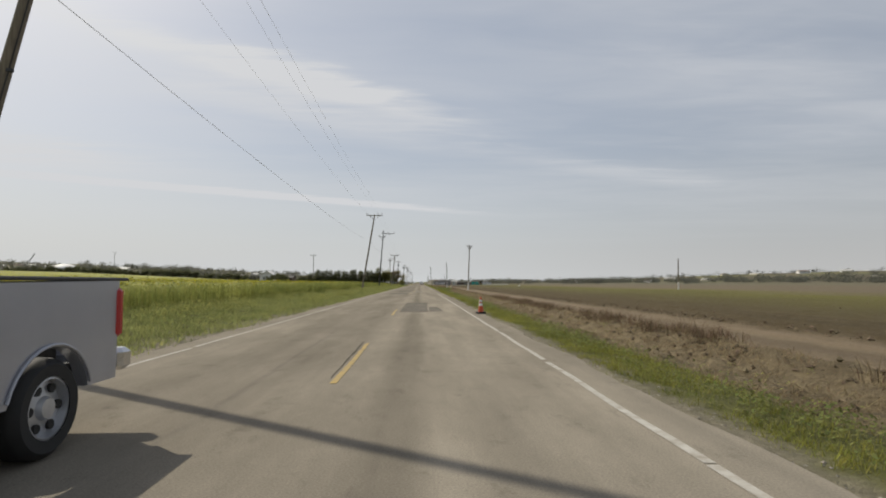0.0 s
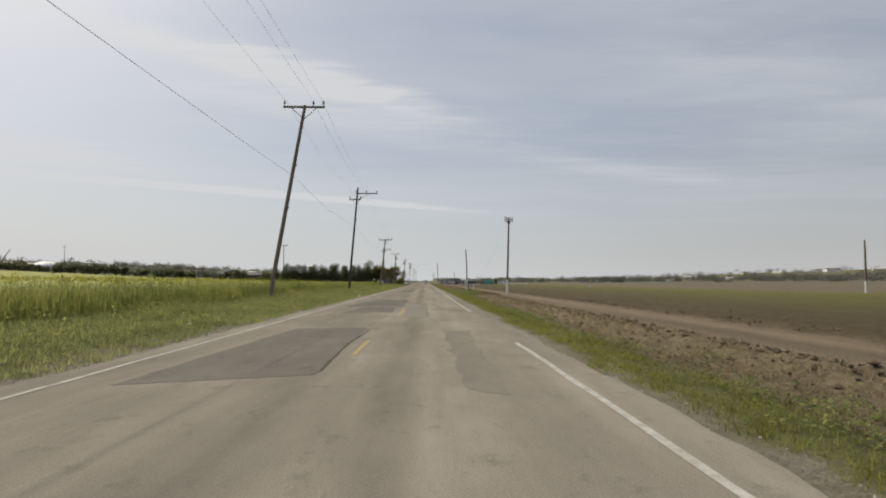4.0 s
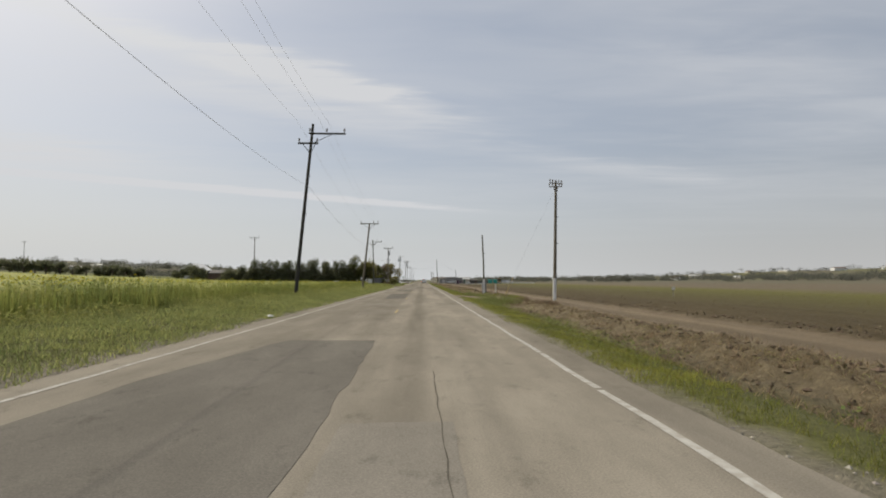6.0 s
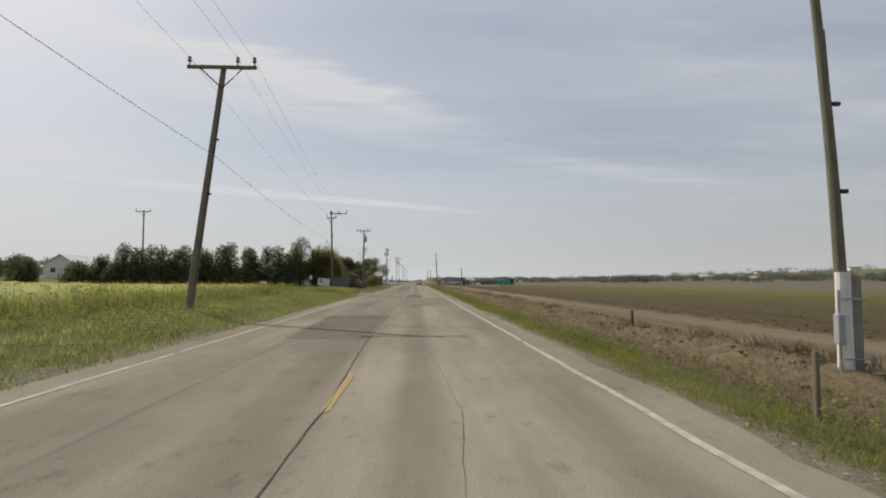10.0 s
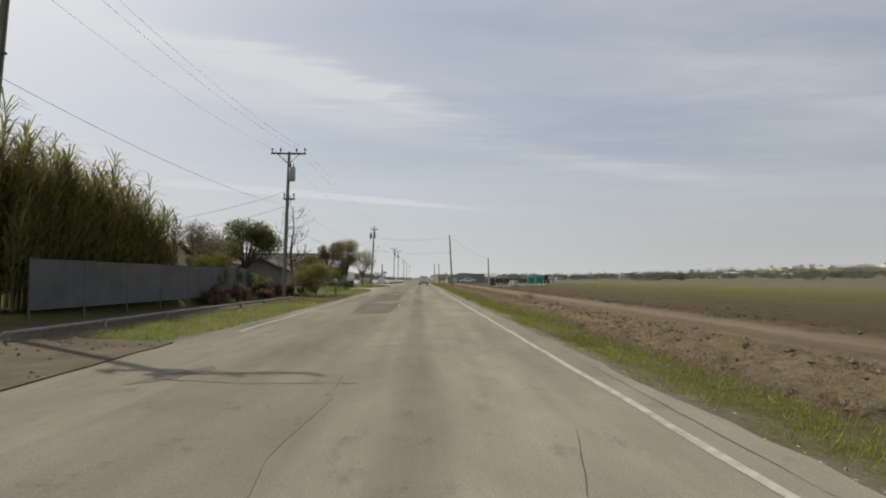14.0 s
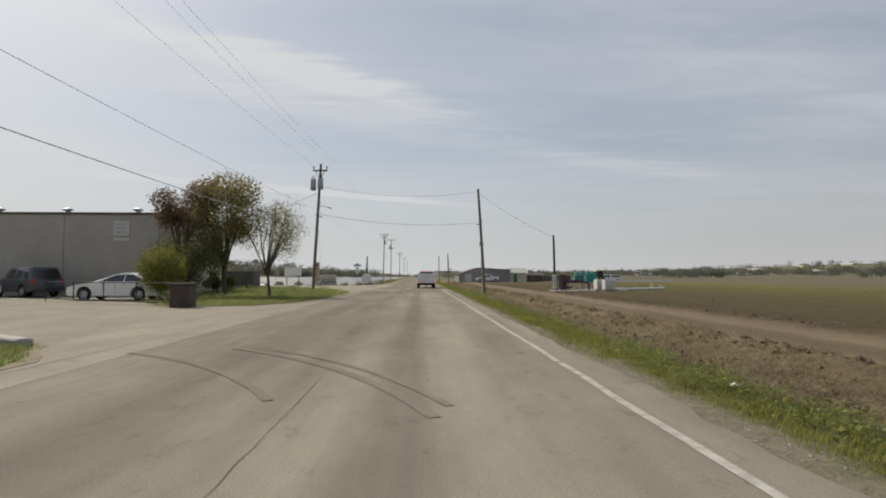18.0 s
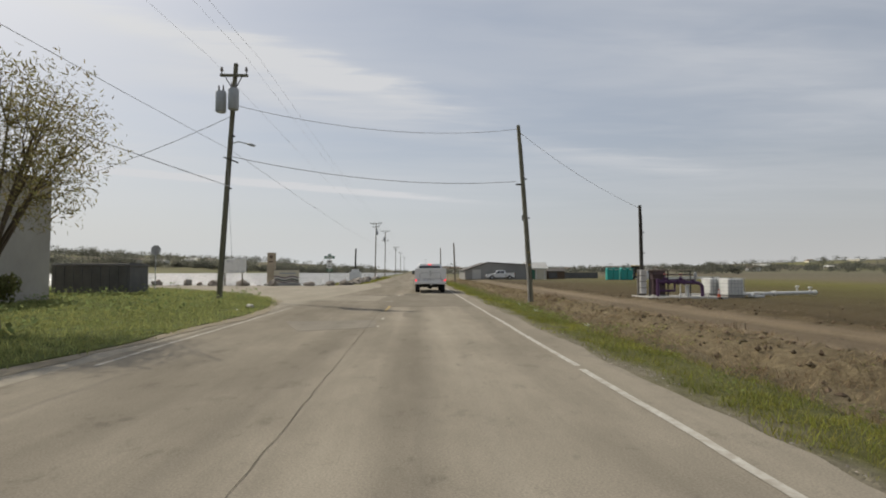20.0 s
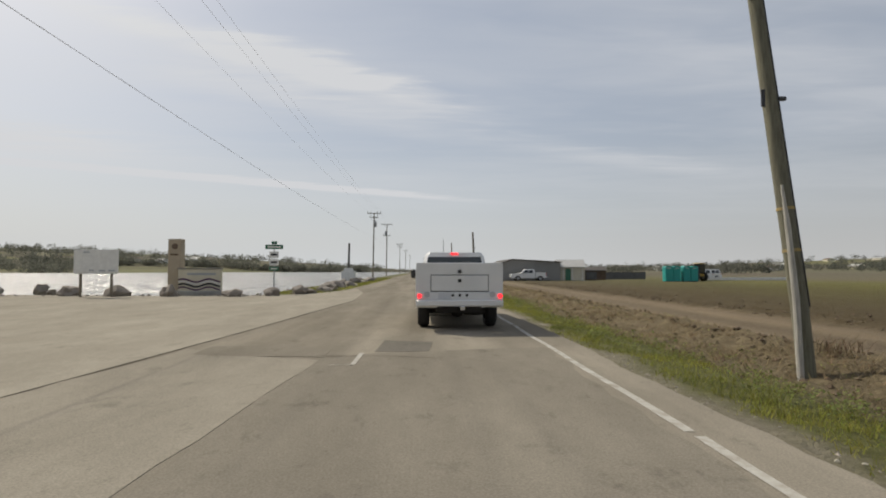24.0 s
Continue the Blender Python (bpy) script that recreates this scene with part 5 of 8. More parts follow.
def tree(name, label, at, trunk_h, r, blobs, n, size, leaf, seed, narrow=0.38, group="", bark="bark", lean=(0, 0)):
    """A tapered trunk with limbs into each part of the crown."""
    ob = thing(name, label, "tree" if trunk_h > 0.5 else "shrub", group, at=at)
    rd = random.Random(seed)
    g = G()
    topp = Vector((lean[0], lean[1], trunk_h))
    g.tube([(0, 0, -0.3), (lean[0] * 0.2, lean[1] * 0.2, trunk_h * 0.3), topp * 0.75 + Vector((rd.uniform(-0.1, 0.1), 0, 0)), topp], [r * 1.35, r, r * 0.8, r * 0.6], 9)
    for b in blobs:
        e = Vector(b[:3]) + Vector((0, 0, b[3] * 0.3))
        mid = topp.lerp(e, 0.5) + Vector((rd.uniform(-0.2, 0.2), rd.uniform(-0.2, 0.2), rd.uniform(-0.1, 0.3))) * b[3] * 0.5
        g.tube([topp * rd.uniform(0.7, 1.0), mid, e], [r * 0.5, r * 0.3, r * 0.1], 6)
        for k in range(3):
            q = e + Vector((rd.uniform(-1, 1), rd.uniform(-1, 1), rd.uniform(-0.4, 0.9))) * b[3] * 0.7
            g.tube([mid.lerp(e, 0.5), mid.lerp(q, 0.6), q], [r * 0.22, r * 0.14, r * 0.04], 5)
    part("trunk", g, M[bark], ob, smooth=True)
    if name != "evergreen_tree":
        n, size = int(n * 1.7), size * 0.62
    v, f = crown(blobs, n, size, seed, narrow)
    cr = new("crown", bulk("", v, f, LEAF[leaf], "", ""))
    cr.parent = ob
    return ob


def blobby(rx, rz, z0, k, seed, ry=None):
    """Blobs filling a lumpy ellipsoid that stands on height z0."""
    rd = random.Random(seed)
    out = []
    for i in range(k):
        a, e = rd.uniform(0, math.tau), rd.uniform(-0.8, 1.0)
        c = math.sqrt(max(0, 1 - e * e)) * rd.uniform(0.45, 0.75)
        out.append((math.cos(a) * c * rx, math.sin(a) * c * (ry or rx), z0 + rz + e * rz * 0.62, rd.uniform(0.34, 0.5) * min(rx, rz * 1.2), rd.uniform(0.8, 1.1)))
    return out


# windbreak of dark evergreens across the end of the mustard field
rd = random.Random(5)
for k, x in enumerate(np.linspace(-52, -16.5, 24)):
    h = rd.uniform(4.3, 5.6) + (0.5 if -30 < x < -24 else 0) - (1.8 if x < -39 else 0)
    if -49.5 < x < -45.5:
        continue
    tree("evergreen_tree", "dark green evergreen in the windbreak beyond the crop" if h < 5 else "tall dark evergreen in the windbreak beyond the crop",
         (x + rd.uniform(-0.5, 0.5), 173.4 + rd.uniform(-0.8, 0.8), float(np.interp(x, LX, LZ)) - 0.1), h * 0.55, 0.16,
         [(rd.uniform(-0.35, 0.35), rd.uniform(-0.35, 0.35), h * q, (1.95 - 1.2 * q) * rd.uniform(0.8, 1.1), 1.0) for q in (0.14, 0.3, 0.46, 0.62, 0.78, 0.9)], 3600, 0.21, "dark", 100 + k, group="windbreak trees")
for k, (x, y, h) in enumerate([(x, 177 + (-50 - x) * 0.06 + rd.uniform(-1, 1), rd.uniform(2.2, 3.5)) for x in [-54 - 3.1 * q for q in range(40)] if not -65 < x < -57.5]):
    tree("evergreen_tree", "dark green evergreen in the windbreak beyond the crop", (x, y, float(ground_z(x, y)) - 0.1), h * 0.5, 0.18, blobby(2.1, h * 0.48, 0.2, 8, k), 1400, 0.31, "dark", 240 + k, group="windbreak trees")

# tall feathery reeds behind the fence
T_reed = []
for s in range(7):
    r = np.random.default_rng(s + 500)
    v, f = [], []
    H = r.uniform(3.3, 4.6)
    for k in range(46):
        z = H * (0.1 + 0.9 * r.random() ** 0.8)
        a = r.uniform(0, math.tau)
        l = r.uniform(0.45, 0.9)
        d = np.array([math.cos(a), math.sin(a)])
        w = np.array([-d[1], d[0]]) * 0.016
        b = 0.10 * (z / H) ** 2 * np.array([1.0, 0.3])
        o = len(v)
        m = (b[0] + d[0] * l * 0.4, b[1] + d[1] * l * 0.4, z + l * 0.5)
        v += [(b[0] - w[0], b[1] - w[1], z), (b[0] + w[0], b[1] + w[1], z), (m[0] - w[0], m[1] - w[1], m[2]), (m[0] + w[0], m[1] + w[1], m[2]), (b[0] + d[0] * l * 0.85, b[1] + d[1] * l * 0.85, z + l * 0.42)]
        f += [(o, o + 1, o + 3), (o, o + 3, o + 2), (o + 2, o + 3, o + 4)]
    o = len(v)
    v += [(-0.015, 0, 0), (0.015, 0, 0), (0.10, 0.03, H)]
    f.append((o, o + 1, o + 2))
    T_reed.append((np.array(v), np.array(f)))
p = spots(1000, -14.1, -11.3, 172.6, 183.6)
p = p[rng.random(len(p)) < 1 - 0.4 * step(p[:, 1], 178, 186)]
v, f = scatter(T_reed, p, 0.85, 1.12, 13, (0.72, 0.98))
v[:, 2] *= (4.9 - 0.12 * (v[:, 1] - 173)) / 3.9
bulk("reed_hedge", v, f, LEAF["reed"], "tall feathery yellow-green reeds behind the fence", "hedge")
tree("tall_shrub", "tall dark green tree at the end of the reeds", (-15.4, 173.2, 0.1), 3.4, 0.14, blobby(1.9, 3.1, 0.0, 16, 9) + [(0.2, 0.1, 6.0, 1.0, 1.1), (-0.7, 0.2, 5.6, 0.8, 1.1)], 8500, 0.19, "oak", 160)
tree("tall_shrub", "leafy green shrub beside the tilted board", (-13.3, 173.6, 0.1), 1.2, 0.08, blobby(1.2, 1.7, 0.0, 9, 19), 3600, 0.17, "dark", 177)
tree("round_tree", "broad green round-headed tree behind the fence", (-13.3, 199.3, -0.05), 2.3, 0.16, blobby(2.9, 1.65, 2.3, 18, 3), 10500, 0.17, "oak", 161)
tree("round_tree", "leafy green tree behind the garden shed", (-14.6, 195.6, -0.05), 1.7, 0.14, blobby(2.4, 1.6, 1.2, 13, 23), 6000, 0.18, "oak", 181)
tree("grey_tree", "thinly leaved grey-brown tree above the fence", (-13.2, 190.0, 0.0), 1.6, 0.12, blobby(1.7, 1.8, 1.2, 12, 24), 3800, 0.13, "grey", 182)
for k, (x, y, w, h) in enumerate(((-11.0, 185.2, 1.0, 0.95), (-10.9, 188.2, 1.1, 1.05), (-10.6, 190.9, 1.2, 1.0), (-10.4, 193.0, 1.1, 0.8), (-11.6, 195.2, 1.3, 1.0), (-12.4, 182.6, 1.2, 1.2), (-13.0, 198.3, 1.3, 0.8))):
    tree("dark_shrub", "dense dark green shrub crowding the screened fence", (x, y, -0.05), 0.4, 0.07, blobby(w, h, 0.0, 9, 40 + k), 3600, 0.14, "dark", 190 + k, group="shrubs along the fence")
for k, (x, y) in enumerate(((-9.6, 183.4), (-9.5, 186.2), (-9.4, 190.2), (-9.3, 196.2), (-10.4, 197.6), (-8.8, 200.2))):
    tree("brown_shrub", "low dry brown shrub before the fence", (x, y, -0.05), 0.2, 0.04, blobby(0.75, 0.5, 0.0, 6, 60 + k), 1500, 0.11, "plum", 200 + k, group="low shrubs by the rail")
tree("green_bush", "bright yellow-green bush rising over the fence", (-10.95, 186.6, 0.0), 1.1, 0.07, blobby(1.05, 0.8, 1.0, 8, 5), 3600, 0.14, "bright", 163)
tree("olive_bush", "feathery yellow-green bush at the road edge", (-7.4, 196.5, -0.05), 0.3, 0.05, blobby(1.75, 1.4, 0.0, 14, 6), 8500, 0.17, "reed", 164, narrow=0.16)
tree("garden_shrub", "olive-green shrub in the front garden", (-15.5, 205, 0), 0.5, 0.08, blobby(1.6, 1.1, 0.1, 8, 7), 3000, 0.16, "oak", 165)
tree("garden_tree", "small leafy tree behind the fence", (-15.3, 181, 0.1), 1.6, 0.12, blobby(2.4, 1.6, 1.4, 10, 8), 4200, 0.2, "oak", 166)
tree("garden_tree", "small leafy tree behind the fence", (-18.5, 186, 0.1), 1.8, 0.12, blobby(2.2, 1.5, 1.7, 10, 18), 3600, 0.2, "bright", 176)
tree("street_tree", "round-crowned green tree beside the warehouse entrance", (-12.3, 219.3, 0.05), 1.5, 0.12, blobby(2.05, 1.2, 1.25, 18, 11), 9000, 0.15, "oak", 167)
for k, (x, y) in enumerate(((-9.3, 213.8), (-8.5, 212.6), (-7.9, 213.8))):
    tree("dark_shrub", "low dense dark shrub on the garden lawn", (x, y, 0.0), 0.3, 0.05, blobby(0.95, 0.6, 0.0, 9, 80 + k), 5200, 0.085, "dark", 210 + k, group="garden shrubs")
tree("plum_tree", "reddish-brown leafy tree by the warehouse corner", (-14.3, 244.4, 0), 2.2, 0.15, blobby(2.1, 2.7, 2.5, 14, 12), 6200, 0.17, "plum", 168)
tree("tall_shrub", "tall olive-green tree by the warehouse corner", (-11.6, 244.0, 0), 2.0, 0.15, blobby(2.2, 3.3, 1.7, 16, 13), 8200, 0.18, "olive", 169)
tree("dark_shrub", "dark green bushy tree by the warehouse wall", (-13.2, 242.6, 0), 1.0, 0.12, blobby(2.2, 2.0, 0.2, 13, 14), 5200, 0.17, "oak", 170)
tree("willow_tree", "small airy willow with feathery foliage", (-9.0, 244.4, 0.05), 1.6, 0.09, blobby(2.5, 1.9, 2.0, 16, 15), 5600, 0.22, "olive", 171, narrow=0.10, lean=(-0.25, 0))
tree("clipped_bush", "round clipped yellow-green bush beside parked cars", (-13.0, 238.9, 0), 0.6, 0.07, [(0, 0, 1.7, 1.15, 0.95), (0.15, 0.1, 1.2, 1.0, 0.9)], 9500, 0.11, "bright", 172)
tree("low_shrub", "low dark shrub beside the corner pole", (-14.5, 251.0, 0.05), 0.3, 0.05, blobby(1.4, 0.8, 0.0, 7, 16), 2400, 0.15, "oak", 173)


def bare_tree(at, height, seed):
    ob = thing("bare_tree", "leafless grey tree with upswept twigs by the utility pole", "tree", at=at)
    rd, limbs = random.Random(seed), (G(), G())
    # one leader, tapering to the tip
    lead = [Vector((0.10 * math.sin(k * 1.1), 0.06 * math.sin(k * 0.8 + 1), height * k / 9 - 0.2)) for k in range(10)]
    limbs[0].tube(lead, [0.13 * (1 - k / 9.6) + 0.006 for k in range(10)], 8)

    def grow(p, d, l, r, depth):
        bend = Vector((rd.uniform(-1, 1), rd.uniform(-1, 1), 0)) * l * 0.12
        q = p + d * l + Vector((0, 0, l * 0.18))
        limbs[1].tube([p, p.lerp(q, 0.5) + bend - Vector((0, 0, l * 0.08)), q], [r, r * 0.8, r * 0.45], 5, cap=False)
        if depth > 3 or r < 0.004:
            return
        for k in range(rd.choice((2, 3, 3))):
            a = rd.uniform(0, math.tau)
            nd = (d * rd.uniform(0.4, 0.9) + Vector((math.cos(a), math.sin(a), 0)) * rd.uniform(0.4, 0.9) + Vector((0, 0, rd.uniform(0.2, 0.7)))).normalized()
            grow(p.lerp(q, rd.uniform(0.35, 1.0)), nd, l * rd.uniform(0.4, 0.62), r * rd.uniform(0.45, 0.6), depth + 1)

    for k in range(30):
        h = 0.26 + 0.7 * (k + rd.random()) / 30
        a = k * 2.4 + rd.uniform(-0.4, 0.4)
        p = lead[int(h * 9)].lerp(lead[min(int(h * 9) + 1, 9)], h * 9 % 1)
        grow(p, Vector((math.cos(a), math.sin(a), rd.uniform(0.1, 0.6))).normalized(), height * (0.20 - 0.11 * abs(h - 0.45)) * rd.uniform(0.6, 1.05), 0.045 * (1.15 - h), 1)
    part("trunk", limbs[0], M["bark"], ob, smooth=True)
    part("branchwork", limbs[1], M["bark"], ob, "bare upswept branchwork", True)


bare_tree((-9.75, 199.2, -0.05), 7.0, 4)
# ---- vehicles ----
M["car_white"] = material("white car paint", (0.72, 0.72, 0.71), 0.35, vary=0.10, scale=1.5, coat=0.4)
M["car_silver"] = material("silver car paint", (0.38, 0.39, 0.43), 0.33, 0.35, vary=0.10, scale=1.5, coat=0.4)
M["car_dark"] = material("dark blue car paint", (0.03, 0.035, 0.05), 0.3, vary=0.1, coat=0.5)
M["glass"] = material("tinted car glass", (0.02, 0.025, 0.027), 0.06, spec=0.8)
M["chrome"] = material("dull chrome", (0.62, 0.62, 0.63), 0.22, 0.95, vary=0.15, scale=7)
M["rim"] = material("painted steel wheel", (0.52, 0.53, 0.55), 0.4, 0.6, vary=0.2, scale=8)
M["red_lamp"] = material("red lamp lens", (0.42, 0.03, 0.03), 0.25, spec=0.6)
M["brake_on"] = material("lit brake lamp", (0.7, 0.02, 0.02), 0.3, emit=(1.0, 0.03, 0.04), strength=1.7)
M["lamp_clear"] = material("clear lamp lens", (0.7, 0.7, 0.68), 0.15)
M["under"] = material("sooty underbody and dark recesses", (0.025, 0.023, 0.021), 0.85, vary=0.3, scale=4)
M["plate"] = material("pale plate", (0.55, 0.56, 0.58), 0.5)


def wheel(parent, x, y, r, w, side, rim="rim", style=6):
    """Tyre with a rounded tread and a spoked rim; side is +1 or -1."""
    t = G()
    t.lathe([(r * 0.62, -w / 2), (r * 0.86, -w / 2 - 0.008), (r * 0.97, -w / 2 + 0.03), (r, -w / 4), (r, w / 4), (r * 0.97, w / 2 - 0.03), (r * 0.86, w / 2 + 0.008), (r * 0.62, w / 2)], (x, y, r), 28, "x", False)
    wh = part("wheel", t, M["black"], parent, smooth=True)
    g = G()
    f = x + side * w * 0.34
    g.lathe([(r * 0.63, f - side * 0.14 - x), (r * 0.63, f + side * 0.03 - x), (r * 0.58, f + side * 0.035 - x), (r * 0.55, f - side * 0.03 - x), (r * 0.24, f - side * 0.01 - x), (r * 0.2, f + side * 0.03 - x), (0.001, f + side * 0.035 - x)], (x, y, r), 24, "x")
    part("rim", g, M[rim], wh, smooth=True)
    # dark discs on the rim paint the shade of its holes
    for k in range(style):
        a = k * math.tau / style
        cy, cz = y + math.cos(a) * r * 0.42, r + math.sin(a) * r * 0.42
        part("rim_hole_shade", G().tube([(f - side * 0.022, cy, cz), (f + side * 0.004, cy, cz)], r * 0.095, 10), M["under"], wh)
    return wh


def arch_outline(y0, y1, z0, top, arches, r):
    """Side outline from rear y0 to front y1 along the bottom with wheel arches, then back along the top points."""
    o = []
    y = y0
    o.append((y0, z0))
    for c in arches:
        base = math.asin(min(1, max(-1, (z0 - 0.36) / r)))
        for k in range(13):
            a = math.pi - base - (math.pi - 2 * base) * k / 12
            o.append((c + r * math.cos(a), 0.36 + r * math.sin(a)))
    o.append((y1, z0))
    return o + top


def slab(g, outline, x0, x1, inset=0.03):
    """An outline in y, z drawn across x with softened side edges."""
    cy = sum(p[0] for p in outline) / len(outline)
    cz = sum(p[1] for p in outline) / len(outline)
    def ring(x, k):
        return [(x, cy + (p[0] - cy) * k, cz + (p[1] - cz) * k) for p in outline]
    s = 1 if x1 > x0 else -1
    return g.loft([ring(x0, 0.985), ring(x0 + s * inset, 1), ring(x1 - s * inset, 1), ring(x1, 0.985)])


def cabin(ob, w, zb, zt, yb, yt, paint, inset=0.13, pillar=None):
    """A glasshouse between the belt (zb, from yb) and roof (zt, from yt), with dark panes set in."""
    def ring(z, y, i, k=0.0):
        a, b = y
        c = 0.08
        x = w - i
        return [(-x, a + c, z), (-x + c, a, z), (x - c, a, z), (x, a + c, z), (x, b - c, z), (x - c, b, z), (-x + c, b, z), (-x, b - c, z)]
    g = G()
    mid = lambda q: tuple(u + (v - u) * q for u, v in zip(yb, yt))
    g.loft([ring(zb, yb, 0.02), ring(zb + (zt - zb) * 0.86, mid(0.86), inset * 0.9), ring(zt, yt, inset + 0.06)])
    cab = part("cab", g, M[paint], ob, smooth=True)
    lo, hi = 0.10, 0.82
    def pt(x, q, t):
        """corner on the shell: q is height fraction, t runs rear to front"""
        yy = mid(q)
        return (x * (w - 0.02 - (inset * 0.9 - 0.02) * q / 0.86 + 0.006), yy[0] + (yy[1] - yy[0]) * t, zb + (zt - zb) * q)
    panes = [(0.14, 0.50), (0.54, 0.88)] if pillar is None else pillar
    for s in (-1, 1):
        for a, b in panes:
            q = [pt(s, lo, a), pt(s, lo, b), pt(s, hi, b), pt(s, hi, a)]
            qi = [(x - s * 0.012, y, z) for x, y, z in q]
            part("side_window", G().loft([qi, q] if s > 0 else [q, qi]), M["glass"], cab)
    for end, sgn, nm in ((0, -1, "rear_window"), (1, 1, "windscreen")):
        def e(xf, q):
            x = (w - 0.10 - (inset) * q) * xf
            yy = mid(q)
            return (x, yy[end] + sgn * 0.008, zb + (zt - zb) * q)
        q = [e(-1, 0.1), e(1, 0.1), e(1, 0.82), e(-1, 0.82)]
        part(nm, G().loft([[(x, y - sgn * 0.014, z) for x, y, z in q], q]), M["glass"], cab)
    return cab


def mirrors(ob, w, y, z, mat="dark_metal"):
    for s in (-1, 1):
        part("wing_mirror", G().box((s * (w + 0.13), y, z), (0.18, 0.08, 0.24), ch=0.03).tube([(s * (w - 0.03), y, z - 0.06), (s * (w + 0.1), y, z - 0.04)], 0.02, 6), M[mat], ob)


def pickup(label, at, rz, paint, group="", w=0.9, service=False, lit=False):
    """A pickup truck facing local +y, its rear axle at y = 0."""
    ob = thing("pickup_truck", label, "truck", group, at=at, rz=rz)
    R, wb = 0.37, 3.3
    front = [(4.32, 0.62), (4.34, 0.92), (4.22, 1.02), (2.9, 1.14), (0.78, 1.16), (0.72, 0.5)]
    g = slab(G(), arch_outline(0.72, 4.28, 0.42, front, (wb,), 0.46), -w, w, 0.05)
    part("body", g, M[paint], ob, smooth=True)
    part("chassis", G().box((0, 1.5, 0.45), (1.0, 5.0, 0.14), ch=0.02).box((0, 0, 0.37), (1.45, 0.14, 0.14), ch=0.03).lathe([(0.001, -0.14), (0.16, -0.1), (0.16, 0.1), (0.001, 0.14)], (0, 0, 0.37), 12, "y").box((0.35, -0.6, 0.42), (0.5, 0.25, 0.2), ch=0.04), M["under"], ob)
    part("fender_liner", G().box((0, 0.0, 0.62), (2 * w - 0.5, 0.95, 0.4), ch=0.05).box((0, wb, 0.62), (2 * w - 0.5, 0.95, 0.4), ch=0.05), M["under"], ob)
    cab = cabin(ob, w - 0.04, 1.12, 1.74, (0.74, 3.0), (0.86, 2.25), paint)
    if not service:
        for s in (-1, 1):
            o = arch_outline(-0.86, 0.7, 0.45, [(0.7, 1.3), (-0.88, 1.32)], (0.0,), 0.46)
            part("bed_side", slab(G(), o, s * w, s * (w - 0.10), 0.035), M[paint], ob, smooth=True)
            part("bed_rail", G().box((s * (w - 0.05), -0.16, 1.325), (0.11, 1.72, 0.03), ch=0.01), M["dark_metal"], ob, "black plastic bed rail")
            arc = [(s * (w + 0.012), 0.475 * math.cos(a), 0.36 + 0.475 * math.sin(a)) for a in [radians(16 + 148 * k / 14) for k in range(15)]]
            part("arch_trim", G().tube(arc, 0.012, 6), M[paint], ob)
            part("door_line", G().box((s * (w + 0.001), 0.73, 0.85), (0.006, 0.018, 0.75)), M["under"], ob)
        tg = part("tailgate", G().box((0, -0.86, 0.9), (2 * w - 0.16, 0.07, 0.78), ch=0.02), M[paint], ob)
        part("tailgate_handle", G().box((0, -0.905, 1.08), (0.24, 0.03, 0.09), ch=0.01), M["dark_metal"], tg)
        part("bed_floor", G().box((0, -0.15, 0.62), (2 * w - 0.22, 1.7, 0.06)), M["dark_metal"], ob)
        part("headboard", G().box((0, 0.69, 0.95), (2 * w - 0.2, 0.05, 0.7)), M[paint], ob)
        bp = part("rear_bumper", G().box((0, -1.0, 0.6), (2 * w + 0.04, 0.2, 0.2), ch=0.04), M["chrome"], ob, "dull chrome rear bumper")
        part("number_plate", G().box((0, -1.09, 0.58), (0.3, 0.02, 0.14)), M["plate"], bp)
        for s in (-1, 1):
            part("tail_lamp", G().box((s * (w - 0.035), -0.87, 1.03), (0.12, 0.10, 0.44), ch=0.03), M["brake_on"] if lit else M["red_lamp"], ob, "red tail lamp")
    else:
        # utility body with side boxes and a plain rear wall
        for s in (-1, 1):
            o = arch_outline(-1.05, 0.68, 0.5, [(0.68, 1.44), (-1.05, 1.44)], (0.0,), 0.45)
            bx = part("side_box", slab(G(), o, s * (w + 0.03), s * (w - 0.42), 0.02), M[paint], ob, "white steel tool box")
            for y0, y1, z0, z1 in ((-0.98, -0.52, 0.6, 1.36), (-0.46, 0.42, 0.9, 1.36), (0.48, 0.64, 0.6, 1.36)):
                d = part("box_door", G().box((s * (w + 0.034), (y0 + y1) / 2, (z0 + z1) / 2), (0.02, y1 - y0, z1 - z0), ch=0.006), M[paint], bx)
            part("latch", G().box((s * (w + 0.05), 0.0, 1.1), (0.02, 0.07, 0.09), ch=0.006), M["chrome"], bx)
        rear = part("rear_wall", G().box((0, -1.05, 1.0), (2 * w + 0.06, 0.05, 0.92), ch=0.012), M[paint], ob, "white steel rear wall")
        gate = part("tailgate", G().box((0, -1.083, 1.02), (1.22, 0.026, 0.33), ch=0.008), M[paint], ob, "white drop-down tailgate")
        part("gate_gap", G().box((0, -1.0755, 1.195), (1.24, 0.012, 0.016)).box((0, -1.0755, 0.845), (1.24, 0.012, 0.016)).box((0.615, -1.0755, 1.02), (0.016, 0.012, 0.35)).box((-0.615, -1.0755, 1.02), (0.016, 0.012, 0.35)), M["under"], gate)
        for z in (1.27, 1.075):
            part("gate_latch", G().box((0, -1.098, z), (0.075, 0.02, 0.07), ch=0.01), M["dark_metal"], gate, "dark recessed latch")
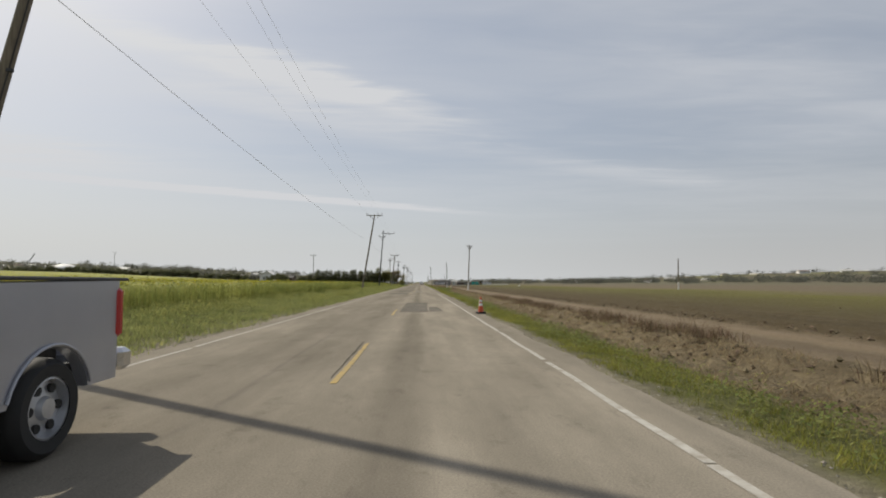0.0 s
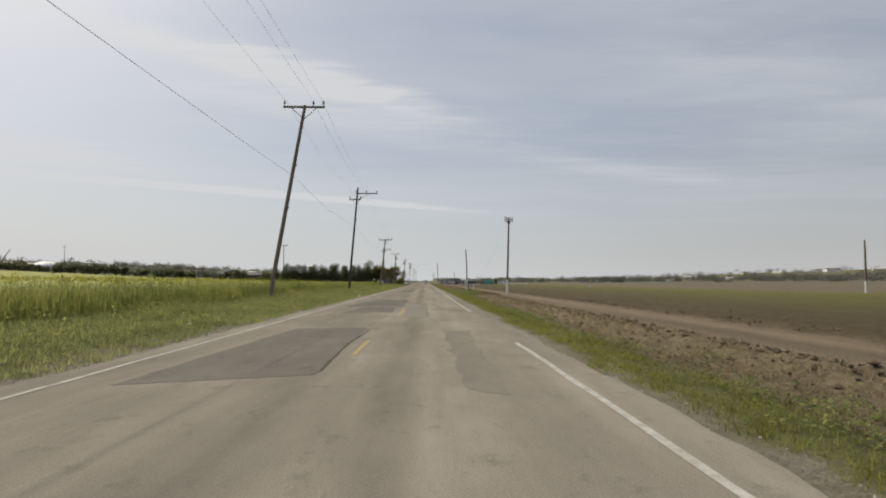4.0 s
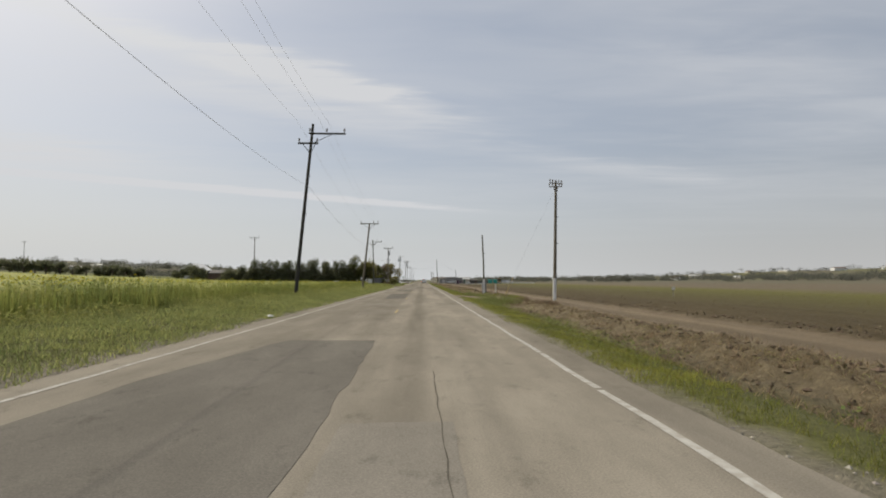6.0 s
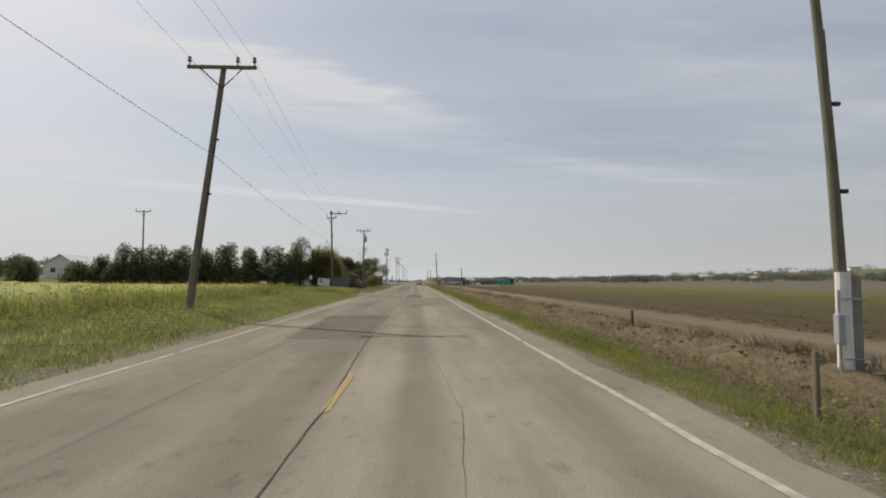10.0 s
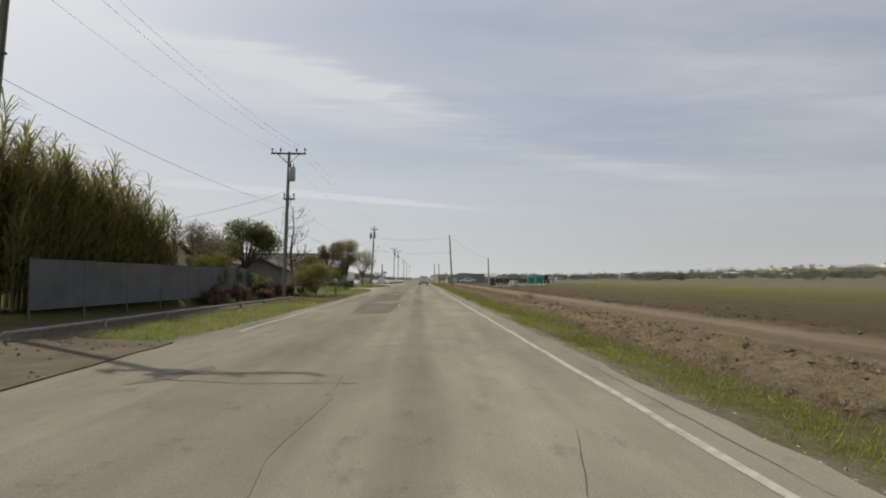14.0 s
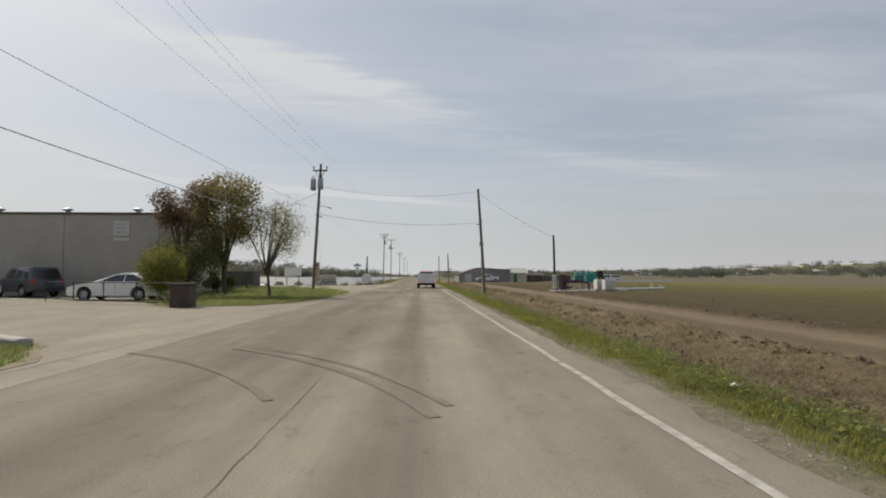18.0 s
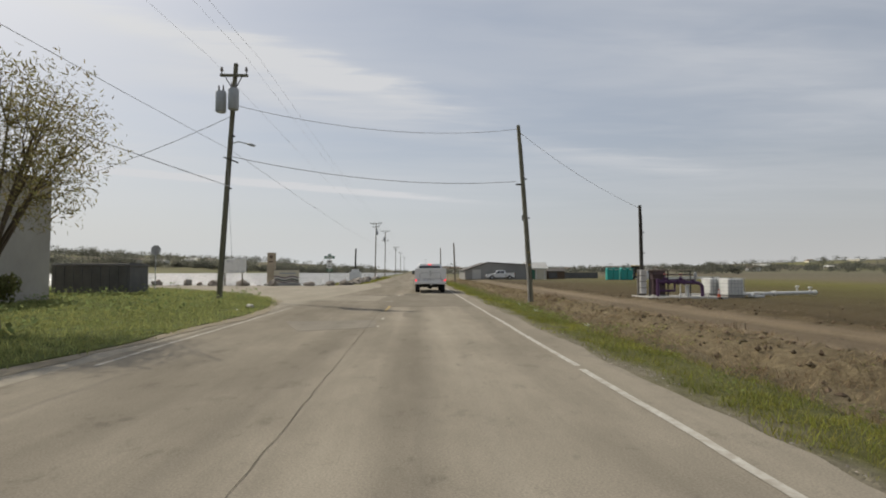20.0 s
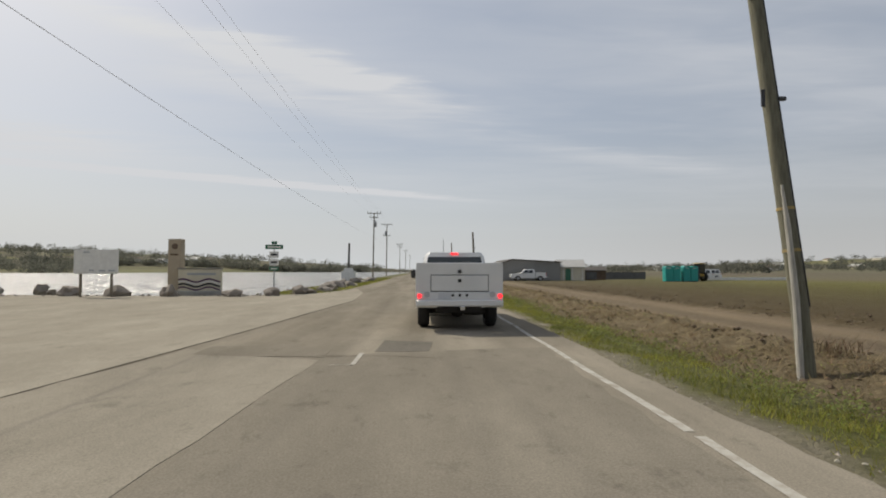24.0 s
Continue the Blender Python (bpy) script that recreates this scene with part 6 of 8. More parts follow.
        bp = part("rear_bumper", G().box((0, -1.14, 0.60), (2 * w + 0.04, 0.18, 0.13), ch=0.02).box((0, -1.09, 0.74), (2 * w + 0.02, 0.06, 0.16), ch=0.01), M[paint], ob, "white step bumper")
        part("number_plate", G().box((-0.32, -1.13, 0.75), (0.28, 0.015, 0.13)), M["plate"], bp)
        part("hitch", G().box((0.05, -1.2, 0.5), (0.1, 0.16, 0.09), ch=0.01), M["chrome"], bp)
        for x in (-0.15, 0.0, 0.15):
            part("marker_lamp", G().tube([(x, -1.125, 0.765), (x, -1.14, 0.765)], 0.03, 12), M["dark_metal"], bp, "small dark round marker lamp")
        for s in (-1, 1):
            l = G()
            l.tube([(s * (w - 0.04), -1.07, 0.75), (s * (w - 0.04), -1.15, 0.75)], 0.052, 18)
            part("brake_lamp", l, M["brake_on"], ob, "lit round red brake lamp", True)
            part("reflector", G().tube([(s * (w - 0.2), -1.07, 0.78), (s * (w - 0.2), -1.13, 0.78)], 0.062, 18), M["rim"], ob, "round grey reversing lamp", True)
        part("high_brake_lamp", G().box((0, 0.845, 1.71), (0.2, 0.07, 0.055), ch=0.02), M["brake_on"], cab, "lit high red brake lamp")
        part("aerial", G().tube([(-0.25, 1.6, 1.72), (-0.25, 1.55, 2.1)], 0.006, 5), M["dark_metal"], cab)
    part("front_bumper", G().box((0, 4.36, 0.56), (2 * w, 0.16, 0.24), ch=0.05), M["chrome"], ob)
    part("grille", G().box((0, 4.32, 0.84), (1.0, 0.06, 0.2), ch=0.02), M["dark_metal"], ob)
    for s in (-1, 1):
        part("headlamp", G().box((s * (w - 0.2), 4.30, 0.86), (0.34, 0.08, 0.17), ch=0.03), M["lamp_clear"], ob)
        wheel(ob, s * (w - 0.13), 0, R, 0.25, s)
        wheel(ob, s * (w - 0.13), wb, R, 0.25, s)
    mirrors(ob, w, 2.55, 1.2)
    return ob


def sedan(label, at, rz, paint, group="parked cars"):
    ob = thing("sedan_car", label, "car", group, at=at, rz=rz)
    w, R, wb = 0.88, 0.32, 2.7
    top = [(3.5, 0.42), (3.58, 0.6), (3.5, 0.71), (3.2, 0.80), (2.8, 0.86), (2.35, 0.92), (1.0, 0.95), (-0.5, 0.97), (-0.85, 0.97), (-1.02, 0.9), (-1.06, 0.7), (-1.02, 0.4)]
    part("body", slab(G(), arch_outline(-0.98, 3.5, 0.24, top, (0.0, wb), 0.38), -w, w, 0.11), M[paint], ob, smooth=True)
    # arched greenhouse: height fraction, rear and front ends
    shape = [(0.0, -0.78, 2.45), (0.3, -0.42, 2.0), (0.58, -0.08, 1.62), (0.8, 0.2, 1.3), (0.93, 0.42, 1.08), (1.0, 0.62, 0.92)]
    half = lambda q: w - 0.07 - 0.22 * q ** 1.3
    lift = lambda q: 0.93 + 0.5 * q
    g = G().loft([[(-half(q), a + 0.14, lift(q)), (-half(q) + 0.14, a, lift(q)), (half(q) - 0.14, a, lift(q)), (half(q), a + 0.14, lift(q)),
                   (half(q), b - 0.14, lift(q)), (half(q) - 0.14, b, lift(q)), (-half(q) + 0.14, b, lift(q)), (-half(q), b - 0.14, lift(q))] for q, a, b in shape])
    cab = part("cab", g, M[paint], ob, smooth=True)
    glazed = [(q, np.interp(q, [k[0] for k in shape], [k[1] for k in shape]), np.interp(q, [k[0] for k in shape], [k[2] for k in shape])) for q in (0.1, 0.35, 0.6, 0.8)]
    strip_f = [(2 * i, 2 * i + 1, 2 * i + 3, 2 * i + 2) for i in range(len(glazed) - 1)]
    for sd in (-1, 1):
        for t0, t1 in ((0.14, 0.47), (0.50, 0.90)):
            part("side_window", G().add([(sd * (half(q) + 0.007), a + (b - a) * u, lift(q)) for q, a, b in glazed for u in (t0, t1)], strip_f), M["glass"], cab)
    for nm, e, sg in (("rear_window", 1, -1), ("windscreen", 2, 1)):
        part(nm, G().add([(u * (half(k[0]) - 0.17), k[e] + sg * 0.01, lift(k[0])) for k in glazed for u in (-1, 1)], strip_f), M["glass"], cab)
    part("floor_pan", G().box((0, 1.25, 0.32), (1.35, 4.2, 0.2), ch=0.04), M["under"], ob)
    for s in (-1, 1):
        part("headlamp", G().box((s * 0.64, 3.5, 0.64), (0.36, 0.14, 0.13), ch=0.03), M["lamp_clear"], ob)
        part("tail_lamp", G().box((s * 0.66, -1.0, 0.78), (0.36, 0.1, 0.15), ch=0.03), M["red_lamp"], ob)
        part("door_handle", G().box((s * (w + 0.004), 0.75, 0.8), (0.02, 0.15, 0.03), ch=0.006), M["chrome"], ob)
        part("door_line", G().box((s * (w + 0.001), 1.15, 0.6), (0.006, 0.012, 0.55)), M["under"], ob)
        wheel(ob, s * (w - 0.11), 0, R, 0.2, s, style=5)
        wheel(ob, s * (w - 0.11), wb, R, 0.2, s, style=5)
    mirrors(ob, w - 0.04, 1.75, 0.95, paint)
    part("rear_bumper", G().box((0, -1.03, 0.42), (1.66, 0.14, 0.3), ch=0.06), M[paint], ob)
    part("front_bumper", G().box((0, 3.56, 0.4), (1.64, 0.14, 0.26), ch=0.06), M[paint], ob)
    return ob


def suv(label, at, rz, paint):
    ob = thing("suv_car", label, "car", "parked cars", at=at, rz=rz)
    w, R, wb = 0.92, 0.37, 2.8
    top = [(3.6, 0.5), (3.62, 0.9), (2.5, 1.05), (-0.85, 1.08), (-0.95, 0.8), (-0.92, 0.45)]
    part("body", slab(G(), arch_outline(-0.9, 3.55, 0.36, top, (0.0, wb), 0.44), -w, w, 0.07), M[paint], ob, smooth=True)
    cabin(ob, w - 0.05, 1.04, 1.75, (-0.85, 2.45), (-0.6, 1.7), paint, 0.16, [(0.08, 0.3), (0.33, 0.58), (0.61, 0.85)])
    part("floor_pan", G().box((0, 1.3, 0.42), (1.4, 4.2, 0.2), ch=0.04), M["under"], ob)
    for s in (-1, 1):
        part("headlamp", G().box((s * 0.68, 3.55, 0.8), (0.32, 0.12, 0.16), ch=0.03), M["lamp_clear"], ob)
        part("tail_lamp", G().box((s * 0.8, -0.9, 0.95), (0.18, 0.1, 0.3), ch=0.03), M["red_lamp"], ob)
        wheel(ob, s * (w - 0.12), 0, R, 0.23, s)
        wheel(ob, s * (w - 0.12), wb, R, 0.23, s)
    return ob


def box_truck(label, at, rz):
    ob = thing("box_truck", label, "truck", "parked cars", at=at, rz=rz)
    w, R, wb = 1.0, 0.4, 2.95
    top = [(4.15, 0.5), (4.2, 1.05), (3.35, 1.2), (2.15, 1.22), (2.1, 0.5)]
    part("body", slab(G(), arch_outline(2.1, 4.1, 0.45, top, (wb,), 0.48), -w + 0.05, w - 0.05, 0.06), M["car_white"], ob, smooth=True)
    cabin(ob, w - 0.1, 1.2, 1.95, (2.1, 3.4), (2.15, 2.9), "car_white", 0.12, [(0.25, 0.8)])
    bx = part("cargo_box", G().box((0, 0.3, 1.75), (2.15, 3.5, 2.15), ch=0.04), M["white_paint"], ob, "plain white cargo box")
    part("roof_rim", G().box((0, 0.3, 2.84), (2.18, 3.53, 0.05), ch=0.01), M["steel"], bx)
    part("rub_rail", G().box((0, 0.3, 0.68), (2.18, 3.53, 0.06), ch=0.01), M["steel"], bx)
    part("chassis", G().box((0, 1.2, 0.52), (0.9, 5.2, 0.18)), M["under"], ob)
    for s in (-1, 1):
        wheel(ob, s * 0.88, 0, R, 0.28, s)
        wheel(ob, s * 0.86, wb, R, 0.25, s)
        part("headlamp", G().box((s * 0.7, 4.17, 0.85), (0.3, 0.08, 0.16), ch=0.03), M["lamp_clear"], ob)
    mirrors(ob, w, 3.35, 1.45)
    return ob


pickup("white service truck with utility body and lit brake lamps", (0.80, 265.95, 0.004), 0, "car_white", w=0.9, service=True)
pickup("silver pickup truck passing in the oncoming lane", (-3.54, -29.36, 0.004), 180, "car_silver", w=0.9)
pickup("white pickup truck parked before the grey shed", (17.2, 333.5, -0.3), 90, "car_white", "parked cars", w=0.88)
sedan("white sedan parked by the clipped bush", (-14.3, 240.2, 0.0), 91, "car_white")
sedan("white sedan parked before the warehouse", (-24.4, 241.6, 0.0), 97, "car_white")
suv("dark blue off-road car parked by the warehouse", (-22.2, 243.8, 0.0), 60, "car_dark")
box_truck("white box truck parked beside the warehouse", (-31.8, 243.8, 0.0), 100)
ob = suv("white off-road car with a loaded roof rack beside the truck", (-31.2, 239.4, 0.0), 92, "car_white")
part("roof_rack", G().box((0, 0.5, 1.86), (1.5, 2.4, 0.05), ch=0.01).box((-0.3, 0.3, 2.02), (0.7, 1.9, 0.26), ch=0.05).box((0.42, 0.6, 1.97), (0.5, 1.6, 0.18), ch=0.04), M["dark_metal"], ob, "dark loaded roof rack")
for x, y, r in ((44.5, 338, 80), (48.0, 342, 100)):
    suv("pale off-road car parked beyond the field", (x, y, -0.3), r, "car_white")

# ---- buildings ----
M["stucco"] = material("grey-beige stucco", (0.38, 0.355, 0.315), 0.9, vary=0.16, scale=0.7, bump=0.25, bump_scale=30)
M["shed_wall"] = material("grey corrugated metal", (0.27, 0.265, 0.25), 0.6, vary=0.12, scale=0.8)
M["roof_dark"] = material("dark roofing", (0.10, 0.09, 0.08), 0.85, vary=0.3, scale=2, bump=0.3)
M["roof_brown"] = material("brown shingles", (0.15, 0.105, 0.075), 0.9, vary=0.35, scale=3, bump=0.5, bump_scale=14)
M["roof_pale"] = material("pale metal roof", (0.5, 0.49, 0.46), 0.6, vary=0.12, scale=1)
M["teal"] = material("teal plastic", (0.02, 0.30, 0.27), 0.5, vary=0.12, scale=2)
M["fence_dark"] = material("dark privacy screen", (0.125, 0.122, 0.118), 0.85, vary=0.3, scale=1.2, bump=0.3, bump_scale=60)
M["door_green"] = material("green painted door", (0.05, 0.16, 0.10), 0.6)
M["concrete"] = material("weathered concrete", (0.40, 0.385, 0.35), 0.9, vary=0.25, scale=2, bump=0.3)


def window(parent, c, w, h, axis="y", s=-1):
    """A framed window set proud of a wall that faces along an axis."""
    def bx(dx, dz, sx, sz, d, t):
        return ((c[0] + dx, c[1] + s * d, c[2] + dz), (sx, t, sz)) if axis == "y" else ((c[0] + s * d, c[1] + dx, c[2] + dz), (t, sx, sz))
    g = G()
    for dx, dz, sx, sz in ((0, h / 2, w + 0.12, 0.07), (0, -h / 2, w + 0.12, 0.09), (-w / 2, 0, 0.07, h - 0.07), (w / 2, 0, 0.07, h - 0.07), (0, 0, 0.04, h - 0.07)):
        g.box(*bx(dx, dz, sx, sz, 0.03, 0.08))
    fr = part("window", g, M["white_paint"], parent, "white framed window")
    part("pane", G().box(*bx(0, 0, w - 0.06, h - 0.06, 0.02, 0.02)), M["glass"], fr)


def warehouse():
    ob = thing("warehouse", "large flat-roofed grey-beige stucco warehouse", "building", at=(-16.4, 246.5, 0))
    part("wall", G().box((-9.3, 5.5, 2.6), (18.6, 11, 5.2)), M["stucco"], ob)
    part("wing", G().box((-14.0, 14.5, 1.9), (10.0, 7, 3.8)), M["stucco"], ob, "lower grey-beige wing")
    part("parapet", G().box((-9.3, 5.5, 5.26), (18.75, 11.15, 0.14), ch=0.02), M["roof_dark"], ob)
    part("wing_parapet", G().box((-14.0, 14.5, 3.86), (10.15, 7.15, 0.13), ch=0.02), M["roof_dark"], ob)
    for x in (-2.4, -7.0, -11.4, -16.0):
        v = part("roof_vent", G().lathe([(0.16, 5.2), (0.16, 5.5), (0.3, 5.52), (0.3, 5.62), (0.05, 5.72)], (x, 1.6, 0.1), 12), M["steel"], ob, "turned-up metal roof vent")
    pl = part("wall_plaque", G().box((-2.6, -0.03, 4.3), (1.0, 0.06, 0.95), ch=0.01).box((-2.6, -0.03, 3.6), (0.95, 0.05, 0.22), ch=0.01), M["roof_pale"], ob, "pale plaque with grey bars on the wall")
    for z, w_ in ((4.55, 0.7), (4.3, 0.55), (4.05, 0.7)):
        part("lettering_bar", G().box((-2.6, -0.064, z), (w_, 0.01, 0.1)), M["trafo"], pl)
    part("fascia_panel", G().box((-13.6, -0.03, 3.85), (2.6, 0.06, 0.9), ch=0.01), M["roof_pale"], ob, "pale panel above the roller door")
    # dark panel on the solid wall stands in for the doorway's shade
    d = part("doorway_panel", G().box((-13.6, -0.02, 1.5), (2.5, 0.08, 3.0)), M["dark_metal"], ob, "open roller doorway, its unlit inside a dark panel")
    part("door_frame", G().box((-14.93, -0.05, 1.55), (0.12, 0.12, 3.1)).box((-12.27, -0.05, 1.55), (0.12, 0.12, 3.1)).box((-13.6, -0.05, 3.12), (2.8, 0.12, 0.14)), M["steel"], d)
    part("downpipe", G().tube([(-0.3, -0.07, 5.1), (-0.3, -0.07, 0.1)], 0.05, 8), M["steel"], ob)
    for x in (-6.2, -12.4):
        part("wall_joint", G().box((x, -0.004, 2.6), (0.03, 0.012, 5.1)), M["roof_dark"], ob)
    part("satellite_dish", G().lathe([(0.0, 0.0), (0.16, 0.03), (0.26, 0.1)], (-17.4, 1.0, 5.65), 14, "y").tube([(-17.4, 1.0, 5.2), (-17.4, 1.0, 5.65)], 0.03, 6), M["trafo"], ob, "grey dish on the roof")


warehouse()


def house(name, label, at, rz, w, l, h, rise, wall, roof, windows=True, cat="house", group=""):
    """A gabled house: length l along local y."""
    ob = thing(name, label, cat, group, at=at, rz=rz)
    part("wall", G().prism([(-w / 2, 0), (w / 2, 0), (w / 2, h), (0, h + rise * 0.97), (-w / 2, h)], -l / 2, l / 2, "y"), M[wall], ob)
    for s in (-1, 1):
        e = 0.3
        k = rise / (w / 2)
        a, b = (s * (w / 2 + e), h - e * k), (0, h + rise)
        part("roof", G().prism([a, b, (0, h + rise + 0.1), (a[0], a[1] + 0.1)] if s > 0 else [b, a, (a[0], a[1] + 0.1), (0, h + rise + 0.1)], -l / 2 - e, l / 2 + e, "y"), M[roof], ob)
    if windows:
        window(ob, (-w * 0.2, -l / 2, h * 0.6), 0.9, 0.9, "y", -1)
        window(ob, (w / 2, -l * 0.2, h * 0.6), 1.0, 0.9, "x", 1)
        window(ob, (w / 2, l * 0.25, h * 0.6), 1.0, 0.9, "x", 1)
        part("door", G().box((w * 0.22, -l / 2 - 0.02, 1.0), (0.85, 0.06, 2.0), ch=0.01), M["door_green"], ob)
    return ob


house("shed", "small cream shed with shallow brown roof behind the fence", (-14.3, 186.6, 0), 90, 2.6, 2.6, 2.75, 0.45, "cream_paint", "roof_brown", False, "shed")
house("shed", "grey-brown garden shed under the broad tree", (-12.3, 201.2, 0), 0, 3.4, 3.6, 2.0, 0.75, "grey_wood", "roof_brown", False, "shed")
house("house", "low cream house with brown shingle roof", (-18.6, 201.5, 0), 0, 7.0, 8.5, 2.5, 1.2, "cream_paint", "roof_brown")
house("house", "low white house with pale roof behind the windbreak", (-65.5, 208, 1.7), 0, 6, 8, 2.6, 1.9, "white_paint", "white_paint")
house("barn", "long dark barn with grey roof behind the windbreak", (-60, 211, 1.2), 90, 7, 9, 2.2, 0.9, "roof_brown", "roof_dark", False, "barn")


def metal_shed():
    ob = thing("metal_shed", "long grey metal shed with sloping roof", "building", at=(13.4, 336, -0.3))
    part("wall", G().prism([(-4.2, 0), (7.6, 0), (7.6, 2.8), (0.2, 3.2), (-4.2, 1.7)], 0, 14, "y"), M["shed_wall"], ob)
    part("roof", G().prism([(-4.45, 1.62), (0.2, 3.22), (7.85, 2.8), (7.85, 2.92), (0.2, 3.34), (-4.45, 1.76)], -0.25, 14.2, "y"), M["roof_dark"], ob)
    ribs = G()
    for k in range(38):
        ribs.box((0.1 + k * 0.2, -0.012, 1.4), (0.05, 0.03, 2.7))
    part("cladding_ribs", ribs, M["shed_wall"], ob)
    part("side_door", G().box((-2.0, -0.03, 0.95), (1.6, 0.06, 1.85), ch=0.01), M["roof_pale"], ob, "pale sliding door")


metal_shed()
ob = house("kiosk", "small cream building with overhanging roof and green door", (23.2, 339, -0.3), 90, 3.5, 3.9, 2.2, 1.0, "cream_paint", "roof_pale", False, "building")
part("door", G().box((-1.78, 0.7, 0.95), (0.06, 0.8, 1.8), ch=0.01), M["door_green"], ob)
for x in (-1.5, 0.1, 1.5):
    part("porch_post", G().box((-2.0, x, 1.0), (0.1, 0.1, 2.0)), M["white_paint"], ob)
house("hut", "low brown hut beside the cream building", (27.6, 343, -0.3), 90, 3.0, 4.5, 1.6, 0.5, "roof_brown", "roof_dark", False, "hut")


def screen_fence(pts, h, mat, label, post=2.4, name="fence"):
    """A fence of screen panels between posts through points."""
    ob = thing(name, label, "fence", at=(*pts[0], float(ground_z(*pts[0]))))
    o = Vector((pts[0][0], pts[0][1], 0))
    for a, b in zip(pts, pts[1:]):
        a, b = Vector((*a, 0)) - o, Vector((*b, 0)) - o
        n = max(1, round((b - a).length / post))
        ang = math.atan2((b - a).y, (b - a).x)
        for k in range(n):
            c = a.lerp(b, (k + 0.5) / n)
            part("panel", G().box((c.x, c.y, h / 2 + 0.06), ((b - a).length / n - 0.06, 0.03, h - 0.08), rz=ang), M[mat], ob)
            p = a.lerp(b, k / n)
            part("post", G().tube([(p.x, p.y, -0.3), (p.x, p.y, h + 0.05)], 0.035, 8), M[mat], ob)
    return ob


screen_fence([(-11.0, 173.0), (-10.3, 184.5), (-10.25, 190.5)], 1.55, "fence_dark", "dark screened fence along the reeds")
screen_fence([(26.5, 341), (37.5, 344)], 1.3, "fence_dark", "low dark fence in front of the huts")
ob = thing("pipe_rail", "low pale pipe rail along the dirt verge", "rail", at=(-8.4, 168.5, 0.0))
part("pipe", G().tube([(0, 0, 0.18), (0.35, 8, 0.2), (0.8, 16, 0.2), (0.75, 21.5, 0.18)], 0.05, 8), M["grey_wood"], ob, smooth=True)
for k in range(6):
    part("stub_post", G().box((0.02 + 0.155 * k, 3.15 * k + 0.1, 0.08), (0.1, 0.1, 0.3)), M["grey_wood"], ob)


def toilet(x, y):
    ob = thing("portable_toilet", "teal plastic portable toilet with curved roof", "portable toilet", "portable toilets", at=(x, y, -0.32))
    part("body", G().box((0, 0, 1.02), (1.06, 1.06, 1.95), ch=0.04), M["teal"], ob)
    part("roof", G().prism([(0.58 * math.cos(a), 1.98 + 0.26 * math.sin(a)) for a in [math.pi * k / 10 for k in range(11)]], -0.58, 0.58, "y"), M["teal"], ob)
    part("door", G().box((0, -0.545, 1.0), (0.76, 0.04, 1.75), ch=0.015), M["teal"], ob)
    part("skid", G().box((0, 0, 0.03), (1.1, 1.1, 0.07)), M["dark_metal"], ob)
    part("vent", G().box((0, -0.555, 1.92), (0.5, 0.03, 0.07)), M["white_paint"], ob)


for x in (34.9, 36.0, 37.45, 38.55):
    toilet(x, 330)
M["machine"] = material("faded yellow machine paint", (0.45, 0.30, 0.06), 0.6, vary=0.25, scale=2)
ob = thing("tractor", "faded yellow tractor parked by the toilets", "tractor", at=(40.6, 333, -0.3), rz=20)
part("body", G().box((0, 0.6, 1.0), (0.8, 2.2, 0.6), ch=0.08).box((0, -0.5, 0.9), (1.0, 1.0, 0.4), ch=0.06), M["machine"], ob)
part("cab", G().box((0, -0.6, 1.85), (1.1, 1.1, 1.4), ch=0.08), M["glass"], ob)
part("roof", G().box((0, -0.6, 2.6), (1.25, 1.25, 0.12), ch=0.04), M["machine"], ob)
for s in (-1, 1):
    wheel(ob, s * 0.75, -0.6, 0.7, 0.4, s)
    wheel(ob, s * 0.65, 1.3, 0.4, 0.25, s)
screen_fence([(39, 336), (60, 338)], 0.5, "white_paint", "low white barrier beyond the field", 3.0, "barrier")
# ---- pump station by the field ----
M["purple"] = material("purple pipe paint", (0.085, 0.035, 0.095), 0.6, vary=0.2, scale=4)
M["ibc"] = material("white plastic tank", (0.66, 0.66, 0.63), 0.5, vary=0.1, scale=3)
M["pipe_white"] = material("white plastic pipe", (0.66, 0.65, 0.62), 0.5, vary=0.15, scale=3)
M["orange"] = material("faded orange plastic", (0.62, 0.10, 0.03), 0.6, second=(0.42, 0.085, 0.035), scale=7)
M["rubber"] = material("black recycled rubber", (0.03, 0.028, 0.027), 0.9, vary=0.3, scale=6)
M["rack"] = material("rusty brown steel", (0.12, 0.082, 0.075), 0.7, second=(0.075, 0.045, 0.05), scale=6)
M["tan"] = material("tan stucco", (0.42, 0.35, 0.26), 0.9, vary=0.15, scale=2, bump=0.3)
GZ = -0.3
ob = thing("pump_station", "purple irrigation pipework with valves on a concrete pad", "pump station", at=(15.4, 263.6, GZ))
part("pad", G().box((0, 0.3, 0.05), (4.6, 2.6, 0.16), ch=0.03), M["concrete"], ob)
part("riser", G().tube([(-1.35, 0, 0.1), (-1.35, 0, 1.15)], 0.10, 12), M["purple"], ob, smooth=True)
main = part("main_pipe", G().tube([(-1.35, 0, 0.98), (-0.4, 0, 0.98), (0.9, 0, 0.92), (1.15, 0, 0.88), (1.3, 0, 0.72), (1.32, 0, 0.1)], 0.105, 12), M["purple"], ob, smooth=True)
for x in (-1.05, -0.7, -0.15, 0.2, 0.75):
    part("flange", G().tube([(x - 0.03, 0, 0.96), (x + 0.03, 0, 0.96)], 0.17, 14), M["purple"], main)
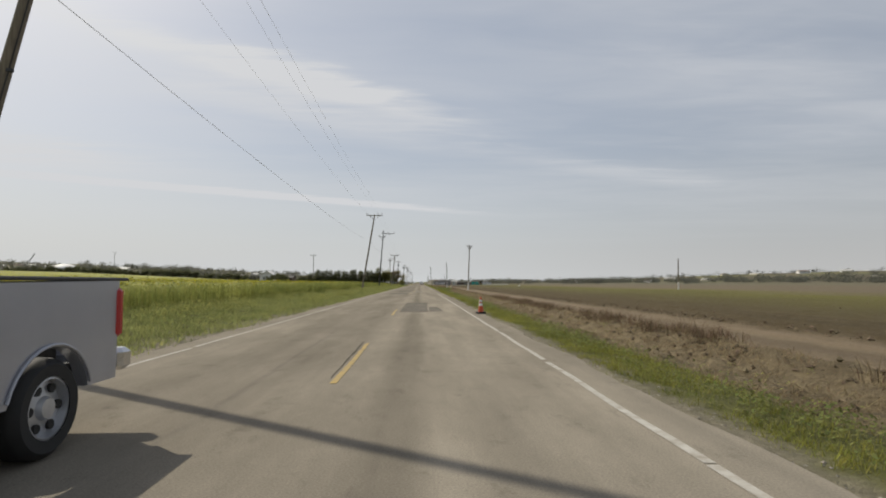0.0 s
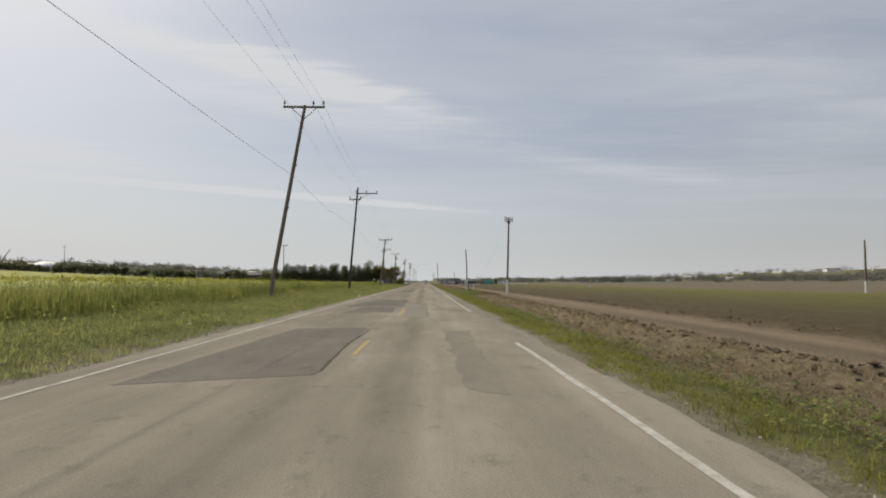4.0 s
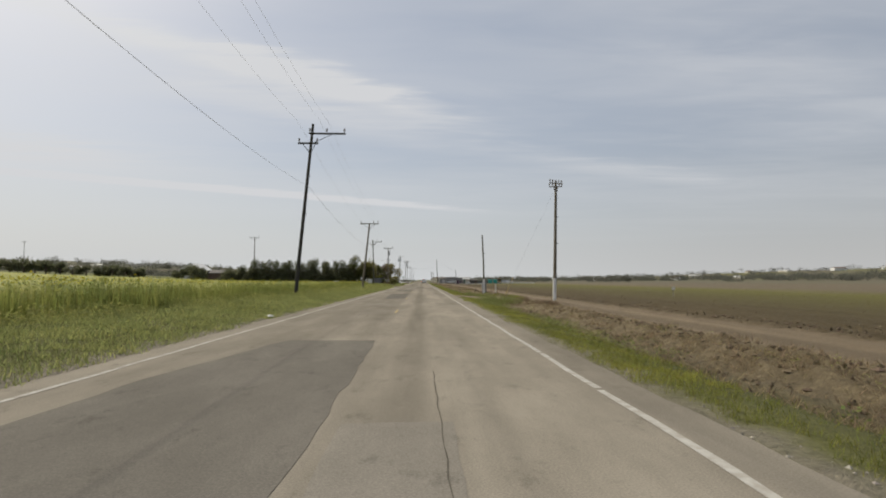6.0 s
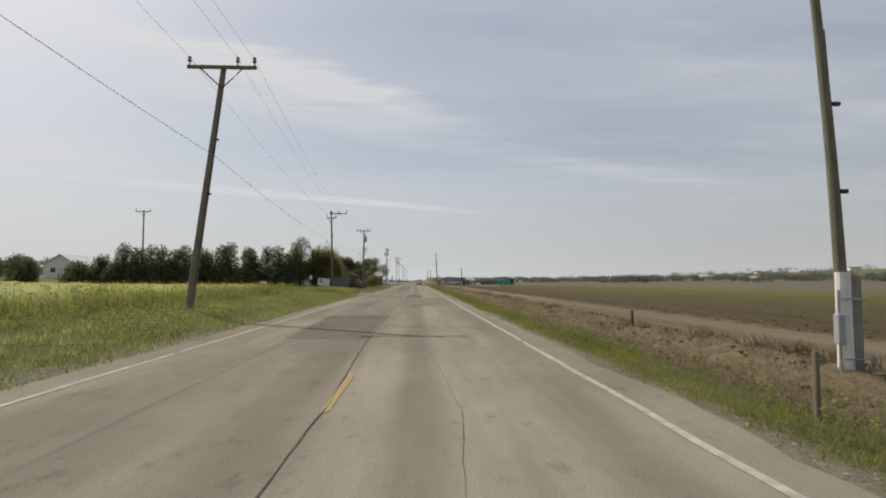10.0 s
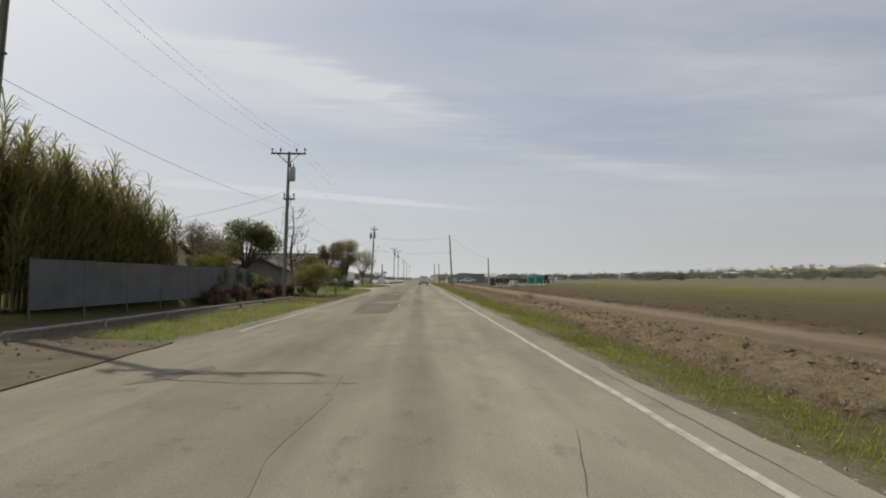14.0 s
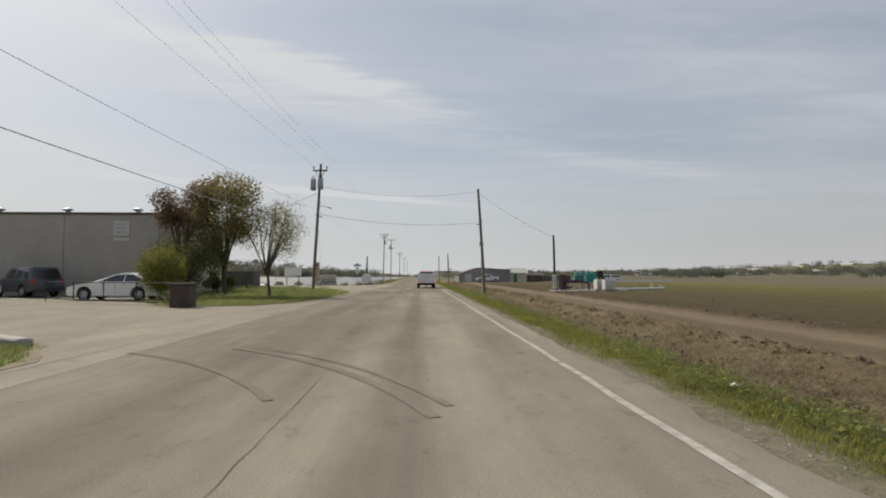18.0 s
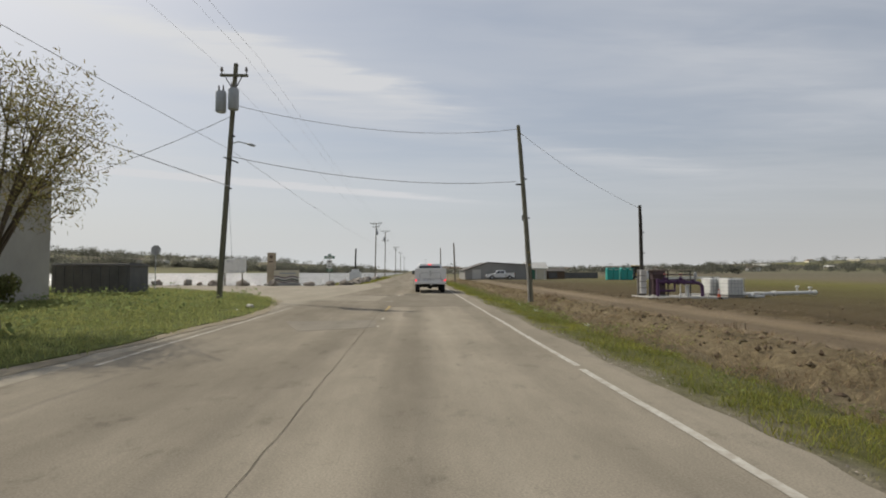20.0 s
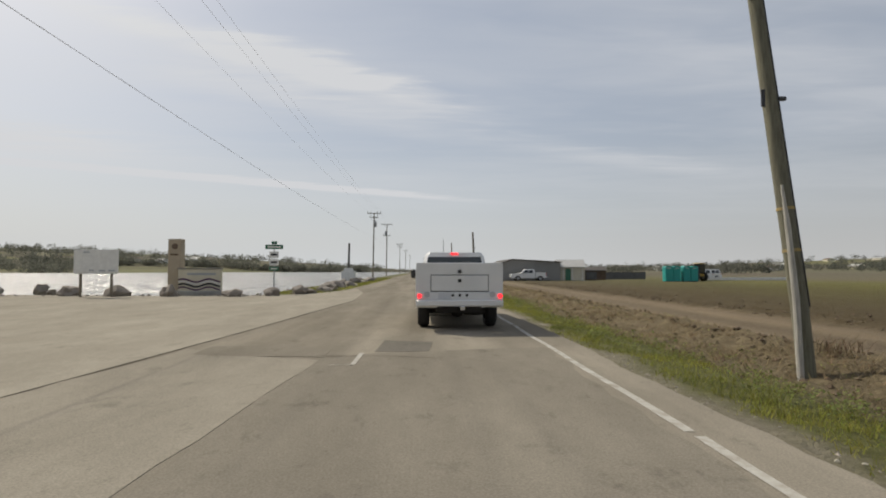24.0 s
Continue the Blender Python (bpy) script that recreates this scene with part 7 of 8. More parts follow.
for x in (-0.9, 0.02):
    part("valve", G().box((x, 0, 1.15), (0.2, 0.2, 0.22), ch=0.05).tube([(x, 0, 1.2), (x, 0, 1.42)], 0.02, 6), M["purple"], main)
    part("handwheel", G().tube([(x + 0.11 * math.cos(a), 0.11 * math.sin(a), 1.42) for a in [k * math.tau / 12 for k in range(13)]], 0.014, 5, False), M["red_lamp"], main)
part("air_valve", G().tube([(0.9, 0, 0.95), (0.9, 0, 1.3)], 0.05, 8).lathe([(0.05, 1.25), (0.09, 1.3), (0.09, 1.5), (0.03, 1.56)], (0.9, 0, 0), 10), M["steel"], main)
part("manifold", G().tube([(-1.35, 0.1, 0.45), (-0.3, 0.1, 0.45), (-0.3, 0.1, 0.95)], 0.07, 10), M["purple"], ob, smooth=True)
part("pipe_stand", G().box((0.4, 0, 0.45), (0.1, 0.3, 0.72)), M["steel"], ob)
ob = thing("control_cabinet", "rusty brown control cabinet and pipe rack by the service pole", "cabinet", at=(14.25, 264.1, GZ))
part("body", G().box((0, 0, 0.95), (0.75, 0.5, 1.5), ch=0.02), M["rack"], ob)
part("door", G().box((0.0, -0.26, 0.95), (0.68, 0.03, 1.4), ch=0.008), M["rack"], ob)
for z in (1.12, 1.42):
    part("rack_rail", G().tube([(-0.62, -0.33, z), (2.0, -0.33, z - 0.04)], 0.035, 8), M["rack"], ob)
part("hood", G().box((0.62, -0.05, 1.66), (2.6, 0.5, 0.04), ch=0.01), M["tan"], ob, "rusty yellowish sheet hood")
for x in (-0.62, 0.5, 1.85):
    part("hood_post", G().box((x, -0.3, 0.85), (0.05, 0.05, 1.6)), M["dark_metal"], ob)
part("plinth", G().box((0, 0, 0.1), (0.85, 0.6, 0.22), ch=0.02), M["concrete"], ob)
ob = thing("meter_panel", "white stacked meter boxes on the service pole", "meter box", at=(13.55, 264.55, GZ))
for k, z in enumerate((0.3, 0.66, 1.02, 1.38)):
    part("meter_box", G().box((0, -0.04, z + 0.12), (0.38, 0.2, 0.32), ch=0.015), M["white_paint"], ob)
part("backing", G().box((-0.05, 0.1, 0.85), (0.5, 0.05, 1.7)), M["grey_wood"], ob)
for k in range(2):
    ob = thing("storage_tank", "white plastic tank in a steel cage on a pallet", "tank", "storage tanks", at=(18.42 + 0.4 * k, 265.5 - 1.25 * k, GZ))
    part("bottle", G().box((0, 0, 0.66), (0.96, 1.1, 0.98), ch=0.06), M["ibc"], ob)
    part("pallet", G().box((0, 0, 0.07), (1.0, 1.15, 0.14), ch=0.01), M["grey_wood"], ob)
    for z in (0.2, 0.42, 0.64, 0.86, 1.08, 1.17):
        part("cage_hoop", G().tube([(-0.5, -0.57, z), (0.5, -0.57, z), (0.5, 0.57, z), (-0.5, 0.57, z), (-0.5, -0.57, z)], 0.011, 5, False), M["steel"], ob)
    for x in (-0.5, -0.3, -0.1, 0.1, 0.3, 0.5):
        part("cage_bar", G().tube([(x, -0.575, 0.14), (x, -0.575, 1.17)], 0.011, 5), M["steel"], ob)
    part("lid", G().lathe([(0.09, 1.15), (0.09, 1.2), (0.0, 1.21)], (0, 0, 0), 12), M["dark_metal"], ob)
ob = thing("white_pipeline", "white plastic pipe lying on the ground by the pumps", "pipe", at=(18.5, 264.4, GZ))
part("pipe", G().tube([(0, 0, 0.18), (6.6, 1.2, 0.26)], 0.11, 12), M["pipe_white"], ob, smooth=True)
for x in (1.2, 3.4, 6.4):
    part("coupling", G().tube([(x, 0.18 * x, 0.18 + 0.012 * x), (x + 0.16, 0.18 * x + 0.03, 0.18 + 0.012 * x)], 0.16, 12), M["pipe_white"], ob)
for x, h in ((5.2, 0.62), (6.15, 0.55)):
    part("hydrant", G().tube([(x, 0.18 * x, 0.1), (x, 0.18 * x, h)], 0.05, 8).lathe([(0.06, h - 0.05), (0.12, h - 0.02), (0.12, h + 0.04), (0.05, h + 0.07)], (x, 0.18 * x, 0), 10), M["pipe_white"], ob)
single("white_pipe", G().tube([(16.6, 266.2, GZ + 0.1), (24.5, 267.4, GZ + 0.1)], 0.075, 10), M["pipe_white"], "long white plastic pipe on the bare soil", "pipe", smooth=True)
single("pipe_heap", G().tube([(19.75, 263.9, GZ + 0.12), (20.35, 264.2, GZ + 0.2)], 0.13, 10).tube([(19.85, 263.6, GZ + 0.1), (20.5, 263.75, GZ + 0.1)], 0.1, 10).tube([(20.0, 263.9, GZ + 0.3), (20.4, 263.7, GZ + 0.28)], 0.09, 8), M["pipe_white"], "heap of short white pipe fittings", "pipe fittings", smooth=True)
for x, y, h, c in ((14.75, 262.3, 0.85, "white_paint"), (16.5, 262.6, 0.4, "pipe_white")):
    single("marker_post", G().tube([(x, y, GZ - 0.2), (x, y, GZ + h)], 0.035, 8), M[c], "thin white marker post by the pumps", "post", "marker posts")


def cone(at, h, label):
    ob = thing("traffic_cone", label, "traffic cone", "traffic cones", at=at, rz=12)
    b = h * 0.24
    part("base", G().box((0, 0, h * 0.045), (2 * b, 2 * b, h * 0.09), ch=h * 0.02).box((0, 0, h * 0.13), (1.9 * b, 1.9 * b, h * 0.09), ch=h * 0.02), M["rubber"], ob, "heavy black rubber base")
    r = lambda z: h * (0.185 - 0.155 * z / h)
    for z0, z1, m, nm in ((0.18, 0.50, "orange", "body"), (0.50, 0.64, "white_paint", "reflective_band"), (0.64, 0.70, "orange", "body"), (0.70, 0.83, "white_paint", "reflective_band"), (0.83, 1.0, "orange", "tip")):
        part(nm, G().lathe([(r(h * z0), h * z0), (r(h * z1), h * z1)], (0, 0, 0), 20), M[m], ob, smooth=True)


cone((2.62, -10.7, -0.05), 0.76, "orange traffic cone with white bands on the shoulder")
cone((17.2, 262.7, GZ), 0.6, "small orange traffic cone beside the tanks")

# ---- posts, stakes and litter on the field side ----
def stake(x, y, h, m, label, w=0.07, lean=0.0):
    z = float(ground_z(x, y))
    g = G().tube([(0, 0, -0.2), (lean, 0, h)], [w * 0.75, w * 0.6], 8)
    single("stake", g, M[m], label, "post", "field posts", at=(x, y, z))


stake(4.1, 105.7, 0.72, "wood_pole", "weathered wooden stake in the grass", 0.05)
stake(8.2, 110.3, 0.45, "dark_pole", "short dark wooden stake by the dirt track", 0.08)
stake(7.75, 103.9, 1.15, "white_paint", "white pipe marker post beside the drive", 0.08, 0.03)
stake(7.05, 118, 0.5, "dark_pole", "short dark wooden stake by the dirt track", 0.06)
ob = thing("field_marker", "small white marker sign in the field", "sign", at=(24, 98, -0.3))
part("post", G().tube([(0, 0, -0.2), (0, 0, 0.9)], 0.03, 6), M["grey_wood"], ob)
part("panel", G().box((0, -0.04, 0.85), (0.28, 0.02, 0.3)), M["white_paint"], ob)
ob = thing("guy_wire_guard", "leaning yellow guard on a guy wire in the ditch weeds", "guy wire", at=(6.5, 90.6, -0.4))
part("guard", G().tube([(0, 0, -0.1), (0.92, 0.15, 1.95)], 0.035, 8), M["line_yellow"], ob, smooth=True)
part("wire", G().tube([(0.92, 0.15, 1.95), (4.85, 2.0, 9.4)], 0.004, 5), M["wire"], ob)
M["litter"] = material("crumpled white plastic", (0.7, 0.69, 0.66), 0.6, vary=0.2, scale=12)
def litter(x, y, s, seed):
    rd, g = random.Random(seed), G()
    rings = []
    for k, q in enumerate((0.0, 0.4, 0.8, 1.0)):
        rr = (0.7, 1.0, 0.6, 0.12)[k]
        rings.append([(s * rr * math.cos(a) * rd.uniform(0.7, 1.2), s * rr * math.sin(a) * rd.uniform(0.7, 1.2), s * q * 0.8) for a in [i * math.tau / 8 for i in range(8)]])
    g.loft(rings)
    single("litter", g, M["litter"], "crumpled white litter in the verge", "litter", "litter", at=(x, y, float(ground_z(x, y)) + 0.02))
for i, (x, y, s) in enumerate(((-5.28, 66.0, 0.13), (5.1, 248.5, 0.12), (4.4, 252.5, 0.1), (4.1, 217.5, 0.07), (-5.9, 250.6, 0.1), (4.6, 256.8, 0.12), (-6.2, 35, 0.08))):
    litter(x, y, s, i)
single("kerb_block", G().box((0, 0, 0.06), (1.35, 0.3, 0.2), ch=0.03), M["concrete"], "pale concrete kerb at the tip of the garden lawn", "kerb", at=(-7.6, 221.2, 0.0), rz=-32)
single("curb_stone", G().box((-5.75, 251.4, 0.1), (0.14, 0.62, 0.12), rz=0.5, ch=0.03), M["concrete"], "loose pale concrete block in the grass", "block")

# ---- fence corner by the reeds: boards and signs ----
ob = thing("notice_board", "tilted white board sign before the reeds", "sign", at=(-12.0, 171.3, 0.0), rz=-15)
part("panel", G().box((0, 0, 1.15), (1.65, 0.05, 0.95), ry=radians(5), ch=0.01), M["white_paint"], ob, "white panel with a dull stain")
for x in (-0.45, 0.45):
    part("post", G().box((x, 0.06, 0.5), (0.08, 0.08, 1.2)), M["grey_wood"], ob)
part("round_stain", G().tube([(-0.35, -0.028, 1.33), (-0.35, -0.04, 1.33)], 0.26, 14), M["tan"], ob, "faded brown round stain")
ob = thing("post_sign", "small white sign on a grey post by the reeds", "sign", at=(-13.7, 171.6, 0.2))
part("post", G().box((0, 0.04, 0.7), (0.07, 0.07, 1.7)), M["grey_wood"], ob)
part("panel", G().box((0, -0.01, 1.55), (0.34, 0.02, 0.55), ch=0.005), M["white_paint"], ob)
single("utility_pedestal", G().box((-19.0, 169.0, 0.75), (0.75, 0.4, 0.95), ch=0.06), M["white_paint"], "pale utility pedestal in the grass", "utility box")

# ---- front gardens and yard entrance ----
ob = thing("newspaper_box", "grey newspaper box on a wooden post by the road", "mailbox", at=(-6.3, 198.4, -0.03))
part("post", G().box((0, 0, 0.5), (0.1, 0.1, 1.1)), M["grey_wood"], ob)
part("box", G().box((-0.05, 0, 1.15), (0.28, 0.5, 0.3), ch=0.06), M["trafo"], ob)
ob = thing("picket_fence", "low white picket fence in the front garden", "fence", at=(-12.6, 208.5, -0.03))
for k in range(14):
    part("picket", G().prism([(k * 0.16 - 0.04, 0), (k * 0.16 + 0.04, 0), (k * 0.16 + 0.04, 0.6), (k * 0.16, 0.68), (k * 0.16 - 0.04, 0.6)], -0.01, 0.01, "y"), M["white_paint"], ob)
for z in (0.18, 0.5):
    part("rail", G().box((1.04, 0.03, z), (2.3, 0.03, 0.06)), M["white_paint"], ob)
ob = thing("entrance_sign", "white entrance sign between posts beside the tree", "sign", at=(-11.2, 220.2, 0.0))
part("panel", G().box((0, 0, 1.25), (1.5, 0.06, 0.75), ch=0.01), M["white_paint"], ob)
part("lower_panel", G().box((0, -0.01, 0.7), (1.6, 0.05, 0.28), ch=0.01), M["grey_wood"], ob)
for x in (-0.75, 0.78):
    part("post", G().box((x, 0.05, 0.8), (0.12, 0.12, 1.75), ch=0.01), M["grey_wood"], ob)
for z, w in ((1.42, 1.0), (1.25, 1.15), (1.08, 0.8)):
    part("lettering_bar", G().box((0, -0.034, z), (w, 0.008, 0.07)), M["trafo"], ob)
M["planter"] = material("dark brown planter", (0.075, 0.055, 0.045), 0.8, vary=0.3, scale=3, bump=0.2)
for x, y in ((-9.6, 222.4), (-9.5, 233.3)):
    ob = thing("waste_bin", "square dark brown bin at the yard entrance", "bin", "yard bins", at=(x, y, 0.0))
    part("body", G().box((0, 0, 0.45), (0.78, 0.78, 0.9), ch=0.04), M["planter"], ob)
    part("rim", G().box((0, 0, 0.94), (0.86, 0.86, 0.1), ch=0.03), M["planter"], ob)
def pipe_gate(a, b, posts, label):
    """A long open pipe gate from its hinge a to its free end b."""
    ob = thing("pipe_gate", label, "gate", "yard gates", at=(*a, 0.0))
    d = Vector((b[0] - a[0], b[1] - a[1], 0))
    for z, r in ((0.98, 0.022), (0.16, 0.03)):
        part("rail", G().tube([(0, 0, z), d * 0.5 + Vector((0, 0, z - 0.02)), d + Vector((0, 0, z))], r, 6), M["dark_metal"], ob)
    for k in range(posts + 1):
        p = d * (k / posts)
        part("upright", G().tube([(p.x, p.y, 0.0 if k in (0, posts) else 0.14), (p.x, p.y, 1.0)], 0.028, 6), M["dark_metal"], ob)
    p = d / posts
    part("brace", G().tube([(0, 0, 0.16), (p.x, p.y, 0.97)], 0.024, 6), M["dark_metal"], ob)


pipe_gate((-10.25, 234.0), (-18.4, 238.6), 4, "dark pipe gate standing open before the parked car")
pipe_gate((-10.2, 222.9), (-17.4, 228.6), 4, "dark pipe gate standing open behind the garden lawn")
M["lawn"] = material("lawn turf", (0.13, 0.14, 0.045), 0.95, spec=0.04, second=(0.06, 0.08, 0.03), scale=1.5, bump=0.8, bump_scale=12)


def island(name, outline, z, label, mat="lawn"):
    n = len(outline)
    cx, cy = sum(p[0] for p in outline) / n, sum(p[1] for p in outline) / n
    fine_ = []
    for (ax, ay), (bx, by) in zip(outline, outline[1:] + outline[:1]):
        m = max(1, int(math.hypot(bx - ax, by - ay) / 0.7))
        fine_ += [(ax + (bx - ax) * q / m + random.uniform(-0.09, 0.09), ay + (by - ay) * q / m + random.uniform(-0.09, 0.09)) for q in range(m)]
    top_z = max(z * 0.2, 0.012)
    tagged(new(name, G().prism(fine_, -0.08, top_z).mesh(name, M[mat])), label, "lawn" if mat == "lawn" else "ground", "", "structure")


ISL = [(-9.9, 233.4), (-7.0, 234.3), (-5.7, 237), (-5.25, 242), (-5.05, 248), (-5.3, 252), (-5.8, 254.5), (-6.25, 256), (-7.0, 258.1), (-9.1, 262.4), (-13.3, 267.7), (-18.2, 273), (-24, 276), (-32, 276.5), (-32, 262), (-18.5, 258), (-15.6, 246.2), (-14.6, 241), (-12.5, 236.5)]
island("lawn_corner", ISL, 0.16, "grassy corner lawn between yard and side road")


def inside(poly, x, y):
    r = np.zeros(x.shape, bool)
    for (ax, ay), (bx, by) in zip(poly, poly[1:] + poly[:1]):
        r ^= ((ay > y) != (by > y)) & (x < (bx - ax) * (y - ay) / (by - ay + 1e-9) + ax)
    return r


def widened(poly, d):
    """The outline pushed outwards by d."""
    area = sum(a[0] * b[1] - b[0] * a[1] for a, b in zip(poly, poly[1:] + poly[:1]))
    out = []
    for a, p, b in zip(poly[-1:] + poly[:-1], poly, poly[1:] + poly[:1]):
        t_ = Vector((b[0] - a[0], b[1] - a[1])).normalized() * (1 if area > 0 else -1)
        k = d * random.uniform(0.5, 1.3)
        out.append((p[0] + t_.y * k, p[1] - t_.x * k))
    return out


M["pale_dirt"] = material("pale trodden dirt", (0.30, 0.262, 0.20), 0.95, spec=0.04, second=(0.20, 0.17, 0.12), scale=1.6, bump=0.5, bump_scale=14)
island("dirt_margin", widened(ISL, 0.4), 0.04, "pale worn dirt round the corner lawn", "pale_dirt")


def lawn_points(n, poly, z):
    q = np.array(poly)
    x, y = rng.uniform(q[:, 0].min(), q[:, 0].max(), n), rng.uniform(q[:, 1].min(), q[:, 1].max(), n)
    k = inside(poly, x, y)
    return np.column_stack([x[k], y[k], np.full(k.sum(), z)])


GARDEN = [(-5.3, 200.5), (-5.1, 207), (-5.2, 214), (-5.9, 219.0), (-6.9, 220.9), (-9.5, 221.3), (-20, 221.5), (-20, 203), (-9, 201.5)]
VERGE = [(-5.0, 186.5), (-5.1, 199), (-8.3, 199), (-9.5, 195), (-9.5, 188)]
STRIP = [(-5.6, 168.5), (-5.0, 175), (-5.0, 186), (-7.4, 186), (-7.9, 178), (-7.6, 169.5)]
island("dirt_margin", widened(GARDEN, 0.3), 0.04, "pale worn dirt round the garden lawn", "pale_dirt")
island("lawn_garden", GARDEN, 0.12, "green garden lawn before the yard entrance")
pts = np.concatenate([lawn_points(14000, ISL, 0.025), lawn_points(9000, widened(ISL, 0.1), 0.02), lawn_points(13000, GARDEN, 0.02), lawn_points(700, VERGE, -0.05), lawn_points(2600, STRIP, -0.03)])
v, f = scatter(T_grass, pts, 0.7, 1.5, 21)
bulk("lawn_grass", v, f, M["grass_left"], "rough green grass on the lawns", "grass")
pts = np.concatenate([lawn_points(1500, ISL, 0.025), lawn_points(2200, GARDEN, 0.02)])
pts = pts[(fbm(pts[:, 0] * 0.6, pts[:, 1] * 0.5, 1.0) > 0.1) & (pts[:, 0] < -7)]
v, f = scatter(T_weed, pts, 1.4, 3.0, 22)
M["cover"] = material("fresh ground cover", (0.25, 0.29, 0.12), 0.85, second=(0.16, 0.20, 0.075), scale=0.7, island=0.35, spec=0.06, leaf=0.45)
bulk("garden_weeds", v, f, M["cover"], "leafy ground cover on the lawns", "plants")
pts = lawn_points(2600, VERGE, -0.05)
v, f = scatter(T_dry, pts, 0.8, 2.2, 27)
bulk("verge_straw", v, f, M["dry"], "dry straw and weeds on the house verge", "weeds")
M["dirt_dark"] = material("trampled dark earth", (0.14, 0.115, 0.085), 0.95, spec=0.05, second=(0.09, 0.075, 0.055), scale=1.2, bump=0.8, bump_scale=10)
M["verge_dirt"] = material("worn verge dirt", (0.215, 0.187, 0.14), 0.95, spec=0.05, second=(0.15, 0.132, 0.085), scale=1.4, bump=0.7, bump_scale=11)
island("dirt_margin", [(-5.3, 146), (-4.66, 147), (-4.62, 156), (-4.64, 163), (-6.4, 163.4), (-9.5, 162.6), (-8.2, 160.2), (-7.4, 157), (-6.6, 152)], 0.02, "trodden dirt margin between road and hedge grass", "verge_dirt")
island("dirt_verge", [(-4.85, 161.5), (-5.0, 168.4), (-7.5, 169.4), (-7.9, 178), (-7.6, 186), (-10.2, 186), (-10.5, 173), (-15.5, 172), (-15.5, 163), (-9.5, 161.6)], 0.1, "trampled dark earth before the fence", "dirt_dark")
p = lawn_points(2600, [(-4.85, 161.5), (-5.0, 168.4), (-7.5, 169.4), (-7.6, 186), (-10.2, 186), (-10.5, 173), (-15.5, 172), (-15.5, 163), (-9.5, 161.6)], 0.012)
v, f = scatter(T_clod, p, 0.02, 0.07, 23)
bulk("rubble", v, f, M["clod"], "loose stones and earth before the fence", "rubble")

# ---- junction by the bay ----
ob = thing("refuse_container", "dark grey corrugated refuse container on the corner lawn", "container", at=(-17.2, 263.0, 0.02))
part("body", G().prism([(-1.0, 0.15), (1.0, 0.15), (1.0, 1.55), (-1.0, 1.55)], -2.0, 2.0, "x"), M["fence_dark"], ob)
for k in range(9):
    part("rib", G().box((-1.85 + k * 0.46, -1.03, 0.85), (0.09, 0.07, 1.35)), M["fence_dark"], ob)
part("rim", G().box((0, 0, 1.58), (4.1, 2.1, 0.09), ch=0.02), M["fence_dark"], ob)
part("lid", G().box((0, 0, 1.66), (3.9, 1.95, 0.06), ch=0.02), M["dark_metal"], ob)
ob = thing("stop_sign", "octagonal road sign seen from its grey back", "road sign", at=(-17.0, 268.7, 0.0))
part("post", G().tube([(0, 0, -0.2), (0, 0, 2.95)], 0.032, 8), M["steel"], ob)
part("plate", G().prism([(0.33 * math.cos(math.pi / 8 + k * math.pi / 4), 2.67 + 0.33 * math.sin(math.pi / 8 + k * math.pi / 4)) for k in range(8)], 0.03, 0.045, "y"), M["steel"], ob)
ob = thing("sign_pillar", "tall tan stucco pillar of the entrance monument", "monument sign", at=(-13.4, 283.5, -0.05))
part("pillar", G().box((0, 0, 1.5), (0.68, 0.55, 3.1), ch=0.02), M["tan"], ob)
part("emblem", G().lathe([(0.0, 0.0), (0.16, 0.0), (0.16, 0.03), (0.0, 0.03)], (0.03, -0.3, 2.65), 20, "y"), M["roof_brown"], ob, "round brown emblem")
part("lettering_bar", G().box((0, -0.28, 2.2), (0.42, 0.015, 0.1)), M["roof_brown"], ob)
part("footing", G().box((0, 0, 0.05), (1.1, 0.9, 0.35), ch=0.03), M["concrete"], ob)
ob = thing("wave_sign", "low pale monument sign with dark and white waves", "monument sign", at=(-11.9, 283.0, -0.05))
part("panel", G().box((0, 0, 0.8), (2.25, 0.22, 1.25), ch=0.02), M["cream_paint"], ob)
part("footing", G().box((0, 0, 0.1), (2.5, 0.45, 0.3), ch=0.03), M["concrete"], ob)
part("coping", G().box((0, 0, 1.45), (2.35, 0.32, 0.07), ch=0.015), M["grey_wood"], ob)
for z, t, m in ((0.85, 0.09, "purple"), (0.72, 0.07, "white_paint"), (0.6, 0.10, "car_dark"), (0.42, 0.08, "purple")):
    top_ = [(-1.1 + 2.2 * k / 24, z + 0.08 * math.sin(k * 0.42 + 0.5)) for k in range(25)]
    part("wave_stripe", G().prism(top_ + [(x, zz - t) for x, zz in reversed(top_)], -0.13, -0.112, "y"), M[m], ob)
part("lettering_bar", G().box((0.1, -0.118, 1.15), (1.5, 0.012, 0.12)), M["trafo"], ob)
ob = thing("information_board", "plain white information board on two posts", "sign", at=(-15.75, 280.2, 0.0))
part("panel", G().box((0, 0, 1.72), (2.1, 0.06, 1.16), ch=0.01), M["white_paint"], ob)
for x in (-0.75, 0.72):
    part("post", G().box((x, 0.05, 0.6), (0.09, 0.09, 1.4)), M["wood_pole"], ob)
for x, z, w in ((-0.45, 2.17, 0.3), (-0.2, 1.3, 0.25), (0.3, 1.28, 0.3), (0.75, 1.28, 0.3)):
    part("lettering_bar", G().box((x, -0.033, z), (w, 0.008, 0.07)), M["trafo"], ob)
M["sign_green"] = material("green sign sheeting", (0.02, 0.13, 0.07), 0.4)
ob = thing("street_sign", "street sign post with green blades and white plates", "road sign", at=(-8.05, 283.2, -0.05))
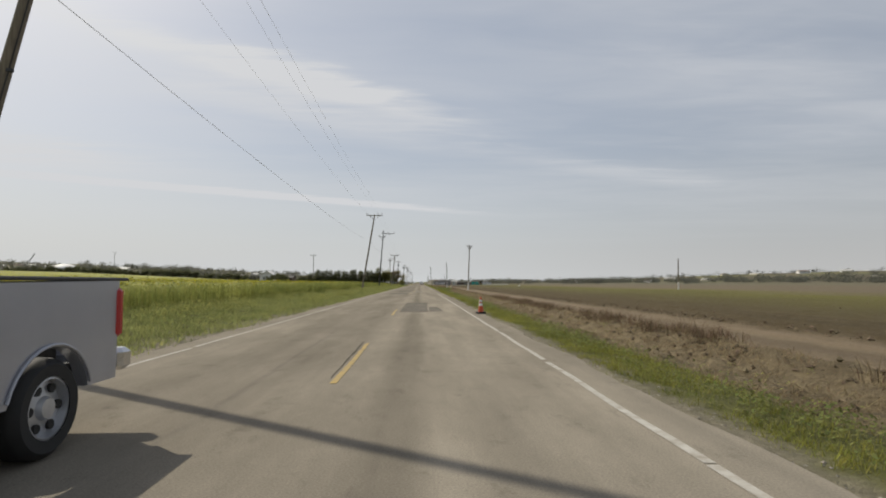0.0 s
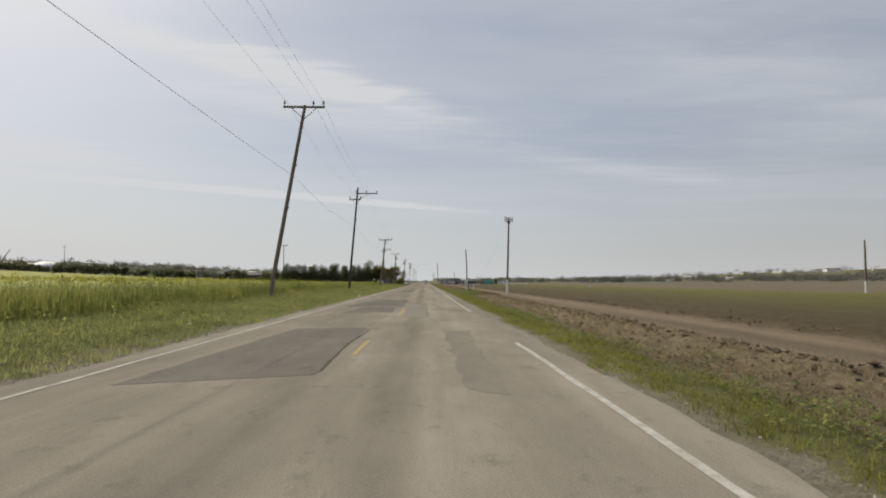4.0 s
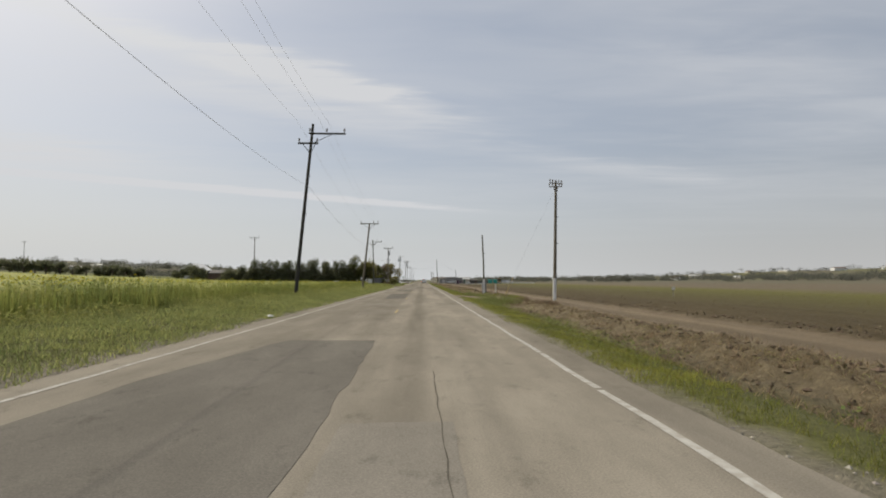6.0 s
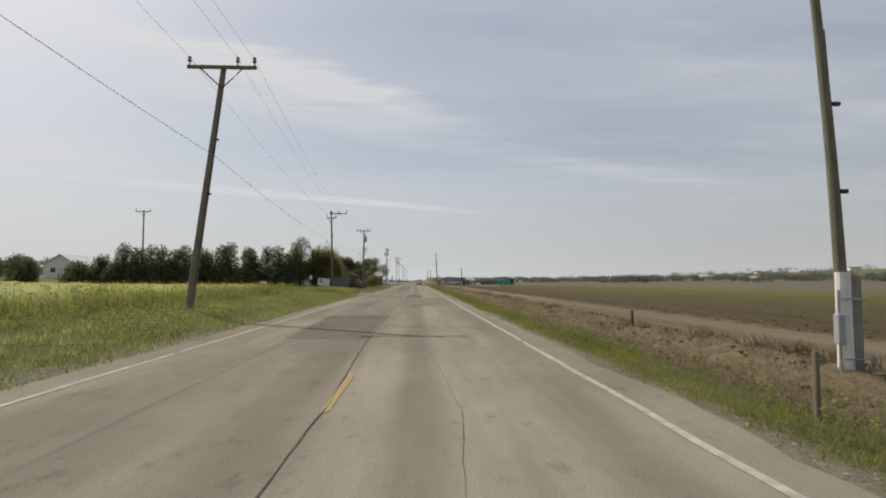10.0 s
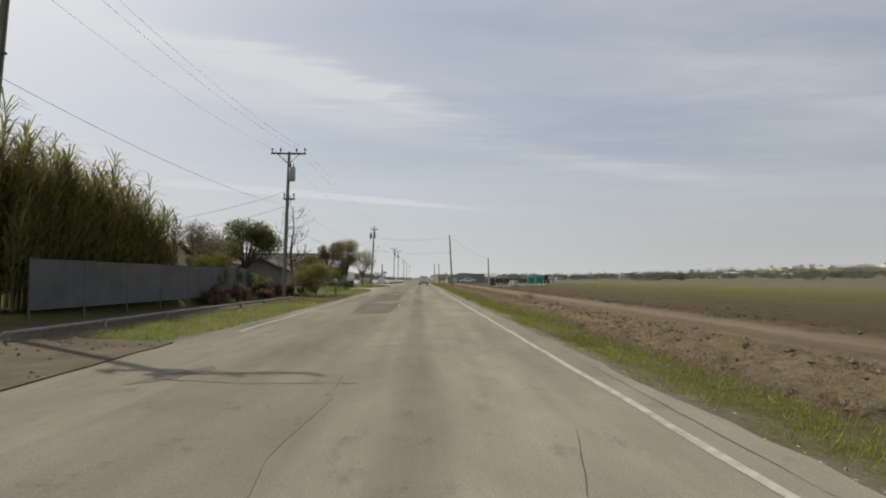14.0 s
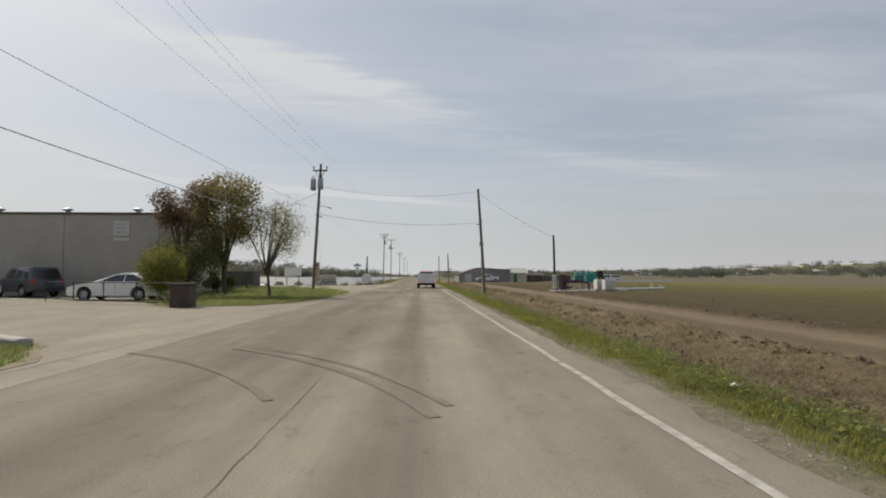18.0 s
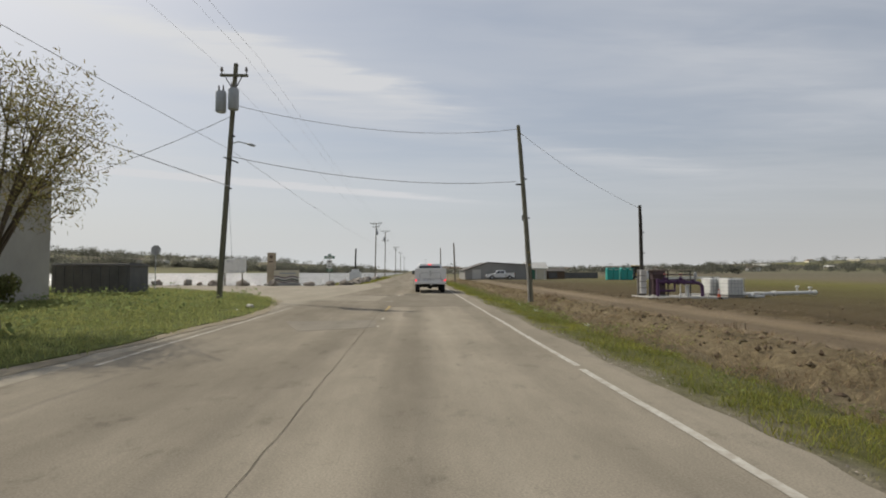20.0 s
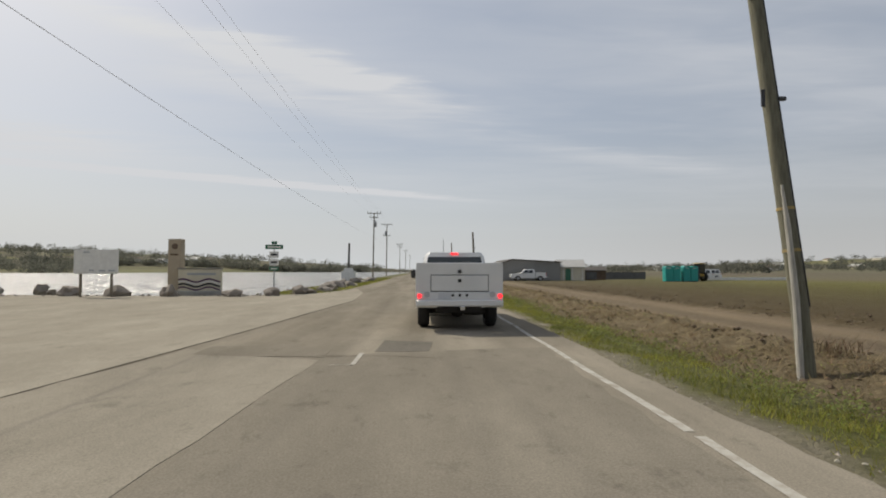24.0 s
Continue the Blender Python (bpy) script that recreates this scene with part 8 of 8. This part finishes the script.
part("post", G().tube([(0, 0, -0.3), (0, 0, 2.9)], 0.035, 8), M["steel"], ob)
bl = part("blade", G().box((0, -0.04, 2.62), (0.95, 0.02, 0.24), ch=0.004), M["sign_green"], ob, "green street name blade")
part("lettering_bar", G().box((0, -0.054, 2.62), (0.7, 0.006, 0.09)), M["white_paint"], bl)
bl = part("blade", G().box((0, 0.0, 2.84), (0.3, 0.02, 0.16), ch=0.004), M["sign_green"], ob, "green top blade")
for z, h, m in ((2.2, 0.34, "white_paint"), (1.78, 0.34, "white_paint"), (1.44, 0.22, "sign_green")):
    pl = part("plate", G().box((0, -0.045, z), (0.5, 0.02, h), ch=0.004), M[m], ob)
    part("lettering_bar", G().box((0, -0.058, z), (0.34, 0.005, h * 0.3)), M["dark_metal"] if m == "white_paint" else M["white_paint"], pl)
ob = thing("beacon", "dark post on a white plinth by the shore", "beacon", at=(-13.4, 352.8, -0.6))
part("plinth", G().box((0, 0, 0.9), (2.4, 1.8, 1.8), ch=0.06).box((0, 0, 2.0), (1.5, 1.2, 0.6), ch=0.05), M["white_paint"], ob)
part("mast", G().tube([(0, 0, 2.2), (0.1, 0, 6.8)], [0.2, 0.16], 10), M["dark_pole"], ob)

M["rock"] = material("grey-brown boulder stone", (0.27, 0.235, 0.195), 0.9, vary=0.35, scale=2, bump=0.8, bump_scale=6)


def boulder(x, y, z, s, seed, label="weathered grey-brown boulder at the water's edge"):
    bm = bmesh.new()
    bmesh.ops.create_icosphere(bm, subdivisions=3, radius=1)
    for v in bm.verts:
        d = v.co.normalized()
        k = 0.8 + 0.22 * noise.noise(d * 1.3 + Vector((seed * 3.1, 0, 0))) * 2 + 0.1 * noise.noise(d * 3.5 + Vector((0, seed, 0)))
        q = d * k
        for n_ in range(4):
            a = Vector((math.sin(seed * 2.1 + n_ * 1.9), math.cos(seed * 1.3 + n_ * 2.3), math.sin(seed + n_) * 0.7)).normalized()
            over = q.dot(a) - 0.62
            if over > 0:
                q = q - a * over * 0.85
        v.co = Vector((q.x * s[0], q.y * s[1], q.z * s[2]))
    me = bpy.data.meshes.new("boulder")
    bm.to_mesh(me)
    bm.free()
    me.materials.append(M["rock"])
    ob = new("boulder", me)
    ob.matrix_world = pose(x, y, z, 0, 0, seed * 47 % 360)
    tagged(ob, label, "rock", "boulders")


for k, (x, y, sx, sz) in enumerate(((-24.6, 285.6, 0.75, 0.55), (-21.6, 285.0, 0.7, 0.6), (-19.8, 283.2, 0.45, 0.35), (-17.9, 281.6, 0.85, 0.6), (-15.3, 281.2, 0.9, 0.65), (-12.6, 280.9, 0.75, 0.65), (-9.4, 280.7, 0.8, 0.42),
                                     (-7.7, 281.4, 0.6, 0.5), (-6.7, 283.4, 0.7, 0.6), (-27.5, 286.5, 0.7, 0.5), (-31, 287, 0.8, 0.55), (-34.5, 288, 0.7, 0.5))):
    boulder(x, y, sz * 0.2, (sx * 0.85, sx * 0.65, sz * 0.8), k + 1)
rd = random.Random(11)
for k in range(30):
    y = 284.5 + k * 1.5
    boulder(-6.0 - rd.uniform(0.0, 1.6) - 0.02 * k, y, rd.uniform(-0.25, 0.12), (rd.uniform(0.5, 1.1), rd.uniform(0.5, 0.9), rd.uniform(0.35, 0.6)), 30 + k, "rough shore boulder beside the road")
p = spots(5200, -8.5, -4.95, 284, 345, lambda x, y: patchy(x, y, -0.2) & (x < -5.2))
v, f = scatter(T_grass, p, 0.8, 1.8, 25)
bulk("shore_grass", v, f, M["grass"], "patchy grass on the bank by the road", "grass")
p = np.concatenate([spots(900, -40, -8.5, 281.0, 283.4), spots(600, -9.0, -6.2, 286, 340)])
v, f = scatter(T_clod, p, 0.05, 0.22, 26)
bulk("shore_stones", v, f, M["rock"], "small stones along the water's edge", "stones")

# ---- far shore, hills and distant town ----
# pale grey leaf colour carries the haze of distance
M["far_leaf"] = material("haze-paled distant foliage", (0.17, 0.172, 0.14), 0.9, second=(0.12, 0.124, 0.10), scale=0.05, island=0.35, spec=0.05, leaf=0.55)
fv, ff, o = [], [], 0
fr = np.random.default_rng(21)


def clump(x, y, s, hgt, n=190):
    global o
    v, f = crown([(x + fr.normal(0, s * 0.35), y + fr.normal(0, s * 0.35), float(ground_z(x, y)) + hgt * q, s * fr.uniform(0.35, 0.6), 0.8) for q in (0.25, 0.5, 0.75, 0.6)], n, s * 0.14, int(fr.integers(1e6)))
    fv.append(v), ff.append(f + o)
    o += len(v)


for k in range(520):                                  # across the bay and behind the crop
    a, r = radians(fr.uniform(-75, -4)), fr.uniform(560, 1150)
    x, y = math.sin(a) * r, 150 + math.cos(a) * r
    if math.hypot(x + 200, y - 500) < 372 and x > -1e4 and (math.hypot(x + 200, y - 500) < 362):
        continue
    clump(x, y, fr.uniform(6, 14), fr.uniform(5, 12))
for k in range(520):                                  # shore belt
    a = radians(fr.uniform(-160, 80))
    x, y = -200 + math.sin(a) * 372 + fr.normal(0, 6), 500 + math.cos(a) * 372 + fr.normal(0, 6)
    if y < 420 and x > -480 or x > -62:
        continue
    clump(x, y, fr.uniform(6, 12), fr.uniform(3, 9))
for k in range(150):                                  # left of the crop, beyond the trees
    a, r = radians(fr.uniform(-88, -30)), fr.uniform(190, 420)
    x, y = math.sin(a) * r, 60 + math.cos(a) * r
    if x > -95 or y > 275:
        continue
    clump(x, y, fr.uniform(3, 6), fr.uniform(2.5, 5))
for k in range(430):                                  # field side
    a, r = radians(fr.uniform(3, 75)), fr.uniform(620, 1500)
    x, y = math.sin(a) * r, 150 + math.cos(a) * r
    clump(x, y, fr.uniform(5, 11), fr.uniform(2.5, 7), 120)
for x, y, s in ((150, 520, 9), (165, 540, 11), (182, 560, 12), (192, 555, 10), (110, 560, 9), (118, 570, 8), (330, 640, 9), (300, 560, 8), (420, 690, 10), (60, 640, 8), (48, 620, 7), (75, 680, 8), (90, 700, 8)):
    for j in range(3):
        clump(x + fr.normal(0, 5), y + fr.normal(0, 5), s * 0.55, s * 0.5, 220)
for k in range(300):                                  # tree belt along the field-side ridge
    a, r = radians(fr.uniform(9, 58)), fr.uniform(640, 900)
    clump(math.sin(a) * r, 150 + math.cos(a) * r, fr.uniform(6, 11), fr.uniform(2.5, 5.5), 130)
for k in range(60):                                   # low trees at the road's far end
    clump(fr.uniform(14, 60), fr.uniform(420, 760), fr.uniform(3, 6), fr.uniform(2, 4), 60)
for k in range(40):
    clump(fr.uniform(-60, -14), fr.uniform(880, 1200), fr.uniform(4, 8), fr.uniform(3, 6), 60)
for k in range(110):                                  # wooded rise above the far shore
    a, r = radians(fr.uniform(-44, -27)), fr.uniform(590, 760)
    clump(math.sin(a) * r, 150 + math.cos(a) * r, fr.uniform(7, 13), fr.uniform(9, 19) * (0.4 + 0.6 * math.sin((a + 0.77) / 0.30 * math.pi) ** 2), 160)
for k in range(240):                                  # closed wood on the rise
    a, r = radians(fr.uniform(-46, -16)), fr.uniform(540, 720)
    x, y = math.sin(a) * r, 150 + math.cos(a) * r
    if math.hypot(x + 200, y - 500) > 356:
        clump(x, y, fr.uniform(8, 15), fr.uniform(5, 9), 150)
bulk("distant_trees", np.concatenate(fv), np.concatenate(ff), M["far_leaf"], "scattered dark trees on the far shore and hills", "trees")
hr = random.Random(31)
spots_ = [(math.sin(radians(a)) * r, 150 + math.cos(radians(a)) * r) for a, r in [(hr.uniform(-62, -18), hr.uniform(590, 900)) for k in range(44)] + [(hr.uniform(12, 60), hr.uniform(700, 1300)) for k in range(22)] + [(hr.uniform(2, 6), hr.uniform(420, 560)) for k in range(5)]]
for x, y in spots_:
    if math.hypot(x + 200, y - 500) < 372 and x < -20:
        continue
    w = hr.uniform(7, 13)
    house("distant_house", hr.choice(["small distant white house on the low hill", "small distant pale house among trees"]), (x, y, float(ground_z(x, y)) - 0.3), hr.uniform(0, 180), w, w * hr.uniform(1.2, 2.2), hr.uniform(2.8, 4.5), hr.uniform(1.2, 2.2),
          hr.choice(["white_paint", "cream_paint"]), hr.choice(["roof_pale", "roof_brown", "roof_pale"]), False, "house", "distant houses")
gz = float(ground_z(-500, 760))
ob = thing("white_dome", "broad low white dome roof above the far town", "building", at=(-500, 760, gz), rz=33)
part("roof", G().lathe([(0.01, 13.0), (5, 12.6), (10, 11.2), (14, 9.2), (17, 6.6), (17.2, 6.2)], n=28), M["white_paint"], ob, "curved white roof", True)
part("wall", G().lathe([(16.0, -1.0), (16.0, 6.4)], n=28), M["cream_paint"], ob)
ob = thing("distant_crane", "thin slanting crane boom above the far town", "crane", at=(-500, 666, float(ground_z(-500, 666))))
part("boom", G().tube([(0, 0, 0), (22, 0, 34)], [0.9, 0.5], 6), M["steel"], ob)
part("base", G().box((0, 0, 1.5), (7, 5, 3), ch=0.3), M["machine"], ob)
